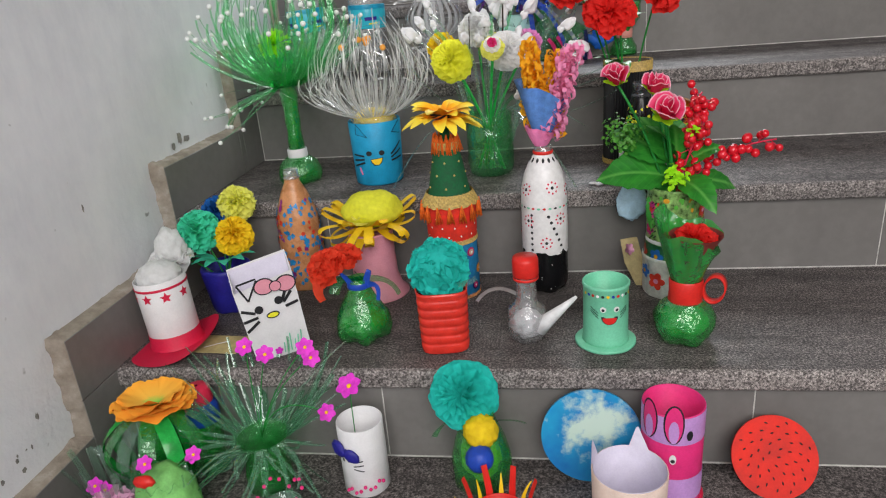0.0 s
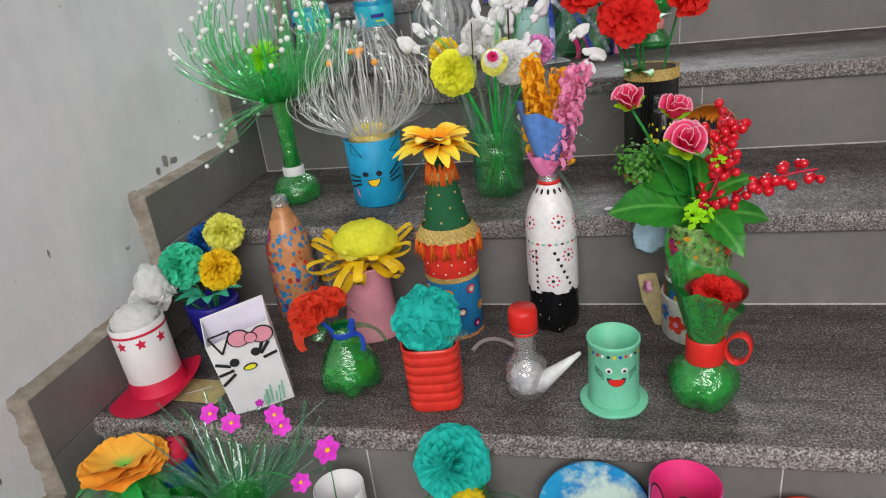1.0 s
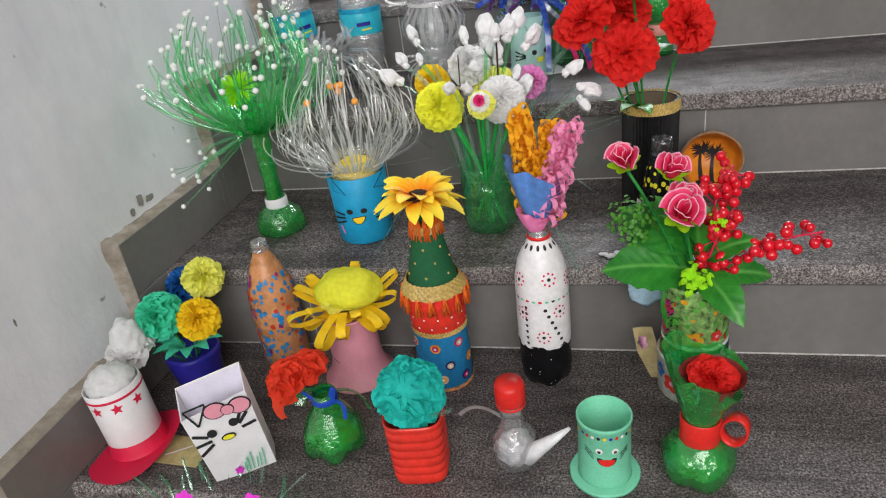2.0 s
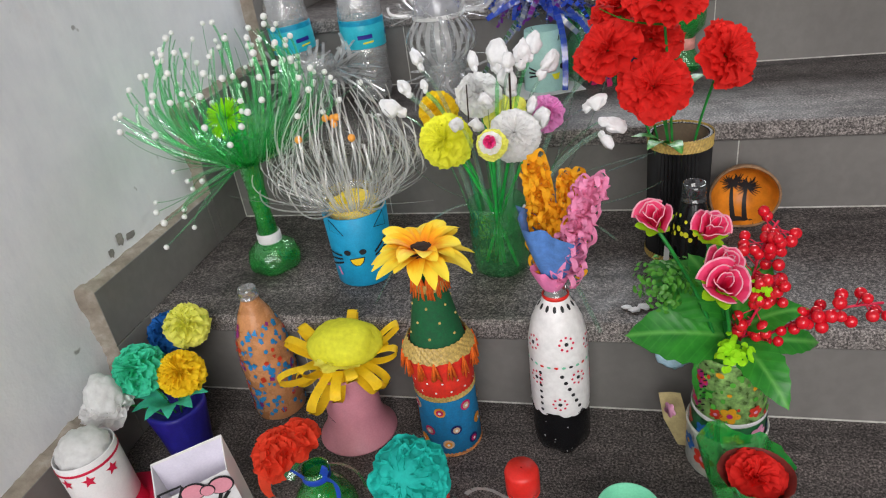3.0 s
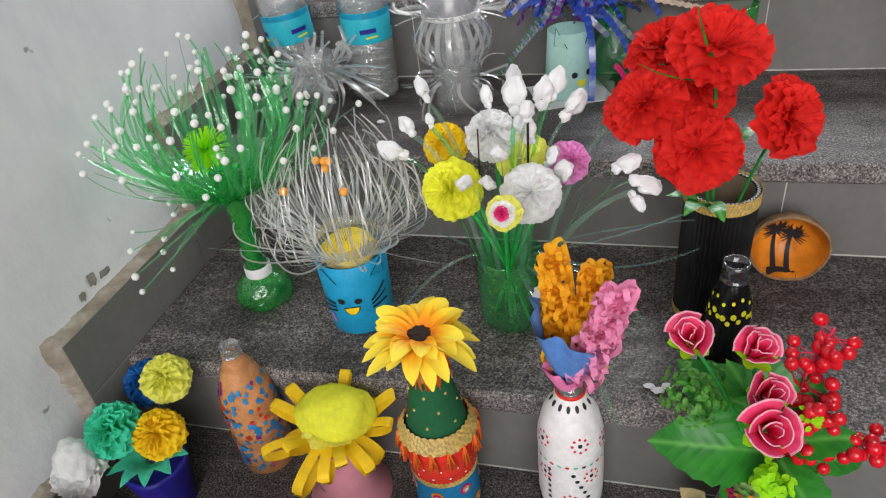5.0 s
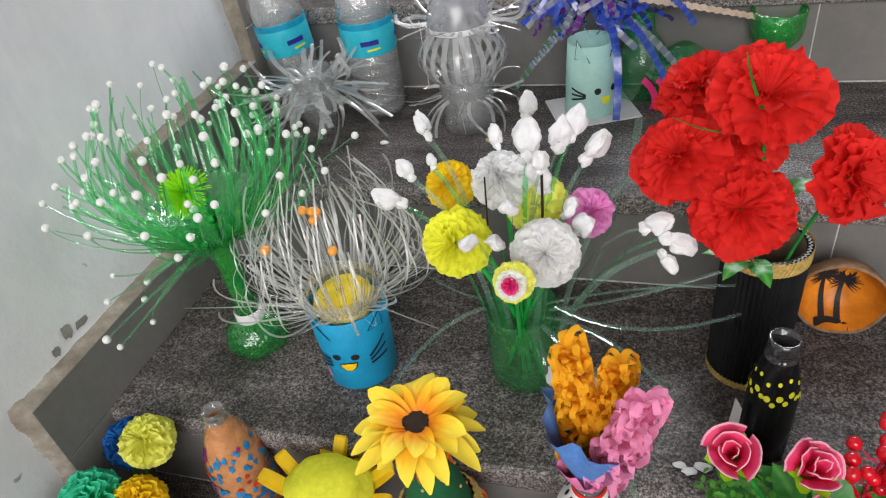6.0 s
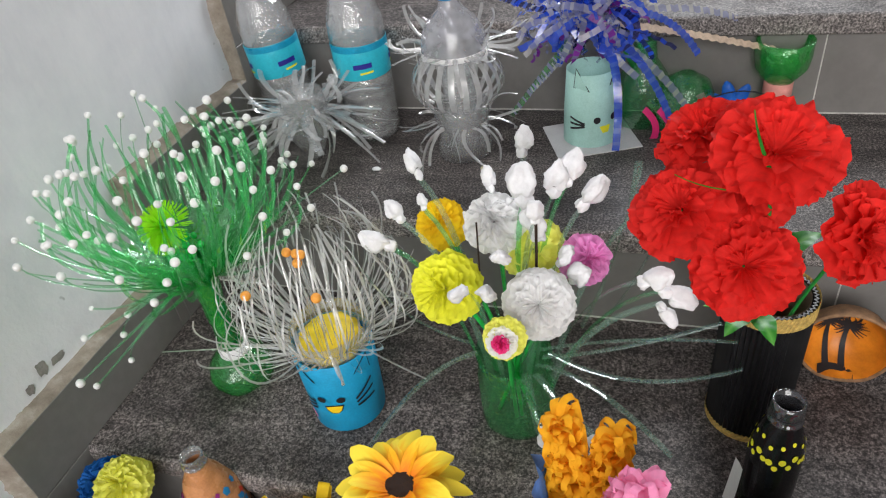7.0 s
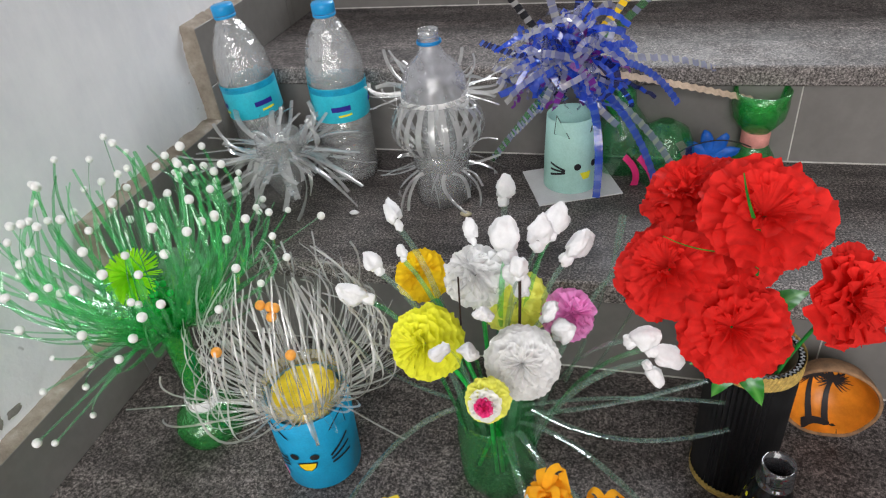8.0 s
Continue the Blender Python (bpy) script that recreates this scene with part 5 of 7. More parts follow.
# mint can with a smile
o = thing("mint_can", 0.710, 0.066, Z1, "mint green can with a smiling face on a mint disc", "craft can")
part("disc", lathe([(0.040, 0), (0.0425, 0.001), (0.0425, 0.004), (0.041, 0.005), (0.001, 0.005)], 40, 0.02), C_MINT, o)
part("can", lathe([(0.0312, 0.005), (0.0325, 0.006), (0.0312, 0.010), (0.031, 0.05), (0.031, 0.088), (0.0325, 0.090), (0.0325, 0.0935), (0.0312, 0.095), (0.0300, 0.0935), (0.0297, 0.02), (0.001, 0.019)], 44), C_MINT, o)
G = lambda z: 0.0311
for i in range(11):
    part("dot", wrap(disc2(0.0022, 10), G, -62 + i * 12.5, 0.083, 0.001), (C_YELLOW, C_BLUE, C_RED, C_BEAD, C_INK)[i % 5], o)
for dg in (-11, 22):
    eye = part("eye", wrap(disc2(0.0042, 14), G, dg, 0.064, 0.001), C_BEAD, o)
    part("pupil", wrap(disc2(0.0022, 10), G, dg, 0.0635, 0.0018), C_INK, eye)
arc = [(0.0105 * math.cos(a), 0.0105 * math.sin(a)) for a in [math.pi + i * math.pi / 12 for i in range(13)]]
part("mouth", wrap([(u * 1.12, v * 1.12 + 0.001) for u, v in arc], G, 5, 0.052, 0.001), C_INK, o)
part("mouth_red", wrap([(u * 0.92, v * 0.88) for u, v in arc], G, 5, 0.0515, 0.0018), C_RED, o)
for s in (-1, 1):
    for i in range(3):
        part("whisker", strip_wrap(s * 0.012, 0.0 - i * 0.004, s * 0.024, 0.008 - i * 0.003, 0.0011, G, 5 + s * 6, 0.058), C_INK, o)

T_CURLO = tissue("orange paper curl", (1.0, 0.47, 0.02, 1), 0.32)
T_CURLP = tissue("pink paper curl", (0.95, 0.34, 0.56, 1), 0.32)

# painted white and black bottle with paper hyacinths
o = thing("painted_bottle", 0.628, 0.250, Z1, "cola-shaped bottle painted white over black with dotted flowers", "painted bottle")
BL = [(0.024, 0.0005), (0.032, 0.004), (0.0365, 0.016), (0.0372, 0.035), (0.0365, 0.060), (0.0368, 0.074)]
BW = [(0.0369, 0.074), (0.0372, 0.077), (0.0373, 0.115), (0.0366, 0.150), (0.0369, 0.158), (0.036, 0.176), (0.031, 0.200), (0.0225, 0.220), (0.0158, 0.230), (0.0138, 0.234)]
part("black_base", lathe(BL, 44, 0.0, lobes=5, lobe=0.22, lobe_z=0.02), C_BLACK, o, "glossy black painted foot")
part("white_body", lathe(BW, 44, 0.006, cap=False), C_PAINTW, o)
part("neck", lathe([(0.0138, 0.233), (0.0138, 0.246), (0.0125, 0.246)], 28, cap=False), F_CLEAR, o)
part("red_ring", lathe([(0.0150, 0.232), (0.0162, 0.2335), (0.0162, 0.236), (0.0150, 0.2375)], 32, cap=False), C_RED, o, "red cap ring")
PB = profile_at(BL + BW[1:])
pd = random.Random(9)
for i in range(22):
    part("paint_edge", wrap(disc2(pd.uniform(0.0025, 0.0055), 10, 1.4, pd.uniform(0.5, 1.1)), PB, i * 16.4 + pd.uniform(-5, 5), 0.0745, 0.0007), C_PAINTW if i % 3 else C_BLACK, o)
for i in range(12):
    part("paint_speck", wrap(disc2(pd.uniform(0.0005, 0.0011), 6), PB, pd.uniform(-90, 90), pd.uniform(0.012, 0.068), 0.0007), C_PAINTW, o)
for i in range(14):
    part("paint_drop", wrap(disc2(0.0030, 10, 0.7, 1.2), PB, i * 25.7, 0.2245, 0.0008), C_INK, o)
for i in range(26):
    part("dot", wrap(disc2(0.0021, 8, 1.3, 0.9), PB, i * 13.85, 0.151, 0.0008), (C_RED, C_MINT, C_INK, C_MINT)[i % 4], o)
for dg, zz in ((22, 0.184), (42, 0.132), (4, 0.094), (-42, 0.13), (-50, 0.18), (75, 0.175), (95, 0.12), (-95, 0.11)):
    part("flower_dot", wrap(disc2(0.0026, 10), PB, dg, zz, 0.0008), C_INK, o)
    for i in range(8):
        a = i * math.tau / 8
        part("petal_dot", wrap([(u + 0.0085 * math.cos(a), v + 0.0085 * math.sin(a)) for u, v in disc2(0.0017, 7)], PB, dg, zz, 0.0008), C_CRIMSON, o)
for i in range(7):
    part("dot", wrap(disc2(0.0027, 9), PB, 10 + i * 6.5, 0.138 - i * 0.0102, 0.0008), C_INK, o)
    part("dot", wrap(disc2(0.0024, 9), PB, -32, 0.140 - i * 0.0098, 0.0008), C_INK, o)


def hyacinth(parent, name, a, b, r, loops, mat, seed, w=0.0088):
    q = random.Random(seed)
    a, b = Vector(a), Vector(b)
    spike = part(name, tube([a, (a + b) / 2, b], 0.003, 6), mat, parent, "curled paper flower spike")
    for i in range(loops):
        t = (i + 0.5) / loops
        ang = i * 2.4 + q.uniform(-0.5, 0.5)
        c = a + (b - a) * t
        rr = r * (1.1 - 0.40 * t) * q.uniform(0.8, 1.15)
        out = Vector((math.cos(ang), math.sin(ang), 0.0))
        side = Vector((-out.y, out.x, 0)) * q.uniform(-0.010, 0.010)
        tip_ = c + out * rr + side + Vector((0, 0, q.uniform(0.0, 0.014)))
        pts = bez(c, c + out * rr * 0.8 + Vector((0, 0, 0.013)), tip_, 6) + bez(tip_, tip_ + out * 0.006 + Vector((0, 0, -0.013)), c + out * rr * 0.45 + side * 1.6 + Vector((0, 0, -0.010)), 6)[1:]
        part("paper_curl", ribbon(pts, w * q.uniform(0.75, 1.2), (Vector((0, 0, 1)) + out * q.uniform(-0.4, 0.4)), 0.9, 0.02), mat, spike)
    return spike


hyacinth(o, "hyacinth", (-0.006, 0.008, 0.265), (-0.018, 0.016, 0.396), 0.0175, 130, T_CURLO, 1, 0.0064)
hyacinth(o, "hyacinth", (0.010, 0.010, 0.265), (0.024, 0.020, 0.378), 0.0175, 115, T_CURLO, 2, 0.0064)
hyacinth(o, "hyacinth", (0.012, -0.008, 0.262), (0.046, -0.026, 0.392), 0.017, 100, T_CURLP, 3, 0.0070)


def paper_cone(seed, r, h, n=30, m=8):
    bm = bmesh.new()
    rows_ = []
    for i in range(m + 1):
        t = i / m
        row = []
        for j in range(n):
            a = j * math.tau / n
            fold = 0.16 * math.sin(5 * a + seed) + 0.10 * math.sin(9 * a + t * 2)
            rr = (0.010 + (r - 0.010) * t ** 0.75) * (1 + fold * t)
            row.append(bm.verts.new((rr * math.cos(a), rr * math.sin(a), h * t * (0.82 + 0.36 * max(0, math.cos(a - 3.5)) ** 3 + 0.12 * math.sin(3 * a)))))
        rows_.append(row)
    for a, b in zip(rows_, rows_[1:]):
        for j in range(n):
            bm.faces.new((a[j], a[(j + 1) % n], b[(j + 1) % n], b[j]))
    return bm


part("paper_wrap", paper_cone(1.0, 0.037, 0.082), C_PAPERBLUE, o, "folded cornflower-blue crepe wrap", at=pose(0.000, -0.004, 0.258))
part("pink_wrap", paper_cone(2.0, 0.022, 0.030), C_PAPERPINK, o, "pink paper tuft at the neck", at=pose(-0.003, -0.005, 0.246))

# rose can
o = thing("rose_can", 0.829, 0.236, Z1, "decoupage flower-print can with artificial roses, berries and leaves", "flower can")
part("can", lathe([(0.040, 0.0), (0.0415, 0.002), (0.0415, 0.172), (0.0424, 0.174), (0.0424, 0.177), (0.0414, 0.178), (0.0406, 0.176), (0.0400, 0.150), (0.001, 0.150)], 40), plain("printed paper, green and yellow", (0.26, 0.46, 0.14, 1), 0.3, 0.8, 110, 0.1), o)
part("collar_cup", lathe([(0.0435, 0.0), (0.0450, 0.003), (0.0460, 0.060), (0.0472, 0.062), (0.0472, 0.066), (0.0456, 0.067), (0.0435, 0.05)], 40, cap=False), plain("printed paper, pale", (0.66, 0.68, 0.62, 1), 0.3, 0.35, 60, 0.1), o, "glazed lower cup with white rim")
part("dark_band", lathe([(0.0424, 0.062), (0.0424, 0.088)], 40, cap=False), plain("dark green print", (0.02, 0.14, 0.05, 1), 0.3, 0.6, 50), o)
part("white_band", lathe([(0.0424, 0.089), (0.0428, 0.090), (0.0428, 0.094), (0.0424, 0.095)], 40, cap=False), C_WHITE, o)
FC = [plain("print blue", (0.02, 0.16, 0.55, 1), 0.35), plain("print orange", (0.78, 0.36, 0.02, 1), 0.35), plain("print magenta", (0.50, 0.02, 0.20, 1), 0.35), plain("print red", (0.60, 0.04, 0.02, 1), 0.35), plain("print pink", (0.75, 0.32, 0.50, 1), 0.35), plain("print green", (0.10, 0.42, 0.05, 1), 0.35)]
CA = lambda z: 0.0424
CU = lambda z: 0.0450 + 0.0012 * z / 0.06
for i, (dg, zz, rr, k, surf) in enumerate([(-45, 0.070, 0.013, 0, CA), (0, 0.068, 0.013, 1, CA), (42, 0.074, 0.013, 4, CA), (85, 0.07, 0.013, 0, CA), (-88, 0.072, 0.013, 3, CA),
                                           (-62, 0.145, 0.014, 2, CA), (-66, 0.112, 0.010, 2, CA), (55, 0.143, 0.011, 3, CA), (-8, 0.108, 0.012, 1, CA), (-28, 0.106, 0.008, 3, CA), (30, 0.112, 0.009, 3, CA), (85, 0.12, 0.012, 2, CA),
                                           (-40, 0.030, 0.015, 3, CU), (-70, 0.042, 0.012, 0, CU), (0, 0.028, 0.013, 5, CU), (35, 0.034, 0.014, 0, CU), (70, 0.03, 0.013, 3, CU)]):
    fl = part("printed_flower", wrap(flower2(rr), surf, dg, zz, 0.0012), FC[k], o)
    part("flower_eye", wrap(disc2(rr * 0.28, 12), surf, dg, zz, 0.0018), FC[(k + 1) % 5], fl)
for i in range(60):
    part("print_fleck", wrap(disc2(rng.uniform(0.002, 0.0045), 7, rng.uniform(0.6, 1.4), 1), CA, rng.uniform(-60, 75), rng.uniform(0.098, 0.168), 0.0009), FC[rng.choice((5, 5, 5, 1, 3))], o)
for dg in (-58, -50):
    for i in range(7):
        part("ink_stroke", strip_wrap(-0.002, 0, 0.003, 0.004, 0.0018, CA, dg, 0.10 + i * 0.009, 0.0014, 3), C_INK, o)
part("folded_flap", ribbon([Vector((-0.036, 0.012, 0.003)), Vector((-0.058, 0.018, 0.045)), Vector((-0.066, 0.022, 0.082))], 0.034, (0.2, 1, 0.1), 0.8, 0.06), C_CORK, o, "kraft paper flap with printed flowers")
part("flap_flower", flat(flower2(0.010), 0, 0.0006), FC[4], o, at=toward((-0.066, 0.004, 0.070), (-0.75, -0.6, 0.2)))
part("blue_tag", crumple(0.026, 0.16, 3, 5, (0.9, 0.10, 1.2), 4), plain("pale blue foam sheet", (0.38, 0.55, 0.68, 1), 0.7), o, "pale blue paper tag", at=pose(-0.060, 0.040, 0.138))


def rose(parent, loc, axis, r, seed):
    q = random.Random(seed)
    top = None
    for i in range(7, -1, -1):
        t = i / 7
        rr, hh = r * (0.14 + 0.50 * t), r * (1.35 - 0.25 * t)
        a0, span = i * 2.1 + q.uniform(-0.3, 0.3), 2.7 - 0.9 * t
        nn, mm = 12, 7
        g = []
        for ii in range(mm + 1):
            u = ii / mm
            row = []
            for jj in range(nn + 1):
                v = 2 * jj / nn - 1
                b = a0 + span * v / 2
                edge = 1 - 0.30 * abs(v) ** 2.2 + 0.17 * noise.noise((v * 2.4, i, seed))
                flare = rr * (0.35 + 0.65 * u ** 0.6) * (1 - 0.12 * (1 - abs(v))) + r * (0.06 + 0.34 * t) * max(0, u - 0.6) ** 1.3 * 2.6
                row.append(Vector((flare * math.cos(b), flare * math.sin(b), hh * u * edge - r * 0.30 * t * max(0, u - 0.7) ** 1.5 * 3.0)))
            g.append(row)
        bm = bmesh.new()
        rim = bm.verts.layers.float.new("rim")
        vs = [[bm.verts.new(p) for p in row] for row in g]
        for ii in range(mm + 1):
            for vert in vs[ii]:
                vert[rim] = ii / mm
        for ii in range(mm):
            for jj in range(nn):
                bm.faces.new((vs[ii][jj], vs[ii][jj + 1], vs[ii + 1][jj + 1], vs[ii + 1][jj]))
        if top is None:
            top = ob = part("rose", bm, C_ROSE, parent, "pink artificial rose with pale petal rims", at=toward(loc, axis))
        else:
            part("rose_petal", bm, C_ROSE, top)
        part("petal_rim", tube(g[-1], r * 0.024, 5), C_ROSEEDGE, top)
    for i in range(6):
        part("sepal", petal(r * 0.8, r * 0.55, 0.75, 0.2, 0.1), C_LIME, top, at=pose(0, 0, -0.06 * r, 0, 0, i * 60) @ pose(0, r * 0.05, 0))
    return top


for i, (x, y, z, ax, r) in enumerate(((0.738, 0.232, 0.330, (-0.15, -0.45, 0.9), 0.024), (0.790, 0.240, 0.312, (0.25, -0.35, 0.9), 0.024), (0.800, 0.214, 0.288, (0.25, -0.5, 0.8), 0.023), (0.798, 0.178, 0.288, (0.05, -0.7, 0.75), 0.028))):
    loc = Vector((x - 0.829, y - 0.242, z + 0.006))
    rose(o, loc, ax, r, i)
    wire(o, (loc.x * 0.1, loc.y * 0.1, 0.14), (loc.x * 0.3, loc.y * 0.3, 0.23), loc, r=0.0022)
LEAVES = [(94, 2, 0.116, 0.044, 0.190, -40), (62, 22, 0.112, 0.038, 0.212, -45), (122, -58, 0.085, 0.024, 0.190, -20), (208, -20, 0.092, 0.028, 0.192, 18), (-72, -14, 0.105, 0.020, 0.186, 50),
          (160, 62, 0.090, 0.016, 0.200, 0), (60, 52, 0.090, 0.030, 0.205, -40), (30, 60, 0.10, 0.030, 0.205, -20), (110, 58, 0.085, 0.028, 0.200, -20), (-40, 50, 0.08, 0.026, 0.200, 20), (-100, 30, 0.07, 0.024, 0.20, 30)]
for dg, tilt, L, wd, up, roll_ in LEAVES:
    part("leaf", leaf(L, wd, 0.35, 0.22, 0.05), C_LEAF, o, "serrated green artificial leaf", at=Matrix.Translation((0, 0, up)) @ pose(0, 0, 0, 0, 0, dg) @ pose(0, 0, 0, tilt, 0, 0) @ pose(0, 0.010, 0, 0, roll_, 0))


def sprig(parent, loc, r, n, seed, mat=C_LIME, s=0.006):
    q = random.Random(seed)
    bm = bmesh.new()
    for i in range(n):
        p = Vector((q.gauss(0, 1), q.gauss(0, 1), q.gauss(0, 1))).normalized() * r * q.uniform(0.4, 1)
        merge(bm, petal(s, s * 0.8, 0.1, 0.7, 0.1, 3), toward(p, p + Vector((0, -0.01, 0.02)), q.uniform(0, 360)))
    return tagged(part("sprig", bm, mat, parent, "small light green sprig", at=Matrix.Translation(loc)), kind="stuff")


sprig(o, (-0.010, -0.046, 0.205), 0.020, 60, 3, C_LIME, 0.0085)
sprig(o, (-0.080, 0.0, 0.262), 0.034, 210, 5, plain("sprig green", (0.06, 0.24, 0.02, 1), 0.5), 0.0062)
sprig(o, (0.018, -0.02, 0.265), 0.012, 14, 6)


def berries(parent, a, b, c, n, seed, spread=0.020):
    q = random.Random(seed)
    pts = bez(a, b, c, 20)
    br = part("berry_branch", tube(pts, 0.0014, 6), C_CRIMSON, parent, "branch of glossy red berries")
    first = None
    for i in range(n):
        p = pts[int(4 + 16 * (i + q.random()) / (n + 1))]
        off = Vector((q.uniform(-1, 1), q.uniform(-1, 1), q.uniform(-0.8, 1))).normalized() * spread * q.uniform(0.45, 1)
        part("berry_stalk", tube([p, p + off * 0.6, p + off], 0.0008, 4), C_CRIMSON, br)
        at = Matrix.Translation(p + off * 1.1) @ Matrix.Diagonal((1, 1, 1.05, 1)) @ Matrix.Scale(q.uniform(0.85, 1.1), 4)
        if first is None:
            first = part("berry", ball(0.0065, 14, 10), C_BERRY, br, at=at)
        else:
            again(first, at)
    return br


berries(o, (0.005, 0.0, 0.16), (0.050, -0.014, 0.238), (0.138, -0.006, 0.242), 30, 4, 0.016)
berries(o, (0.005, 0.0, 0.16), (0.012, 0.03, 0.28), (0.044, 0.060, 0.305), 46, 5, 0.026)
berries(o, (0.0, 0.0, 0.16), (0.016, -0.01, 0.24), (0.036, 0.0, 0.272), 38, 6, 0.024)

# green bottle vase with red collar and rose
o = thing("goblet_vase", 0.817, 0.070, Z1, "green bottle pinched by a red collar with a red paper rose", "craft vase")
part("bulb", lathe([(0.026, 0.001), (0.036, 0.006), (0.0425, 0.022), (0.042, 0.038), (0.033, 0.054), (0.021, 0.064)], 40, 0.05, 4, lobes=5, lobe=0.3, lobe_z=0.03), F_DEEP, o)
part("inner_bulb", crumple(0.031, 0.12, 3, 4, (1.05, 1.05, 0.75), 4), plain("crushed green film", (0.03, 0.36, 0.09, 1), 0.22, 0.4, 50, 0.5), o, at=pose(0, 0, 0.030))
part("collar", lathe([(0.0215, 0.060), (0.0228, 0.062), (0.0220, 0.075), (0.0228, 0.092), (0.0215, 0.094)], 32, 0.02, cap=False), C_RED, o, "red card collar")


def band_loop(rx_, rz_, w_, t_, n_=28):
    """Closed loop of card band, its width along y."""
    bm = bmesh.new()
    rows_ = []
    for i in range(n_):
        a = i * math.tau / n_
        c, s_ = math.cos(a), math.sin(a)
        rows_.append([bm.verts.new(((rx_ + dr) * c, y_, (rz_ + dr) * s_)) for dr, y_ in ((0, -w_ / 2), (t_, -w_ / 2), (t_, w_ / 2), (0, w_ / 2))])
    for i in range(n_):
        p, q_ = rows_[i], rows_[(i + 1) % n_]
        for j in range(4):
            bm.faces.new((p[j], p[(j + 1) % 4], q_[(j + 1) % 4], q_[j]))
    bmesh.ops.recalc_face_normals(bm, faces=bm.faces[:])
    return bm


part("collar_loop", band_loop(0.0125, 0.0185, 0.015, 0.0022), C_RED, o, "red card loop", at=pose(0.0365, -0.006, 0.080, 0, 12, -22))


def funnel(n=44):
    bm = bmesh.new()
    rows_ = []
    for i in range(9):
        t = i / 8
        row = []
        for j in range(n):
            a = j * math.tau / n
            rr = (0.020 + 0.021 * t) * (1 + 0.09 * math.sin(7 * a) * t + 0.06 * math.sin(13 * a) * t)
            zz = 0.092 + 0.074 * t + t * t * (0.018 * math.cos(a - 2.6) + 0.010 * math.sin(3 * a))
            row.append(bm.verts.new((rr * math.cos(a), rr * math.sin(a), zz)))
        rows_.append(row)
    for a, b in zip(rows_, rows_[1:]):
        for j in range(n):
            bm.faces.new((a[j], a[(j + 1) % n], b[(j + 1) % n], b[j]))
    return bm


part("funnel", funnel(), film("pleated green film", (0.40, 0.88, 0.46, 1), (0.03, 0.50, 0.08, 1), 0.66, 0.08, 1.8, 0.8), o, "pleated green plastic mouth")
part("inner_petal", lathe([(0.012, 0.115), (0.026, 0.148), (0.034, 0.160)], 30, 0.06, 3, cap=False), plain("brown-red sheet", (0.20, 0.03, 0.025, 1), 0.5, 0.3), o, at=pose(0.008, -0.008, 0))
bloom("red_rose", o, T_CARN, 0.028, 6, 31, 80, 15, 0.35, 5, 0.05, 0.65, label="red paper rose", at=toward((0.008, -0.004, 0.150), (0.1, -0.25, 1)))

# ================= third row =================
# green bead fountain
o = thing("bead_fountain", 0.150, 0.452, Z2, "green bottle fountain of plastic strips tipped with white beads", "craft fountain")
part("dome", lathe([(0.036, 0.0), (0.042, 0.006), (0.043, 0.020), (0.038, 0.036), (0.025, 0.047), (0.018, 0.050)], 36, 0.03, lobes=5, lobe=0.10, lobe_z=0.03), F_DEEP, o, "green bottle-bottom dome")
part("collar", lathe([(0.0185, 0.048), (0.0195, 0.050), (0.0195, 0.064), (0.0185, 0.066)], 28, cap=False), C_WHITE, o, "white cap collar")
part("stem", lathe([(0.014, 0.064), (0.0155, 0.075), (0.0135, 0.10), (0.0155, 0.12), (0.0140, 0.14), (0.0165, 0.165), (0.0145, 0.185), (0.020, 0.205), (0.018, 0.215)], 28, 0.12, cap=False), F_DEEP, o, "twisted green plastic stem")
part("stem_core", lathe([(0.011, 0.064), (0.012, 0.12), (0.012, 0.21)], 16, 0.2), plain("green wrapped core", (0.01, 0.26, 0.05, 1), 0.3, 0.4, 60), o)
pom = bmesh.new()
q = random.Random(5)
for i in range(260):
    dd = Vector((q.gauss(0, 1), q.gauss(0, 1), abs(q.gauss(0, 1)) * 1.1 - 0.25)).normalized()
    merge(pom, ribbon([dd * 0.004, dd * 0.020, dd * 0.032 + Vector((0, 0, -0.003))], 0.0022, (0.3, 0.5, 0.8), 0.5, 0.0))
tuft = part("lime_tuft", pom, C_LIME, o, "bright lime fringe tuft", at=toward((-0.006, -0.015, 0.262), (-0.1, -0.6, 0.7)))
tuft["kind"] = "stuff"
C_BEADGREEN = plain("glossy green bead", (0.02, 0.52, 0.09, 1), 0.15, 0.3, 60, 0.0, 0.6)
for i in range(34):
    part("green_bead", ball(0.0042, 8, 6), C_BEADGREEN, o, at=pose(q.gauss(0, 0.011), q.gauss(-0.006, 0.010), q.uniform(0.185, 0.245)))
part("film_cone", ruffle(0.092, 58, 0.10, 9, 4.0, fringe=0.25, inner=0.2), F_GREEN, o, "uncut green film round the tuft", at=pose(0, 0, 0.180))


def fountain_tip(i, a, r):
    if i % 4 == 0 and math.cos(a) < -0.3:
        return r.uniform(0.09, 0.15), r.uniform(-0.075, 0.0), r.uniform(0.06, 0.10)
    hi = r.random()
    return 0.045 + 0.10 * (1 - hi) + r.uniform(-0.01, 0.02), 0.075 + 0.125 * hi, 0.085 + 0.055 * r.random()


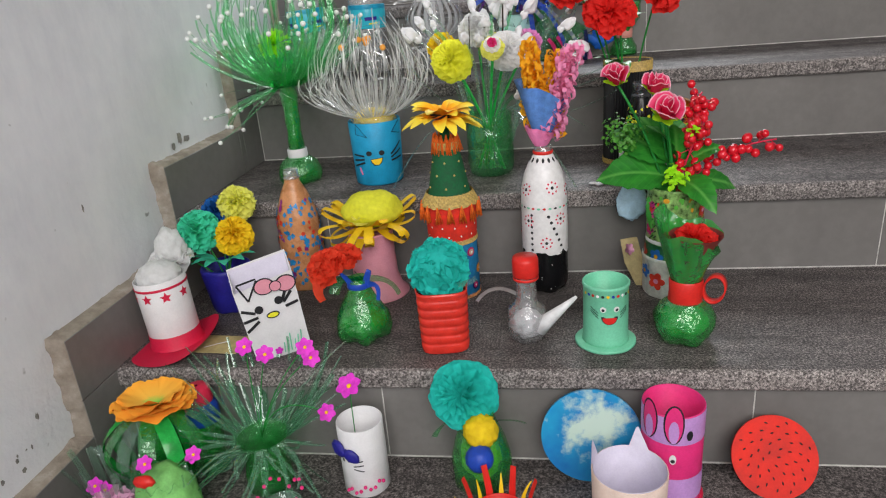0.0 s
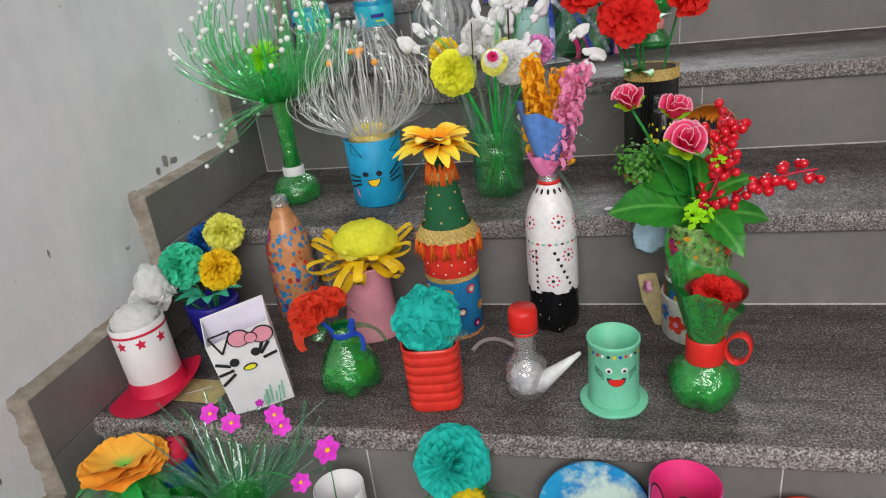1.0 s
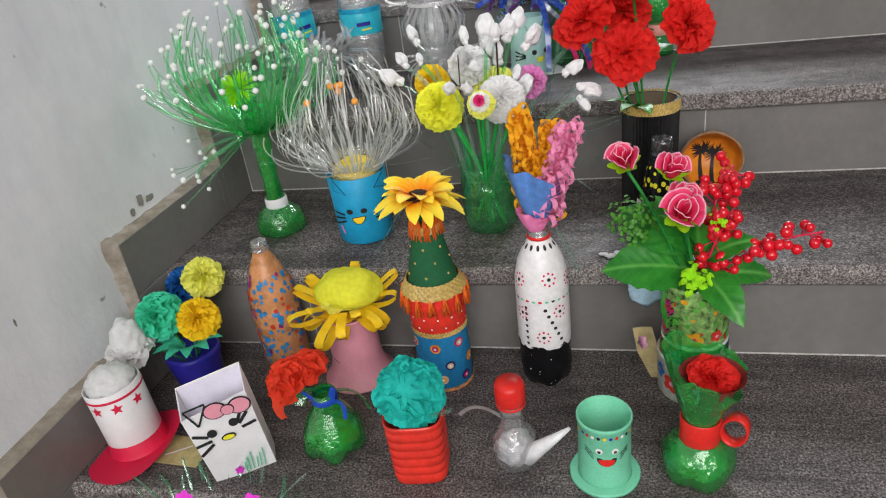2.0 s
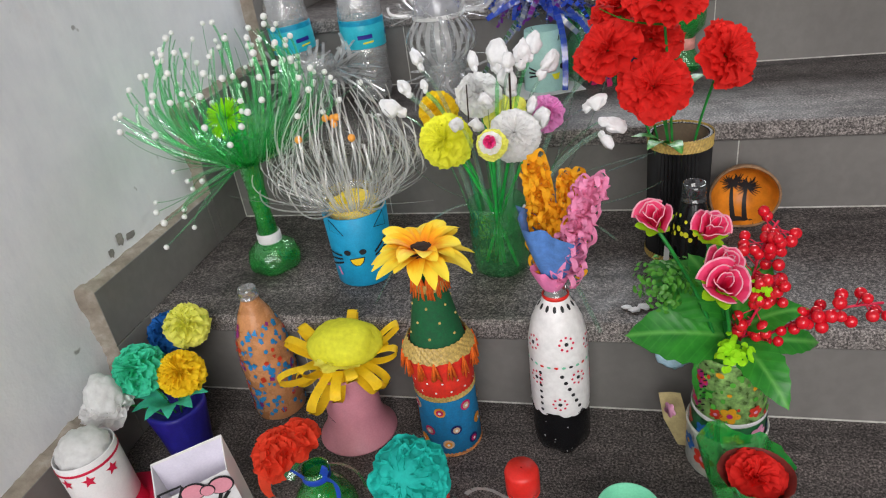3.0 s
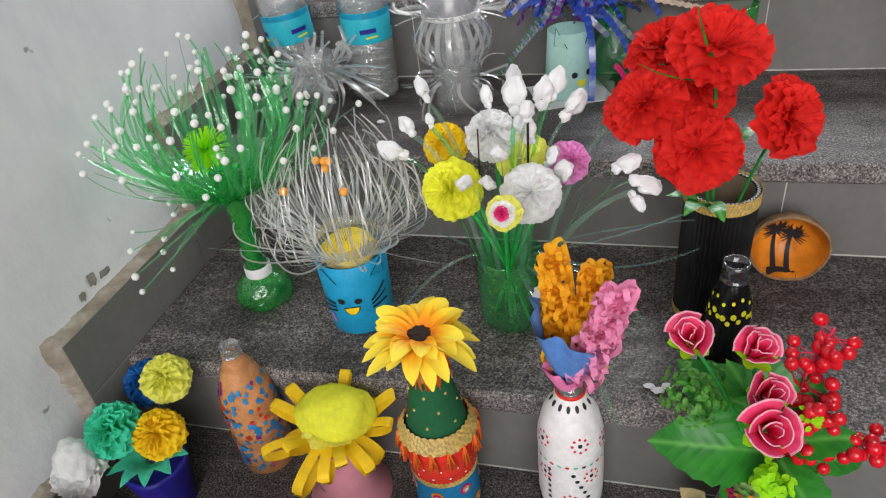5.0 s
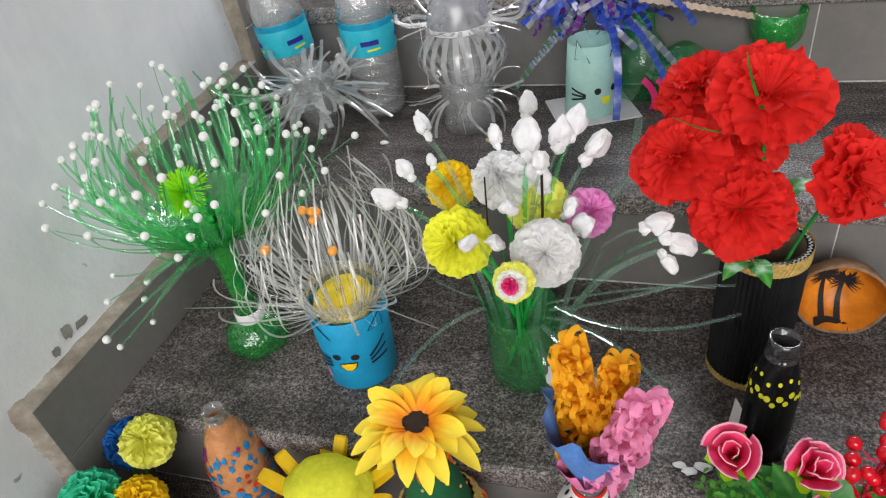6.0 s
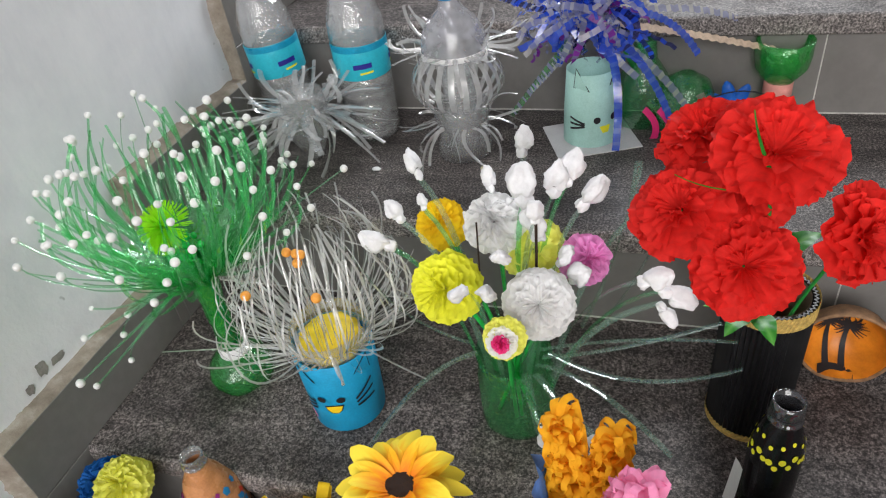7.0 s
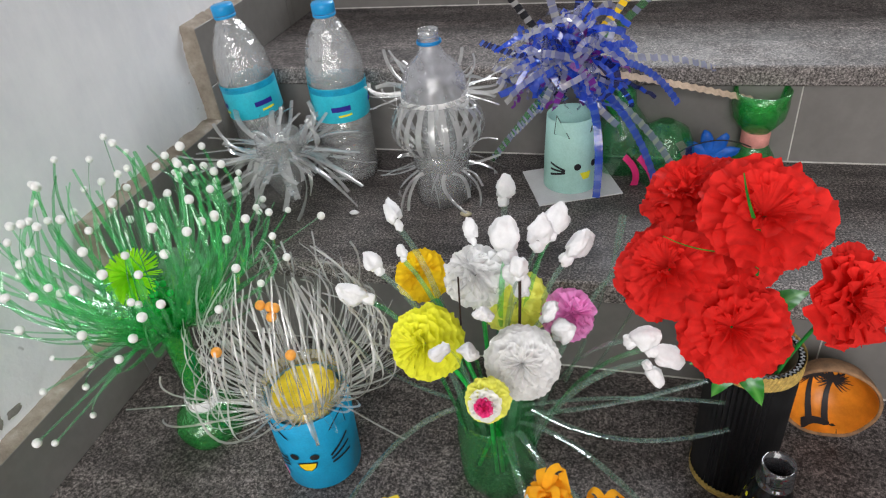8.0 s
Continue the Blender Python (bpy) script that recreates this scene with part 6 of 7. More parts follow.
tips = strip_fan(o, "strip", F_STRIP, 150, 0.018, 0.185, fountain_tip, 0.0078, 33, x_min=-0.158, end=0.45, steps=10)
bead0 = None
for i, e in enumerate(tips):
    if i % 4 == 3:
        continue
    if bead0 is None:
        bead0 = part("white_bead", ball(0.0044, 12, 8), C_BEAD, o, at=Matrix.Translation(e))
    else:
        again(bead0, Matrix.Translation(e) @ Matrix.Scale(0.85 + 0.3 * ((i * 37) % 10) / 10, 4))

# blue cat can with clear strips
o = thing("cat_can", 0.316, 0.432, Z2, "sky blue card can with a cat face and clear strip fountain", "craft can", rz=6)
CAT = lambda z: 0.045 + 0.004 * min(1, z / 0.118)
part("can", vessel(0.045, 0.049, 0.118, 0.0018), C_CYAN, o)
part("yellow_paper", crumple(0.0385, 0.13, 3.5, 3, (1, 1, 0.55), 4), plain("crumpled yellow paper", (0.84, 0.60, 0.03, 1), 0.6, 0.2, 60), o, at=pose(0, 0, 0.117))
for dg in (-11, 17):
    part("eye", wrap(disc2(0.0055, 14, 1, 0.85), CAT, dg, 0.063, 0.0016), C_INK, o)
part("beak", wrap([(-0.012, 0.004), (0.012, 0.006), (0.009, -0.003), (0.003, -0.008), (-0.005, -0.008), (-0.010, -0.003)], CAT, 5, 0.048, 0.0016), C_INK, o)
part("beak_fill", wrap([(-0.0105, 0.0032), (0.0105, 0.005), (0.0078, -0.002), (0.003, -0.0066), (-0.004, -0.0066), (-0.0085, -0.002)], CAT, 5, 0.048, 0.0022), C_YELLOW, o, "yellow-orange beak")
for s, dd, wd in ((-1, -24, -20), (1, 58, 36)):
    part("ear_outline", wrap([(-0.013, 0.0), (0.012, -0.006), (0.010 * s, 0.020)], CAT, dd, 0.098, 0.0016), C_INK, o)
    part("ear", wrap([(-0.0112, 0.001), (0.0102, -0.0045), (0.009 * s, 0.0178)], CAT, dd, 0.098, 0.0022), C_CYAN, o)
    for i in range(3):
        part("whisker", strip_wrap(s * 0.002, 0.006 * (1 - i), s * 0.028, 0.026 - 0.014 * i if s > 0 else 0.008 - 0.011 * i, 0.0032, CAT, wd, 0.052, 0.0020), C_INK, o)
part("paper_scrap", wrap(bar2(0, 0, 0.004, -0.014, 0.004), CAT, -38, 0.036, 0.002), C_PAPERPINK, o)


def clear_tip(i, a, r):
    if i % 7 == 0 and math.sin(a) > -0.5:
        return r.uniform(0.06, 0.11), r.uniform(0.035, 0.08), r.uniform(0.05, 0.08)
    hi = r.random()
    return 0.0 + 0.070 * (1 - hi) + r.uniform(-0.015, 0.015), 0.066 + 0.112 * hi, 0.040 + 0.066 * (1 - hi * 0.5)


part("clear_bottle", lathe([(0.0425, 0.100), (0.0435, 0.135), (0.045, 0.142)], 36, 0.03, cap=False), F_CLEAR, o)
tips = strip_fan(o, "clear_strip", F_HAIR, 180, 0.044, 0.128, clear_tip, 0.0026, 44, x_min=-0.28, end=0.8, steps=10)
for loc in ((0.003, -0.022, 0.262), (0.010, -0.026, 0.264), (0.006, -0.030, 0.256), (-0.008, -0.020, 0.262), (-0.030, -0.080, 0.255), (0.040, -0.075, 0.250)):
    part("orange_bead", ball(0.0052, 12, 8), C_OBEAD, o, at=Matrix.Translation(loc))
    part("bead_wire", tube(bez((loc[0] * 0.3, loc[1] * 0.3, 0.128), (loc[0] * 0.7, loc[1] * 0.7, 0.2), loc, 6), 0.0006, 5), F_CLEARSTRIP, o)

# green jar bouquet
C_BRIGHTSTEM = plain("bright green wrapped stem", (0.02, 0.42, 0.07, 1), 0.35, 0.3, 90, 0.3)
o = thing("bouquet_jar", 0.530, 0.452, Z2, "clear green bottle jar holding net flowers and foam buds", "flower jar")
part("jar", lathe([(0.035, 0.0), (0.041, 0.005), (0.0435, 0.020), (0.0435, 0.050), (0.042, 0.054), (0.0435, 0.060), (0.0435, 0.080), (0.041, 0.098), (0.043, 0.112), (0.0425, 0.113)], 40, 0.03, lobes=5, lobe=0.08, lobe_z=0.02), F_GREEN, o)
BOU = [("lemon_flower", (-0.060, -0.020, 0.214), (-0.35, -0.75, 0.5), 0.040, 9, T_CHART, "chartreuse net flower", 0.13, 61),
       ("white_flower", (0.040, -0.046, 0.228), (0.15, -0.75, 0.65), 0.036, 14, T_WHITE, "full white tissue flower", 0.15, 62),
       ("amber_flower", (-0.088, 0.066, 0.232), (-0.3, -0.5, 0.8), 0.031, 6, T_YELLOW, "amber net flower", 0.16, 63),
       ("mauve_flower", (0.076, 0.022, 0.232), (0.55, -0.5, 0.6), 0.028, 6, T_MAUVE, "mauve tissue flower", 0.25, 64),
       ("fluffy_flower", (-0.018, 0.034, 0.262), (-0.1, -0.5, 0.9), 0.034, 8, T_WHITE, "loose white net flower", 0.40, 65)]
for nm, loc, ax, r, lay, mat, lab, amp, sd in BOU:
    bloom(nm, o, mat, r, lay, sd, 86, -38, amp, 11, 0.10, 0.82, label=lab, at=toward(loc, ax))
    wire(o, (loc[0] * -0.3, loc[1] * -0.3 + 0.004, 0.010), (loc[0] * 0.1, loc[1] * 0.1, 0.11), (loc[0] * 0.94, loc[1] * 0.94 + 0.008, loc[2] - 0.008), C_BRIGHTSTEM, r=0.0026)
bloom("yellow_net", o, T_LEMON, 0.036, 4, 71, 60, 0, 0.3, 6, 0.1, at=toward((0.020, 0.040, 0.225), (0.2, -0.5, 0.8)))
fr = bloom("ringed_flower", o, T_LEMON, 0.0200, 7, 66, 84, -25, 0.22, 10, 0.12, 0.85, label="lemon, white and magenta ringed flower", at=toward((0.020, -0.104, 0.238), (0.05, -0.85, 0.5)))
bloom("white_ring", fr, T_WHITE, 0.0145, 5, 67, 80, 10, 0.25, 9, 0.1, at=pose(0, 0, 0.011))
bloom("magenta_centre", fr, C_HOTPINK, 0.0085, 5, 68, 84, 20, 0.35, 8, 0.2, at=pose(0, 0, 0.018))
wire(o, (0.0, -0.01, 0.01), (0.005, -0.04, 0.12), (0.020, -0.095, 0.232), C_BRIGHTSTEM, r=0.0026)


def bud_form(s, seed):
    bm = crumple(s, 0.26, 1.5, seed * 3.7, (0.74, 0.52, 0.95), 4)
    for v in bm.verts:
        k = 1 - 0.2 * v.co.z / s
        v.co.x = v.co.x * k + 0.25 * v.co.z * noise.noise((seed, 1, 1))
        v.co.y = v.co.y * k + 0.10 * s * math.sin(v.co.x / s * 5 + seed)
    return bm


def foam_bud(parent, loc, axis, s, seed):
    """Folded white foam petals tied with thread."""
    ob = part("foam_bud", bud_form(s, seed), C_FOAM, parent, "white foam bud tied with thread", at=toward(loc, axis, seed * 77))
    part("foam_tip", bud_form(s * 0.62, seed + 3), C_FOAM, ob, at=pose(0.1 * s, 0, -s * 1.05))
    part("thread", tube([Vector((0.42 * s * math.cos(t), 0.32 * s * math.sin(t), -0.62 * s)) for t in [math.tau * i / 12 for i in range(13)]], 0.0005, 4), C_INK, ob)
    return ob


BUDS = [((0.396, 0.440, 0.413), (-0.7, -0.3, 0.6), 0.020), ((0.410, 0.470, 0.432), (-0.5, 0.1, 0.8), 0.014), ((0.420, 0.520, 0.460), (-0.4, 0.3, 0.9), 0.017), ((0.432, 0.500, 0.425), (-0.2, 0.2, 0.9), 0.010),
        ((0.515, 0.640, 0.425), (0, 0.3, 0.9), 0.019), ((0.505, 0.505, 0.455), (-0.1, 0.1, 0.9), 0.014), ((0.545, 0.480, 0.468), (0, 0.1, 1), 0.024), ((0.575, 0.500, 0.462), (0.2, 0.1, 1), 0.020), ((0.560, 0.455, 0.440), (0.0, -0.2, 1), 0.022), ((0.590, 0.510, 0.470), (0.3, 0.2, 1), 0.020),
        ((0.612, 0.505, 0.445), (0.5, 0.1, 0.8), 0.022), ((0.590, 0.455, 0.402), (0.3, -0.3, 0.8), 0.016), ((0.604, 0.445, 0.388), (0.4, -0.5, 0.7), 0.020), ((0.535, 0.415, 0.425), (0.0, -0.6, 0.8), 0.015), ((0.500, 0.380, 0.405), (-0.2, -0.8, 0.5), 0.015), ((0.525, 0.390, 0.400), (0.1, -0.7, 0.6), 0.016),
        ((0.676, 0.417, 0.414), (0.8, -0.2, 0.5), 0.017), ((0.690, 0.545, 0.440), (0.6, 0.3, 0.7), 0.017), ((0.700, 0.440, 0.372), (1, 0, -0.3), 0.019), ((0.688, 0.432, 0.352), (0.6, -0.4, -0.7), 0.014), ((0.640, 0.330, 0.262), (0.5, -0.6, -0.6), 0.019), ((0.592, 0.300, 0.318), (0.2, -0.7, 0.2), 0.014), ((0.566, 0.430, 0.470), (0.1, -0.1, 1), 0.014)]
for i, (p, ax, s) in enumerate(BUDS):
    loc = Vector(p) - Vector((0.530, 0.452, Z2))
    foam_bud(o, loc, ax, s * 0.78, i + 1)
    d = loc - Vector((0, 0, 0.10))
    part("bud_strip", ribbon(bez((loc.x * 0.25, loc.y * 0.25, 0.06), (loc.x * 0.45, loc.y * 0.45, 0.10 + d.z * 0.75), loc - Vector(ax).normalized() * s * 1.2, 9), 0.0085, (-d.y, d.x, 0.02) if i % 2 else (0, 0, 1), 0.85, 0.12), F_PALE if i % 3 else F_STRIP, o)
part("skewer", tube([Vector((0.03, -0.005, 0.20)), Vector((0.034, -0.012, 0.27)), Vector((0.036, -0.016, 0.325))], 0.0014, 6), C_DARK, o, "dark wooden skewer")
part("skewer", tube([Vector((-0.03, 0.0, 0.18)), Vector((-0.026, 0.0, 0.285))], 0.0009, 6), C_DARK, o)
DROOP = [((-0.04, -0.01, 0.112), (-0.10, -0.06, 0.13), (-0.165, -0.125, 0.012)), ((0.03, -0.02, 0.115), (0.09, -0.05, 0.15), (0.17, -0.10, 0.10)), ((0.035, -0.01, 0.118), (0.11, -0.01, 0.135), (0.21, 0.02, 0.165)), ((0.03, -0.03, 0.112), (0.075, -0.09, 0.14), (0.15, -0.19, 0.02)), ((0.03, 0.0, 0.118), (0.12, 0.0, 0.155), (0.22, -0.03, 0.190)), ((0.04, 0.0, 0.115), (0.13, -0.03, 0.09), (0.23, -0.02, 0.145)), ((0.02, -0.03, 0.11), (0.04, -0.11, 0.16), (0.07, -0.16, 0.13)), ((-0.045, 0.0, 0.115), (-0.13, -0.03, 0.17), (-0.155, -0.03, 0.265)), ((0.07, 0.04, 0.12), (0.11, 0.08, 0.2), (0.12, 0.10, 0.30)), ((0.09, 0.04, 0.12), (0.14, 0.07, 0.2), (0.165, 0.095, 0.28))]
for i, pts in enumerate(DROOP):
    part("plastic_strip", ribbon(bez(*pts, 12), 0.0095, (0.1, 0.3, 1), 0.9, 0.14), F_PALE, o, "long pale green plastic strip")

# black ribbed vase with carnations
VASE = (0.785, 0.503, Z2)
o = thing("ribbed_vase", *VASE, "black corrugated paper vase with gold braid bands and red carnations", "flower vase")
rib = bmesh.new()
n = 96
rows = [[rib.verts.new(((0.0412 + 0.0016 * math.cos(j * math.pi)) * math.cos(j * math.tau / n) * k, (0.0412 + 0.0016 * math.cos(j * math.pi)) * math.sin(j * math.tau / n) * k, z)) for j in range(n)] for z, k in ((0.0, 1), (0.06, 1), (0.12, 1), (0.186, 1), (0.186, 0.94), (0.06, 0.94))]
for a, b in zip(rows, rows[1:]):
    for j in range(n):
        rib.faces.new((a[j], a[(j + 1) % n], b[(j + 1) % n], b[j]))
rib.faces.new(rows[0][::-1])
rib.faces.new(rows[-1])
part("vase", rib, plain("black corrugated card", (0.013, 0.013, 0.014, 1), 0.42, 0.3, 60, 0.1), o, smooth=False)
braid("gold_band", o, 0.0430, 0.170, 0.018, 60)
braid("gold_foot", o, 0.0430, 0.0, 0.010, 60)
part("lining", lathe([(0.0362, 0.10), (0.0364, 0.1855)], 36, cap=False), plain("brown card inside", (0.16, 0.12, 0.08, 1), 0.8), o)


def silk_petal(r, cup, half, seed):
    """Fan-shaped silk petal along +y with soft radial folds and a frilled rim."""
    bm = bmesh.new()
    nu, nv = 30, 8
    rows_ = []
    for i in range(nv + 1):
        v = 0.10 + 0.90 * i / nv
        row = []
        for j in range(nu + 1):
            u = 2 * j / nu - 1
            g = u * radians(half)
            tooth = 0.05 * noise.noise((u * 7, seed, 1.3)) + 0.012 * math.sin(u * 33 + seed)
            L = r * (1 - 0.10 * u * u + 0.05 * noise.noise((u * 1.5, seed, 4.0))) * (v + tooth * v ** 4)
            e = radians(cup) * (1 - 0.45 * v * v * (1 - cup / 90)) + 0.05 * v * math.sin(u * 4.0 + seed) + 0.05 * v ** 4 * math.sin(u * 10 + 2 * seed) + 0.22 * v ** 3 * noise.noise((u * 2.2, seed, 2.0)) + 0.16 * v ** 5 * noise.noise((u * 5.0, seed, 6.0))
            row.append(bm.verts.new((L * math.cos(e) * math.sin(g), L * math.cos(e) * math.cos(g), L * math.sin(e))))
        rows_.append(row)
    for a, b in zip(rows_, rows_[1:]):
        for j in range(nu):
            bm.faces.new((a[j], a[j + 1], b[j + 1], b[j]))
    return bm


def carnation(parent, loc, axis, r, seed):
    q_ = random.Random(seed)
    top = None
    for n_, k_, cup, half in ((6, 1.0, 0, 42), (6, 0.94, 18, 42), (6, 0.84, 35, 42), (5, 0.74, 50, 46), (6, 0.62, 66, 40)):
        for i in range(n_):
            m = pose(0, 0, 0, 0, 0, 360 * i / n_ + seed * 31 + cup * 3 + q_.uniform(-9, 9))
            bm = silk_petal(r * k_ * q_.uniform(0.92, 1.06), cup + q_.uniform(-6, 6), half, q_.uniform(0, 50))
            if top is None:
                bmesh.ops.transform(bm, matrix=m, verts=bm.verts[:])
                top = part("carnation", bm, T_CARN, parent, "full red silk carnation with frilled rim", at=toward(loc, axis))
            else:
                part("silk_petal", bm, T_CARN, top, at=m)
    part("calyx", lathe([(0.002, -0.022), (0.006, -0.016), (0.007, -0.004), (0.003, 0.002)], 14), C_LEAF, top)
    return top


CARN = [((0.743, 0.428, 0.424), (-0.02, -0.70, 0.65), 0.046, 0), ((0.752, 0.440, 0.526), (0.12, -0.50, 0.82), 0.050, 1), ((0.690, 0.440, 0.470), (-0.45, -0.50, 0.7), 0.046, 2), ((0.825, 0.440, 0.454), (0.60, -0.62, 0.42), 0.044, 3), ((0.704, 0.500, 0.508), (-0.4, -0.1, 0.9), 0.044, 4), ((0.742, 0.480, 0.470), (0.0, -0.4, 0.9), 0.042, 5)]
for p, ax, r, sd in CARN:
    loc = Vector(p) - Vector(VASE)
    carnation(o, loc, ax, r, sd)
    wire(o, (loc.x * 0.2, loc.y * 0.2, 0.10), (loc.x * 0.35, loc.y * 0.35, 0.20), loc, r=0.0018)
for dg, tilt, up, L in ((150, 20, 0.178, 0.06), (200, 10, 0.180, 0.05), (110, 35, 0.172, 0.06), (300, 30, 0.25, 0.045), (30, 30, 0.24, 0.05)):
    part("leaf", leaf(L, 0.014, 0.4, 0.2), C_LEAF, o, at=Matrix.Translation((-0.02 if up < 0.2 else -0.005, -0.03, up)) @ pose(0, 0, 0, 0, 0, dg) @ pose(0, 0, 0, tilt, 0, 0))
for a, b, c in (((-0.02, -0.06, 0.345), (-0.07, -0.09, 0.352), (-0.105, -0.10, 0.378)), ((-0.03, -0.08, 0.36), (-0.05, -0.09, 0.40), (-0.055, -0.085, 0.425))):
    part("grass_blade", ribbon(bez(a, b, c, 8), 0.004, (0, 1, 0.5), 0.2, 0.1), C_LEAF, o)

# small black bottle with yellow dots
o = thing("dotted_bottle", 0.793, 0.383, Z2, "small black bottle painted with rings of yellow dots", "painted bottle")
DP = [(0.020, 0), (0.0235, 0.004), (0.0240, 0.05), (0.0238, 0.088), (0.0212, 0.114), (0.0160, 0.134), (0.0130, 0.140)]
part("bottle", lathe(DP, 36), C_BLACK, o)
part("screw_neck", lathe([(0.0135, 0.139), (0.0155, 0.141), (0.0155, 0.143), (0.0135, 0.144), (0.0137, 0.150), (0.0148, 0.151), (0.0140, 0.153), (0.0148, 0.156), (0.0140, 0.158), (0.0140, 0.164), (0.0120, 0.164), (0.0118, 0.14)], 30, cap=False), film("dark clear plastic", (0.25, 0.25, 0.27, 1), (0.10, 0.10, 0.11, 1), 0.5, 0.06, 1.6), o, "dark clear screw neck")
for row, (zz, cnt) in enumerate(((0.121, 13), (0.104, 13), (0.098, 13))):
    for i in range(cnt):
        part("dot", wrap(disc2((0.0022, 0.0036, 0.0030)[row], 12, 0.9, 1.1), profile_at(DP), i * 360 / cnt + (0, 4, 18)[row], zz + 0.004 * math.sin(i * 1.9), 0.0009), C_LEMON, o)
part("paper_tag", ribbon([Vector((-0.033, -0.006, 0.0)), Vector((-0.031, -0.008, 0.05)), Vector((-0.030, -0.008, 0.075))], 0.018, (1, 0.4, 0), 0.8, 0.03), C_WHITE, o)

# painted half shell leaning on the riser
o = thing("painted_shell", 0.889, 0.580, Z2, "half coconut shell painted orange inside with black palm trees", "painted bowl")
SH = toward((0, 0.0, 0.052), (-0.10, -1.0, 0.06))
SHELL_IN = [(0.001, -0.0325), (0.014, -0.030), (0.026, -0.024), (0.037, -0.013), (0.044, 0.0), (0.0470, 0.0115)]
shell_z = lambda x, y: float(np.interp(math.hypot(x, y), [p[0] for p in SHELL_IN], [p[1] for p in SHELL_IN]))
part("shell", lathe([(0.004, -0.038), (0.018, -0.036), (0.032, -0.028), (0.044, -0.014), (0.0495, 0.0), (0.0505, 0.0115)], 48, 0.03), C_HUSK, o, "rough brown husk", at=SH)
part("painted_inside", lathe(SHELL_IN, 48, 0.03), C_BOWL, o, "orange sunset painting", at=SH)
part("rim", lathe([(0.0468, 0.0110), (0.0480, 0.0135), (0.0500, 0.0132), (0.0508, 0.0110)], 48, 0.03, cap=False), C_HUSK, o, at=SH)


def bowl_stroke(x0, y0, x1, y1, w0, w1, bend=0.0, n_=8):
    """Brush stroke lying on the hollow of the shell."""
    bm = bmesh.new()
    d = Vector((x1 - x0, y1 - y0))
    side = Vector((-d.y, d.x)).normalized()
    rows_ = []
    for i in range(n_ + 1):
        t = i / n_
        c = Vector((x0, y0)) + d * t + side * bend * math.sin(math.pi * t)
        w_ = (w0 + (w1 - w0) * t) / 2
        rows_.append([bm.verts.new((q_.x, q_.y, shell_z(q_.x, q_.y) + 0.0012)) for q_ in (c - side * w_, c + side * w_)])
    for a, b in zip(rows_, rows_[1:]):
        bm.faces.new((a[0], a[1], b[1], b[0]))
    return bm


pr = random.Random(3)
for px, py, foot, sc in ((-0.015, 0.012, -0.013, 1.0), (0.007, 0.006, 0.004, 0.9)):
    palm = part("palm_trunk", bowl_stroke(foot, -0.040, px, py, 0.0075, 0.0035, 0.002), C_INK, o, "black painted palm", at=SH)
    for i in range(24):
        a = -0.9 + i * (math.pi + 1.8) / 23 + pr.uniform(-0.1, 0.1)
        L = 0.019 * sc * pr.uniform(0.75, 1.15)
        part("palm_frond", bowl_stroke(px, py, px + L * math.cos(a), py + L * math.sin(a) - 0.003, 0.0042, 0.0008, 0.003 if math.cos(a) < 0 else -0.003, 5), C_INK, palm)
part("painted_ground", bowl_stroke(-0.022, -0.0405, 0.016, -0.0425, 0.005, 0.003), C_INK, o, at=SH)

# ================= fourth row =================


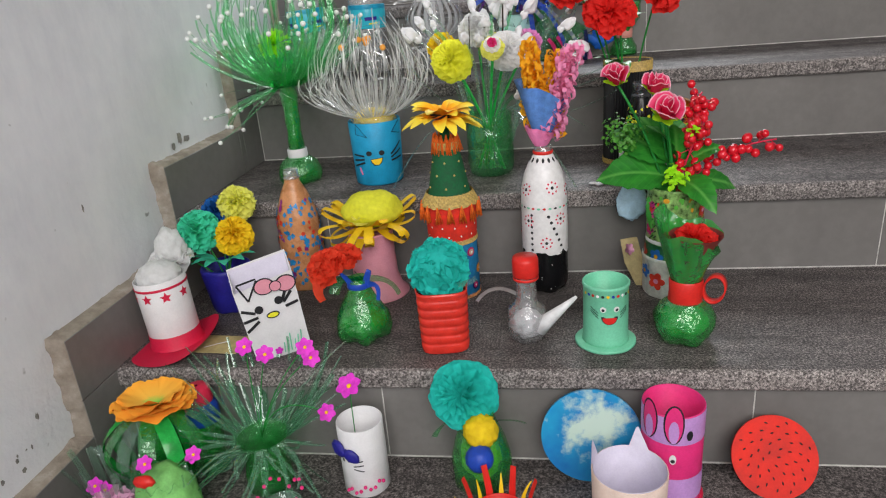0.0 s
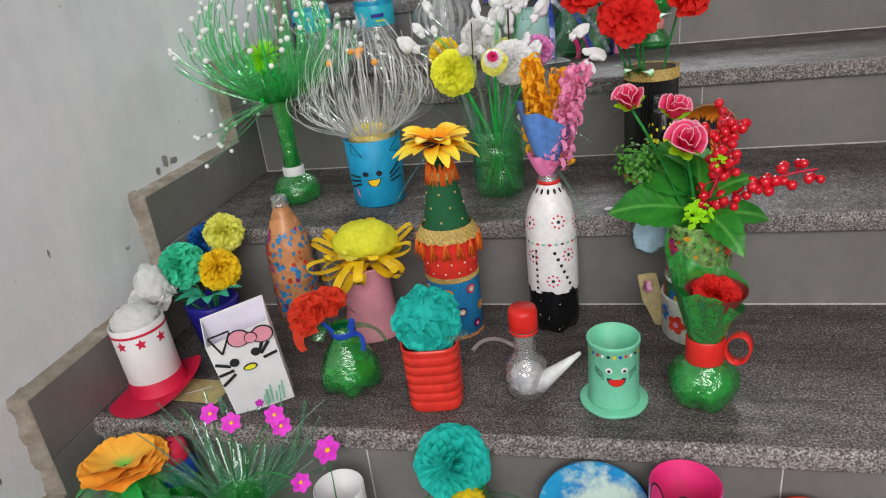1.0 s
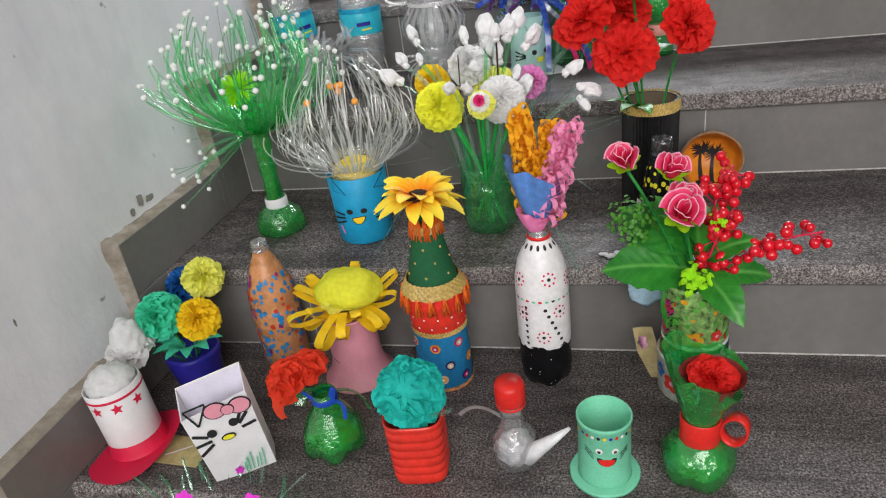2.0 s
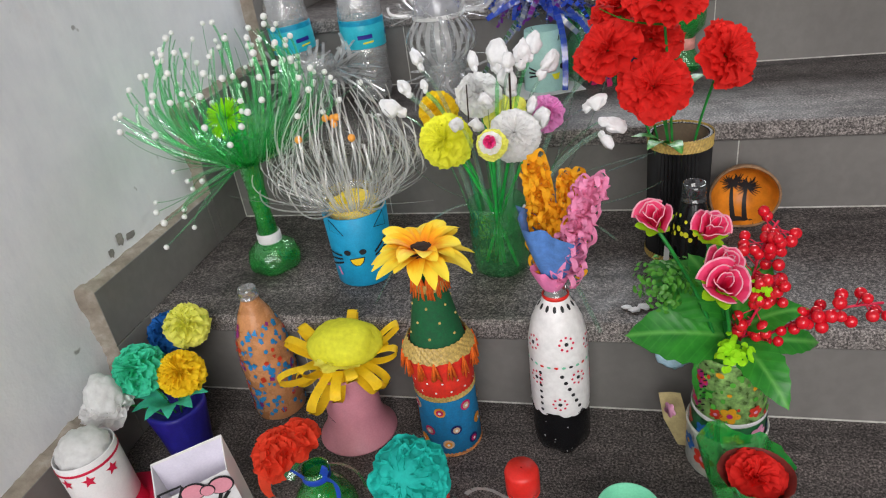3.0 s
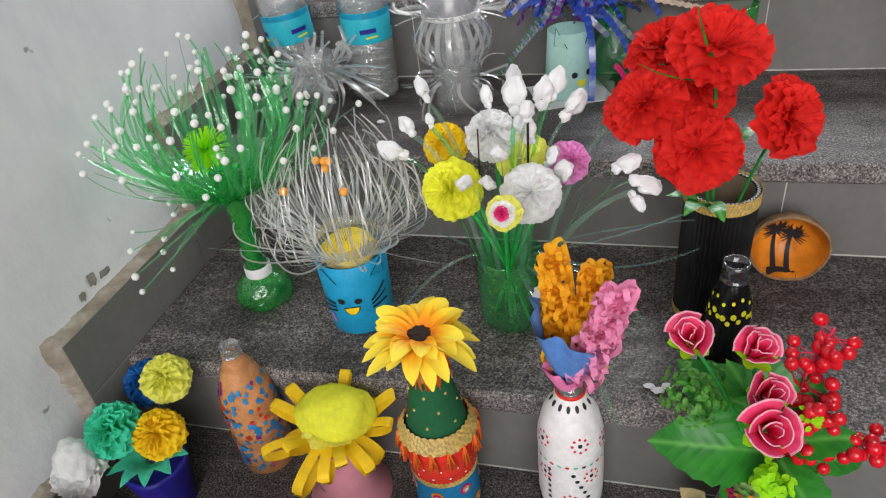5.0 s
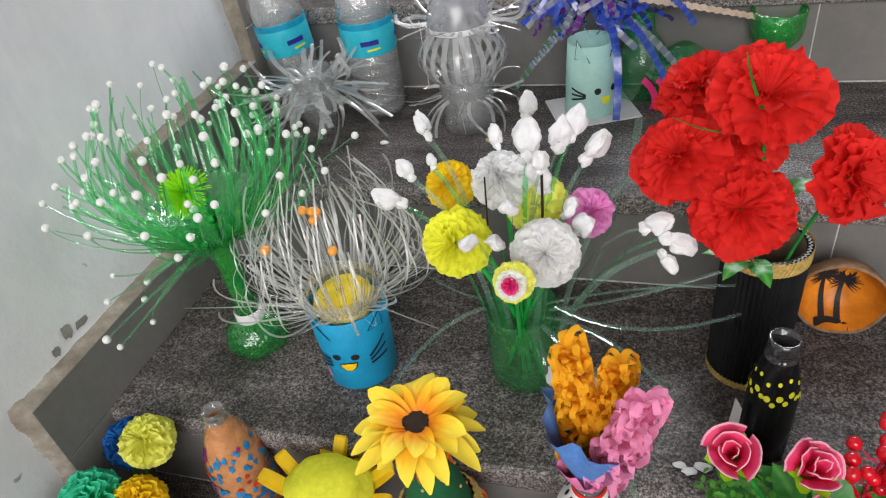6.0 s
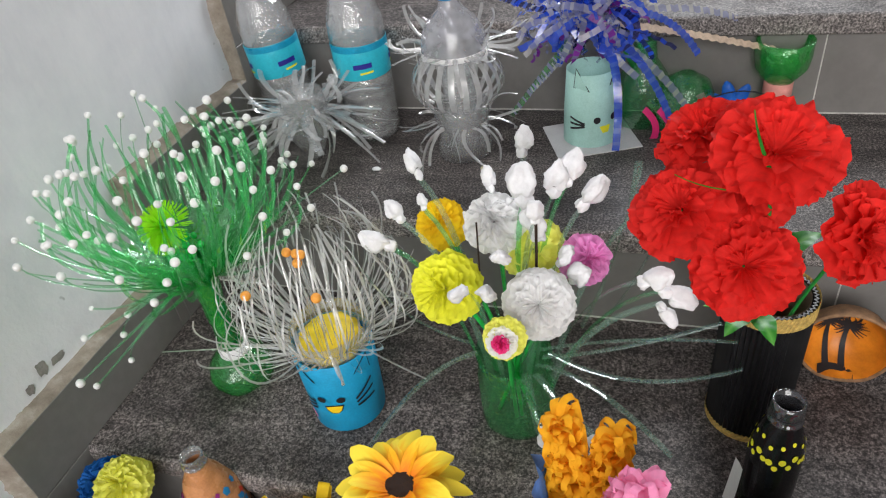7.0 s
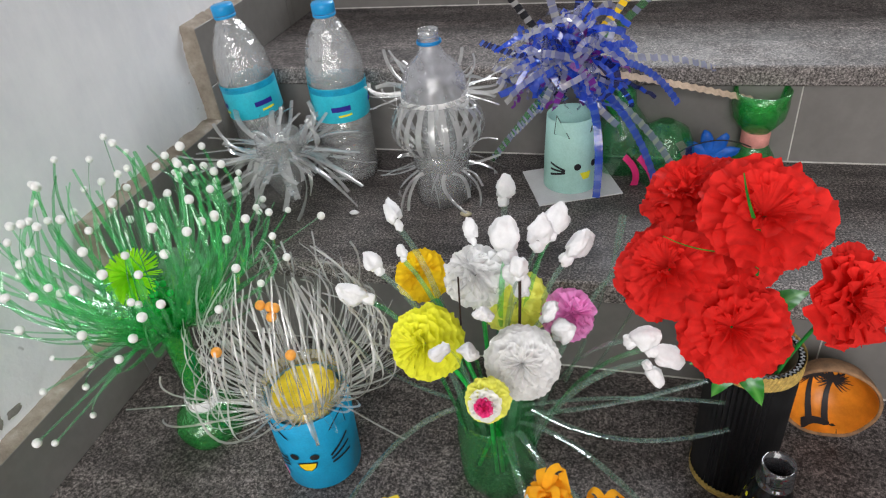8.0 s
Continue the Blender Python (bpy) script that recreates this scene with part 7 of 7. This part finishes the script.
def water_bottle(x, y, lean, spin):
    o = thing("water_bottle", x, y, Z3, "clear plastic water bottle with sky-blue cap and label", "water bottle", ry=lean, rz=spin, group="water bottles")
    o.matrix_basis = o.matrix_basis @ Matrix.Diagonal((1.05, 1.05, 1.03, 1))
    prof = [(0.030, 0.0), (0.038, 0.003), (0.041, 0.012)]
    for i in range(5):
        z = 0.018 + i * 0.015
        prof += [(0.0412, z), (0.0395, z + 0.004), (0.0412, z + 0.008)]
    prof += [(0.0415, 0.098), (0.0408, 0.100), (0.0408, 0.162), (0.0418, 0.165), (0.0405, 0.172), (0.0415, 0.180), (0.039, 0.195), (0.031, 0.220), (0.020, 0.240), (0.0140, 0.248), (0.0135, 0.252)]
    part("bottle", lathe(prof, 40, 0.012, spin), F_CLEAR, o)
    part("inner_wall", lathe([(0.028, 0.003), (0.036, 0.006)] + [(r_ - 0.0022, z_) for r_, z_ in prof[3:-2]], 40, 0.02, spin + 4), F_CLEAR, o)
    part("cap", lathe([(0.0150, 0.2545), (0.0160, 0.2555), (0.0160, 0.266), (0.0148, 0.2685), (0.001, 0.269)], 36), plain("sky blue cap plastic", (0.015, 0.30, 0.66, 1), 0.35, 0.1), o, "sky-blue screw cap")
    part("cap_ring", lathe([(0.0152, 0.250), (0.0160, 0.251), (0.0160, 0.2535), (0.0152, 0.2542)], 36, cap=False), plain("cap ring blue", (0.015, 0.30, 0.66, 1), 0.35, 0.1), o)
    lab = part("label", lathe([(0.0413, 0.106), (0.0416, 0.1065), (0.0416, 0.1575), (0.0413, 0.158)], 48, cap=False), plain("turquoise label film", (0.03, 0.46, 0.60, 1), 0.3, 0.12, 30, 0.05), o, "turquoise printed label")
    part("label_band", lathe([(0.0418, 0.148), (0.0419, 0.149), (0.0419, 0.157), (0.0418, 0.1575)], 48, cap=False), plain("blue label band", (0.01, 0.30, 0.50, 1), 0.3), lab)
    L = lambda z: 0.0418
    for dg in (-60, 42, 132, 225):
        part("printed_bar", wrap(bar2(-0.014, 0.0, 0.014, 0.001, 0.0075, 8), L, dg, 0.127, 0.0006), C_NAVY, lab, "dark blue printed bar")
        part("printed_swash", wrap(bar2(-0.008, 0, 0.012, 0.0015, 0.003, 6), L, dg + 4, 0.1165, 0.0006), C_LEMON, lab)
    return o


water_bottle(0.072, 0.880, -4.0, 10)
water_bottle(0.216, 0.872, 0.5, -18)

# clear strip burst
o = thing("strip_burst", 0.150, 0.778, Z3, "upturned clear bottle cut into a burst of frizzy strips", "craft fountain")
part("bottle", lathe([(0.006, 0.0), (0.010, 0.006), (0.024, 0.030), (0.034, 0.055), (0.0355, 0.075), (0.033, 0.085), (0.0355, 0.095), (0.033, 0.115)], 36, 0.05), F_CLEAR, o)


def burst_tip(i, a, r):
    return r.uniform(0.02, 0.105), r.uniform(-0.075, 0.05), r.uniform(0.012, 0.05)


strip_fan(o, "clear_strip", F_CLEARSTRIP, 110, 0.033, 0.088, burst_tip, 0.0078, 55, x_min=-0.14, end=0.9, steps=8, jit=0.014)

# bottle lantern
o = thing("bottle_lantern", 0.388, 0.812, Z3, "clear bottle lantern with bowed strips and a fringed shoulder", "bottle lantern")
part("base", lathe([(0.030, 0), (0.040, 0.004), (0.0415, 0.02), (0.039, 0.03), (0.0415, 0.04), (0.039, 0.055), (0.0415, 0.068), (0.040, 0.085)], 40, 0.015), F_CLEAR, o)
part("inner_tube", lathe([(0.022, 0.01), (0.024, 0.06), (0.023, 0.16)], 24, 0.1, 3, cap=False), F_CLEAR, o)
for i in range(22):
    a = i * math.tau / 22
    c, s = math.cos(a), math.sin(a)
    pts = bez((0.040 * c, 0.040 * s, 0.082), (0.094 * c, 0.094 * s, 0.118), (0.040 * c, 0.040 * s, 0.164), 10)
    part("bowed_strip", ribbon(pts, 0.0085, (c, s, 0.0), 1.0, 0.06), F_CLEARSTRIP, o)
for zz in (0.105, 0.118, 0.131):
    part("score_line", lathe([(0.0645 - 9 * abs(zz - 0.12) * 0.15, zz), (0.0650 - 9 * abs(zz - 0.12) * 0.15, zz + 0.0012)], 44, cap=False), F_CLEARSTRIP, o)
part("dome", lathe([(0.046, 0.160), (0.0465, 0.170), (0.043, 0.190), (0.033, 0.208), (0.019, 0.222), (0.0145, 0.230), (0.0138, 0.238)], 40, 0.01, cap=False), film("frosted clear dome", (0.9, 0.9, 0.92, 1), (0.66, 0.66, 0.70, 1), 0.38, 0.15, 1.4, 0.3), o, "frosted bottle shoulder")
part("white_band", lathe([(0.0468, 0.161), (0.0476, 0.162), (0.0476, 0.168), (0.0468, 0.169)], 40, cap=False), C_WHITE, o)
part("blue_ring", lathe([(0.0155, 0.236), (0.0168, 0.237), (0.0168, 0.240), (0.0155, 0.241)], 32, cap=False), plain("blue cap ring", (0.01, 0.22, 0.55, 1), 0.35), o)
part("screw_neck", lathe([(0.0138, 0.238), (0.0140, 0.243), (0.0150, 0.244), (0.0140, 0.246), (0.0150, 0.249), (0.0140, 0.251), (0.0140, 0.2545), (0.0120, 0.2545), (0.0118, 0.24)], 30, cap=False), F_CLEAR, o)
strip_fan(o, "fringe_strip", F_CLEARSTRIP, 40, 0.046, 0.168, lambda i, a, r: (r.uniform(0.03, 0.065), r.uniform(-0.022, 0.04), r.uniform(0.025, 0.045)), 0.0062, 66, steps=6)
strip_fan(o, "foot_strip", F_CLEARSTRIP, 26, 0.040, 0.060, lambda i, a, r: (r.uniform(0.02, 0.055), r.uniform(-0.055, 0.02), r.uniform(0.02, 0.035)), 0.0060, 67, steps=6)

for x, y, s, sd, mat in ((0.430, 0.764, 0.0065, 3, plain("yellowed chip", (0.62, 0.55, 0.36, 1), 0.7)), (0.262, 0.752, 0.0055, 4, C_FOAM)):
    tagged(part("paper_scrap", crumple(s, 0.25, 2, sd, (1.3, 0.8, 0.5), 2), mat, at=pose(x, y, Z3 + s * 0.45)), "tiny pale torn scrap lying on the tread", "scrap")
for x, y, s, sd in ((0.735, 0.345, 0.007, 5), (0.722, 0.338, 0.006, 6), (0.712, 0.344, 0.005, 7)):
    tagged(part("foam_crumb", crumple(s, 0.3, 2, sd, (1.3, 0.8, 0.5), 2), C_FOAM, at=pose(x, y, Z2 + s * 0.45)), "small white foam crumb near the tread edge", "scrap")

# mint cat card
o = thing("cat_card", 0.568, 0.874, Z3, "pale mint card cylinder with a drawn cat on a white square", "craft cup", rz=22)
part("square", box(-0.062, -0.056, 0.0, 0.062, 0.050, 0.0016), C_WHITE, o, "white square card base", smooth=False)
MC = lambda z: 0.040 - 0.05 * max(0, z - 0.002)
part("cone", lathe([(0.040, 0.002), (0.0385, 0.05), (0.0345, 0.112), (0.0335, 0.112), (0.037, 0.03)], 36, cap=False), C_PALEMINT, o)
for s, dd in ((-1, -38), (1, 48)):
    part("ear_outline", wrap([(-0.012, 0.0), (0.013, -0.004), (-0.008 * s * -1, 0.030)], MC, dd, 0.093, 0.0012), C_INK, o)
    part("ear", wrap([(-0.0105, 0.0012), (0.0114, -0.0025), (-0.007 * s * -1, 0.0275)], MC, dd, 0.093, 0.0020), C_PALEMINT, o)
    for i in range(3):
        part("whisker", strip_wrap(s * 0.004, 0.002 * (1 - i), s * 0.028, 0.010 - 0.009 * i, 0.0032, MC, -22 if s < 0 else 52, 0.038, 0.0014), C_INK, o)
part("eye", wrap(disc2(0.0052, 14), MC, -2, 0.045, 0.0014), C_INK, o)
part("eye", wrap(disc2(0.0052, 14), MC, 38, 0.045, 0.0014), C_INK, o)
part("beak", wrap([(-0.009, 0.005), (0.009, 0.005), (0.005, -0.006), (-0.004, -0.006)], MC, 16, 0.030, 0.0014), C_LEMON, o, "yellow beak")

# blue strip bunch
o = thing("strip_bunch", 0.640, 0.930, Z3, "bunch of blue, purple and clear pleated plastic strips in a bottle", "craft bouquet")
part("bottle", lathe([(0.034, 0), (0.040, 0.004), (0.041, 0.05), (0.034, 0.075), (0.018, 0.10), (0.015, 0.13)], 32, 0.02), F_GREEN, o)


def pleated(pts, w, hint, amp):
    """Strip with cross pleats."""
    out = []
    for i, p in enumerate(pts):
        out.append(p + Vector(hint) * (amp if i % 2 else -amp))
    return ribbon(out, w, hint, 0.85, 0.0)


q = random.Random(12)
C_FOIL = [F_BLUE, F_BLUE, F_BLUE, F_BLUE, F_NAVY, F_LAVENDER, F_LAVENDER, F_CLEARSTRIP, F_CLEARSTRIP, plain("purple foil", (0.14, 0.015, 0.22, 1), 0.3)]
# paler blue that stands in for the lit pleats of blue strips
F_LITBLUE = film("mid blue printed strip", (0.55, 0.65, 0.98, 1), (0.06, 0.16, 0.78, 1), 0.7, 0.12, 1.6)
# second film per strip, imitating light and dark across its pleats
PLEAT_TONE = {F_BLUE.name: F_LITBLUE, F_NAVY.name: F_BLUE, F_LAVENDER.name: F_CLEARSTRIP, F_CLEARSTRIP.name: F_LAVENDER}


def pleat_shaded(ob, mat, every):
    """Light and dark of the crimps put into the colour: some pleats of a strip in a second film."""
    ob.data.materials.append(mat)
    for i, f in enumerate(ob.data.polygons):
        if (i // 2) % every == 0:
            f.material_index = 1
    return ob


hub = Vector((-0.078, -0.045, 0.176))
for i in range(190):
    a, e = q.uniform(0, math.tau), q.uniform(-0.9, 1.4)
    d = Vector((math.cos(a) * math.cos(e), math.sin(a) * math.cos(e) * 0.8, math.sin(e)))
    L = q.uniform(0.03, 0.090)
    s0 = hub + Vector((q.gauss(0, 0.014), q.gauss(0, 0.012), q.gauss(0, 0.014)))
    mid = hub + d * L * 1.1 + Vector((q.gauss(0, 0.022), q.gauss(0, 0.02), 0.025))
    tip_ = hub + d * L + Vector((q.gauss(0, 0.028), q.gauss(0, 0.024), -0.022 * q.random()))
    pts = bez(s0, mid, tip_, 18)
    hint = Vector((q.uniform(-1, 1), q.uniform(-1, 0), q.uniform(-0.3, 1))).normalized()
    foil = q.choice(C_FOIL)
    pleat_shaded(part("pleated_strip", pleated(pts, q.uniform(0.007, 0.0115), hint, 0.0018), foil, o), PLEAT_TONE.get(foil.name, F_LAVENDER), 3)
part("stem", tube(bez((0, 0, 0.05), (-0.02, -0.02, 0.13), hub, 8), 0.004, 8), C_STEM, o)
F_KRAFT = plain("tan printed strip", (0.52, 0.40, 0.30, 1), 0.5, 0.3, 80)
F_GPRINT = film("green printed strip", (0.5, 0.8, 0.55, 1), (0.10, 0.30, 0.12, 1), 0.6, 0.15)
F_BLACKS = film("black printed strip", (0.2, 0.2, 0.22, 1), (0.015, 0.015, 0.02, 1), 0.85, 0.15)
LONG = [((-0.21, -0.010, 0.200), (-0.14, -0.04, 0.185), F_NAVY), ((-0.19, -0.02, 0.165), (-0.12, -0.05, 0.16), F_LAVENDER), ((-0.218, 0.02, 0.325), (-0.15, 0.0, 0.235), F_BLACKS), ((-0.135, 0.0, 0.34), (-0.10, -0.02, 0.25), F_LAVENDER), ((0.14, 0.03, 0.135), (0.06, 0.0, 0.190), F_LAVENDER), ((0.175, 0.005, 0.108), (0.06, -0.02, 0.145), F_KRAFT), ((0.11, 0.10, 0.330), (0.03, 0.02, 0.24), F_GPRINT), ((-0.19, -0.06, 0.035), (-0.13, -0.06, 0.115), F_GPRINT), ((-0.16, -0.06, 0.075), (-0.11, -0.06, 0.125), F_LAVENDER),
        ((-0.030, -0.118, 0.012), (-0.020, -0.100, 0.16), F_BLUE), ((0.050, -0.085, 0.020), (0.010, -0.09, 0.15), F_BLUE), ((0.070, -0.060, 0.130), (0.02, -0.05, 0.21), F_BLUE), ((0.085, -0.080, 0.012), (0.05, -0.08, 0.11), F_LAVENDER), ((0.02, 0.04, 0.285), (-0.01, 0.0, 0.24), C_YELLOW), ((-0.07, 0.02, 0.325), (-0.06, -0.01, 0.26), F_NAVY)]
for i, (e, m_, mat) in enumerate(LONG):
    strip = part("long_strip", pleated(bez(hub, m_, e, 44), 0.0125, Vector((0.1, -0.5, 0.85)).normalized(), 0.0016), mat, o, "long pleated printed strip")
    if mat is not F_KRAFT:
        pleat_shaded(strip, F_LITBLUE if mat in (F_BLUE, F_NAVY) else F_LAVENDER if mat is F_GPRINT else F_CLEARSTRIP, 3)

# green bottle bird, clear dome and bits beside it
o = thing("green_goblet", 0.826, 0.938, Z3, "green bottle goblet with a pink collar and tan strip", "craft vase")
part("foot", lathe([(0.026, 0.0), (0.032, 0.004), (0.030, 0.02), (0.017, 0.042)], 32, 0.04), F_DEEP, o)
part("collar", lathe([(0.0185, 0.040), (0.0200, 0.042), (0.0195, 0.060), (0.0185, 0.062)], 28, 0.03, cap=False), plain("salmon pink paper", (0.72, 0.30, 0.26, 1), 0.6), o, "salmon pink paper collar")
part("cup", lathe([(0.017, 0.060), (0.026, 0.070), (0.035, 0.082), (0.0375, 0.100), (0.036, 0.112), (0.037, 0.122), (0.035, 0.122), (0.034, 0.100), (0.024, 0.080)], 40, 0.12, 2, cap=False), F_DEEP, o, "green bottle-bottom cup")
o = thing("blue_glove_flower", 0.764, 0.905, Z3, "bright blue crumpled plastic flower with pink strips", "craft flower")
for dg, L in ((-60, 0.05), (-15, 0.062), (30, 0.05), (75, 0.04)):
    part("petal", crumple(0.014, 0.12, 2, dg, (0.7, 0.4, 2.0), 3), plain("bright blue foam", (0.01, 0.12, 0.55, 1), 0.5), o, at=pose(0.012 * math.sin(radians(dg)), 0, 0.035 + 0.012 * math.cos(radians(dg)), 0, dg, 0))
part("pink_strip", ribbon(bez((-0.02, -0.01, 0.0), (-0.03, -0.01, 0.04), (-0.045, -0.01, 0.06), 6), 0.012, (0.2, 1, 0), 1, 0.05), C_PAPERPINK, o)
part("wire", tube(bez((-0.05, -0.02, 0.045), (0.0, -0.02, 0.085), (0.05, -0.02, 0.06), 8), 0.001, 5), C_INK, o)
o = thing("clear_dome", 0.700, 0.905, Z3, "green-tinted clear bottle half with red and green strips", "craft vase")
part("dome", lathe([(0.040, 0.0), (0.043, 0.02), (0.042, 0.05), (0.032, 0.075), (0.012, 0.088)], 36, 0.04), F_GREEN, o)
for i, (a, b, c, mat) in enumerate((((-0.04, -0.035, 0.0), (-0.03, -0.045, 0.03), (-0.055, -0.05, 0.055), C_HOTPINK), ((-0.01, -0.05, 0.0), (-0.012, -0.055, 0.035), (-0.035, -0.06, 0.06), C_HOTPINK), ((0.0, -0.045, 0.0), (-0.02, -0.05, 0.04), (-0.05, -0.055, 0.07), F_GPRINT), ((0.03, -0.03, 0.0), (0.035, -0.04, 0.04), (0.03, -0.045, 0.07), F_NAVY))):
    part("strip", pleated(bez(a, b, c, 14), 0.011, Vector((0.3, -0.8, 0.4)).normalized(), 0.0007), mat, o)
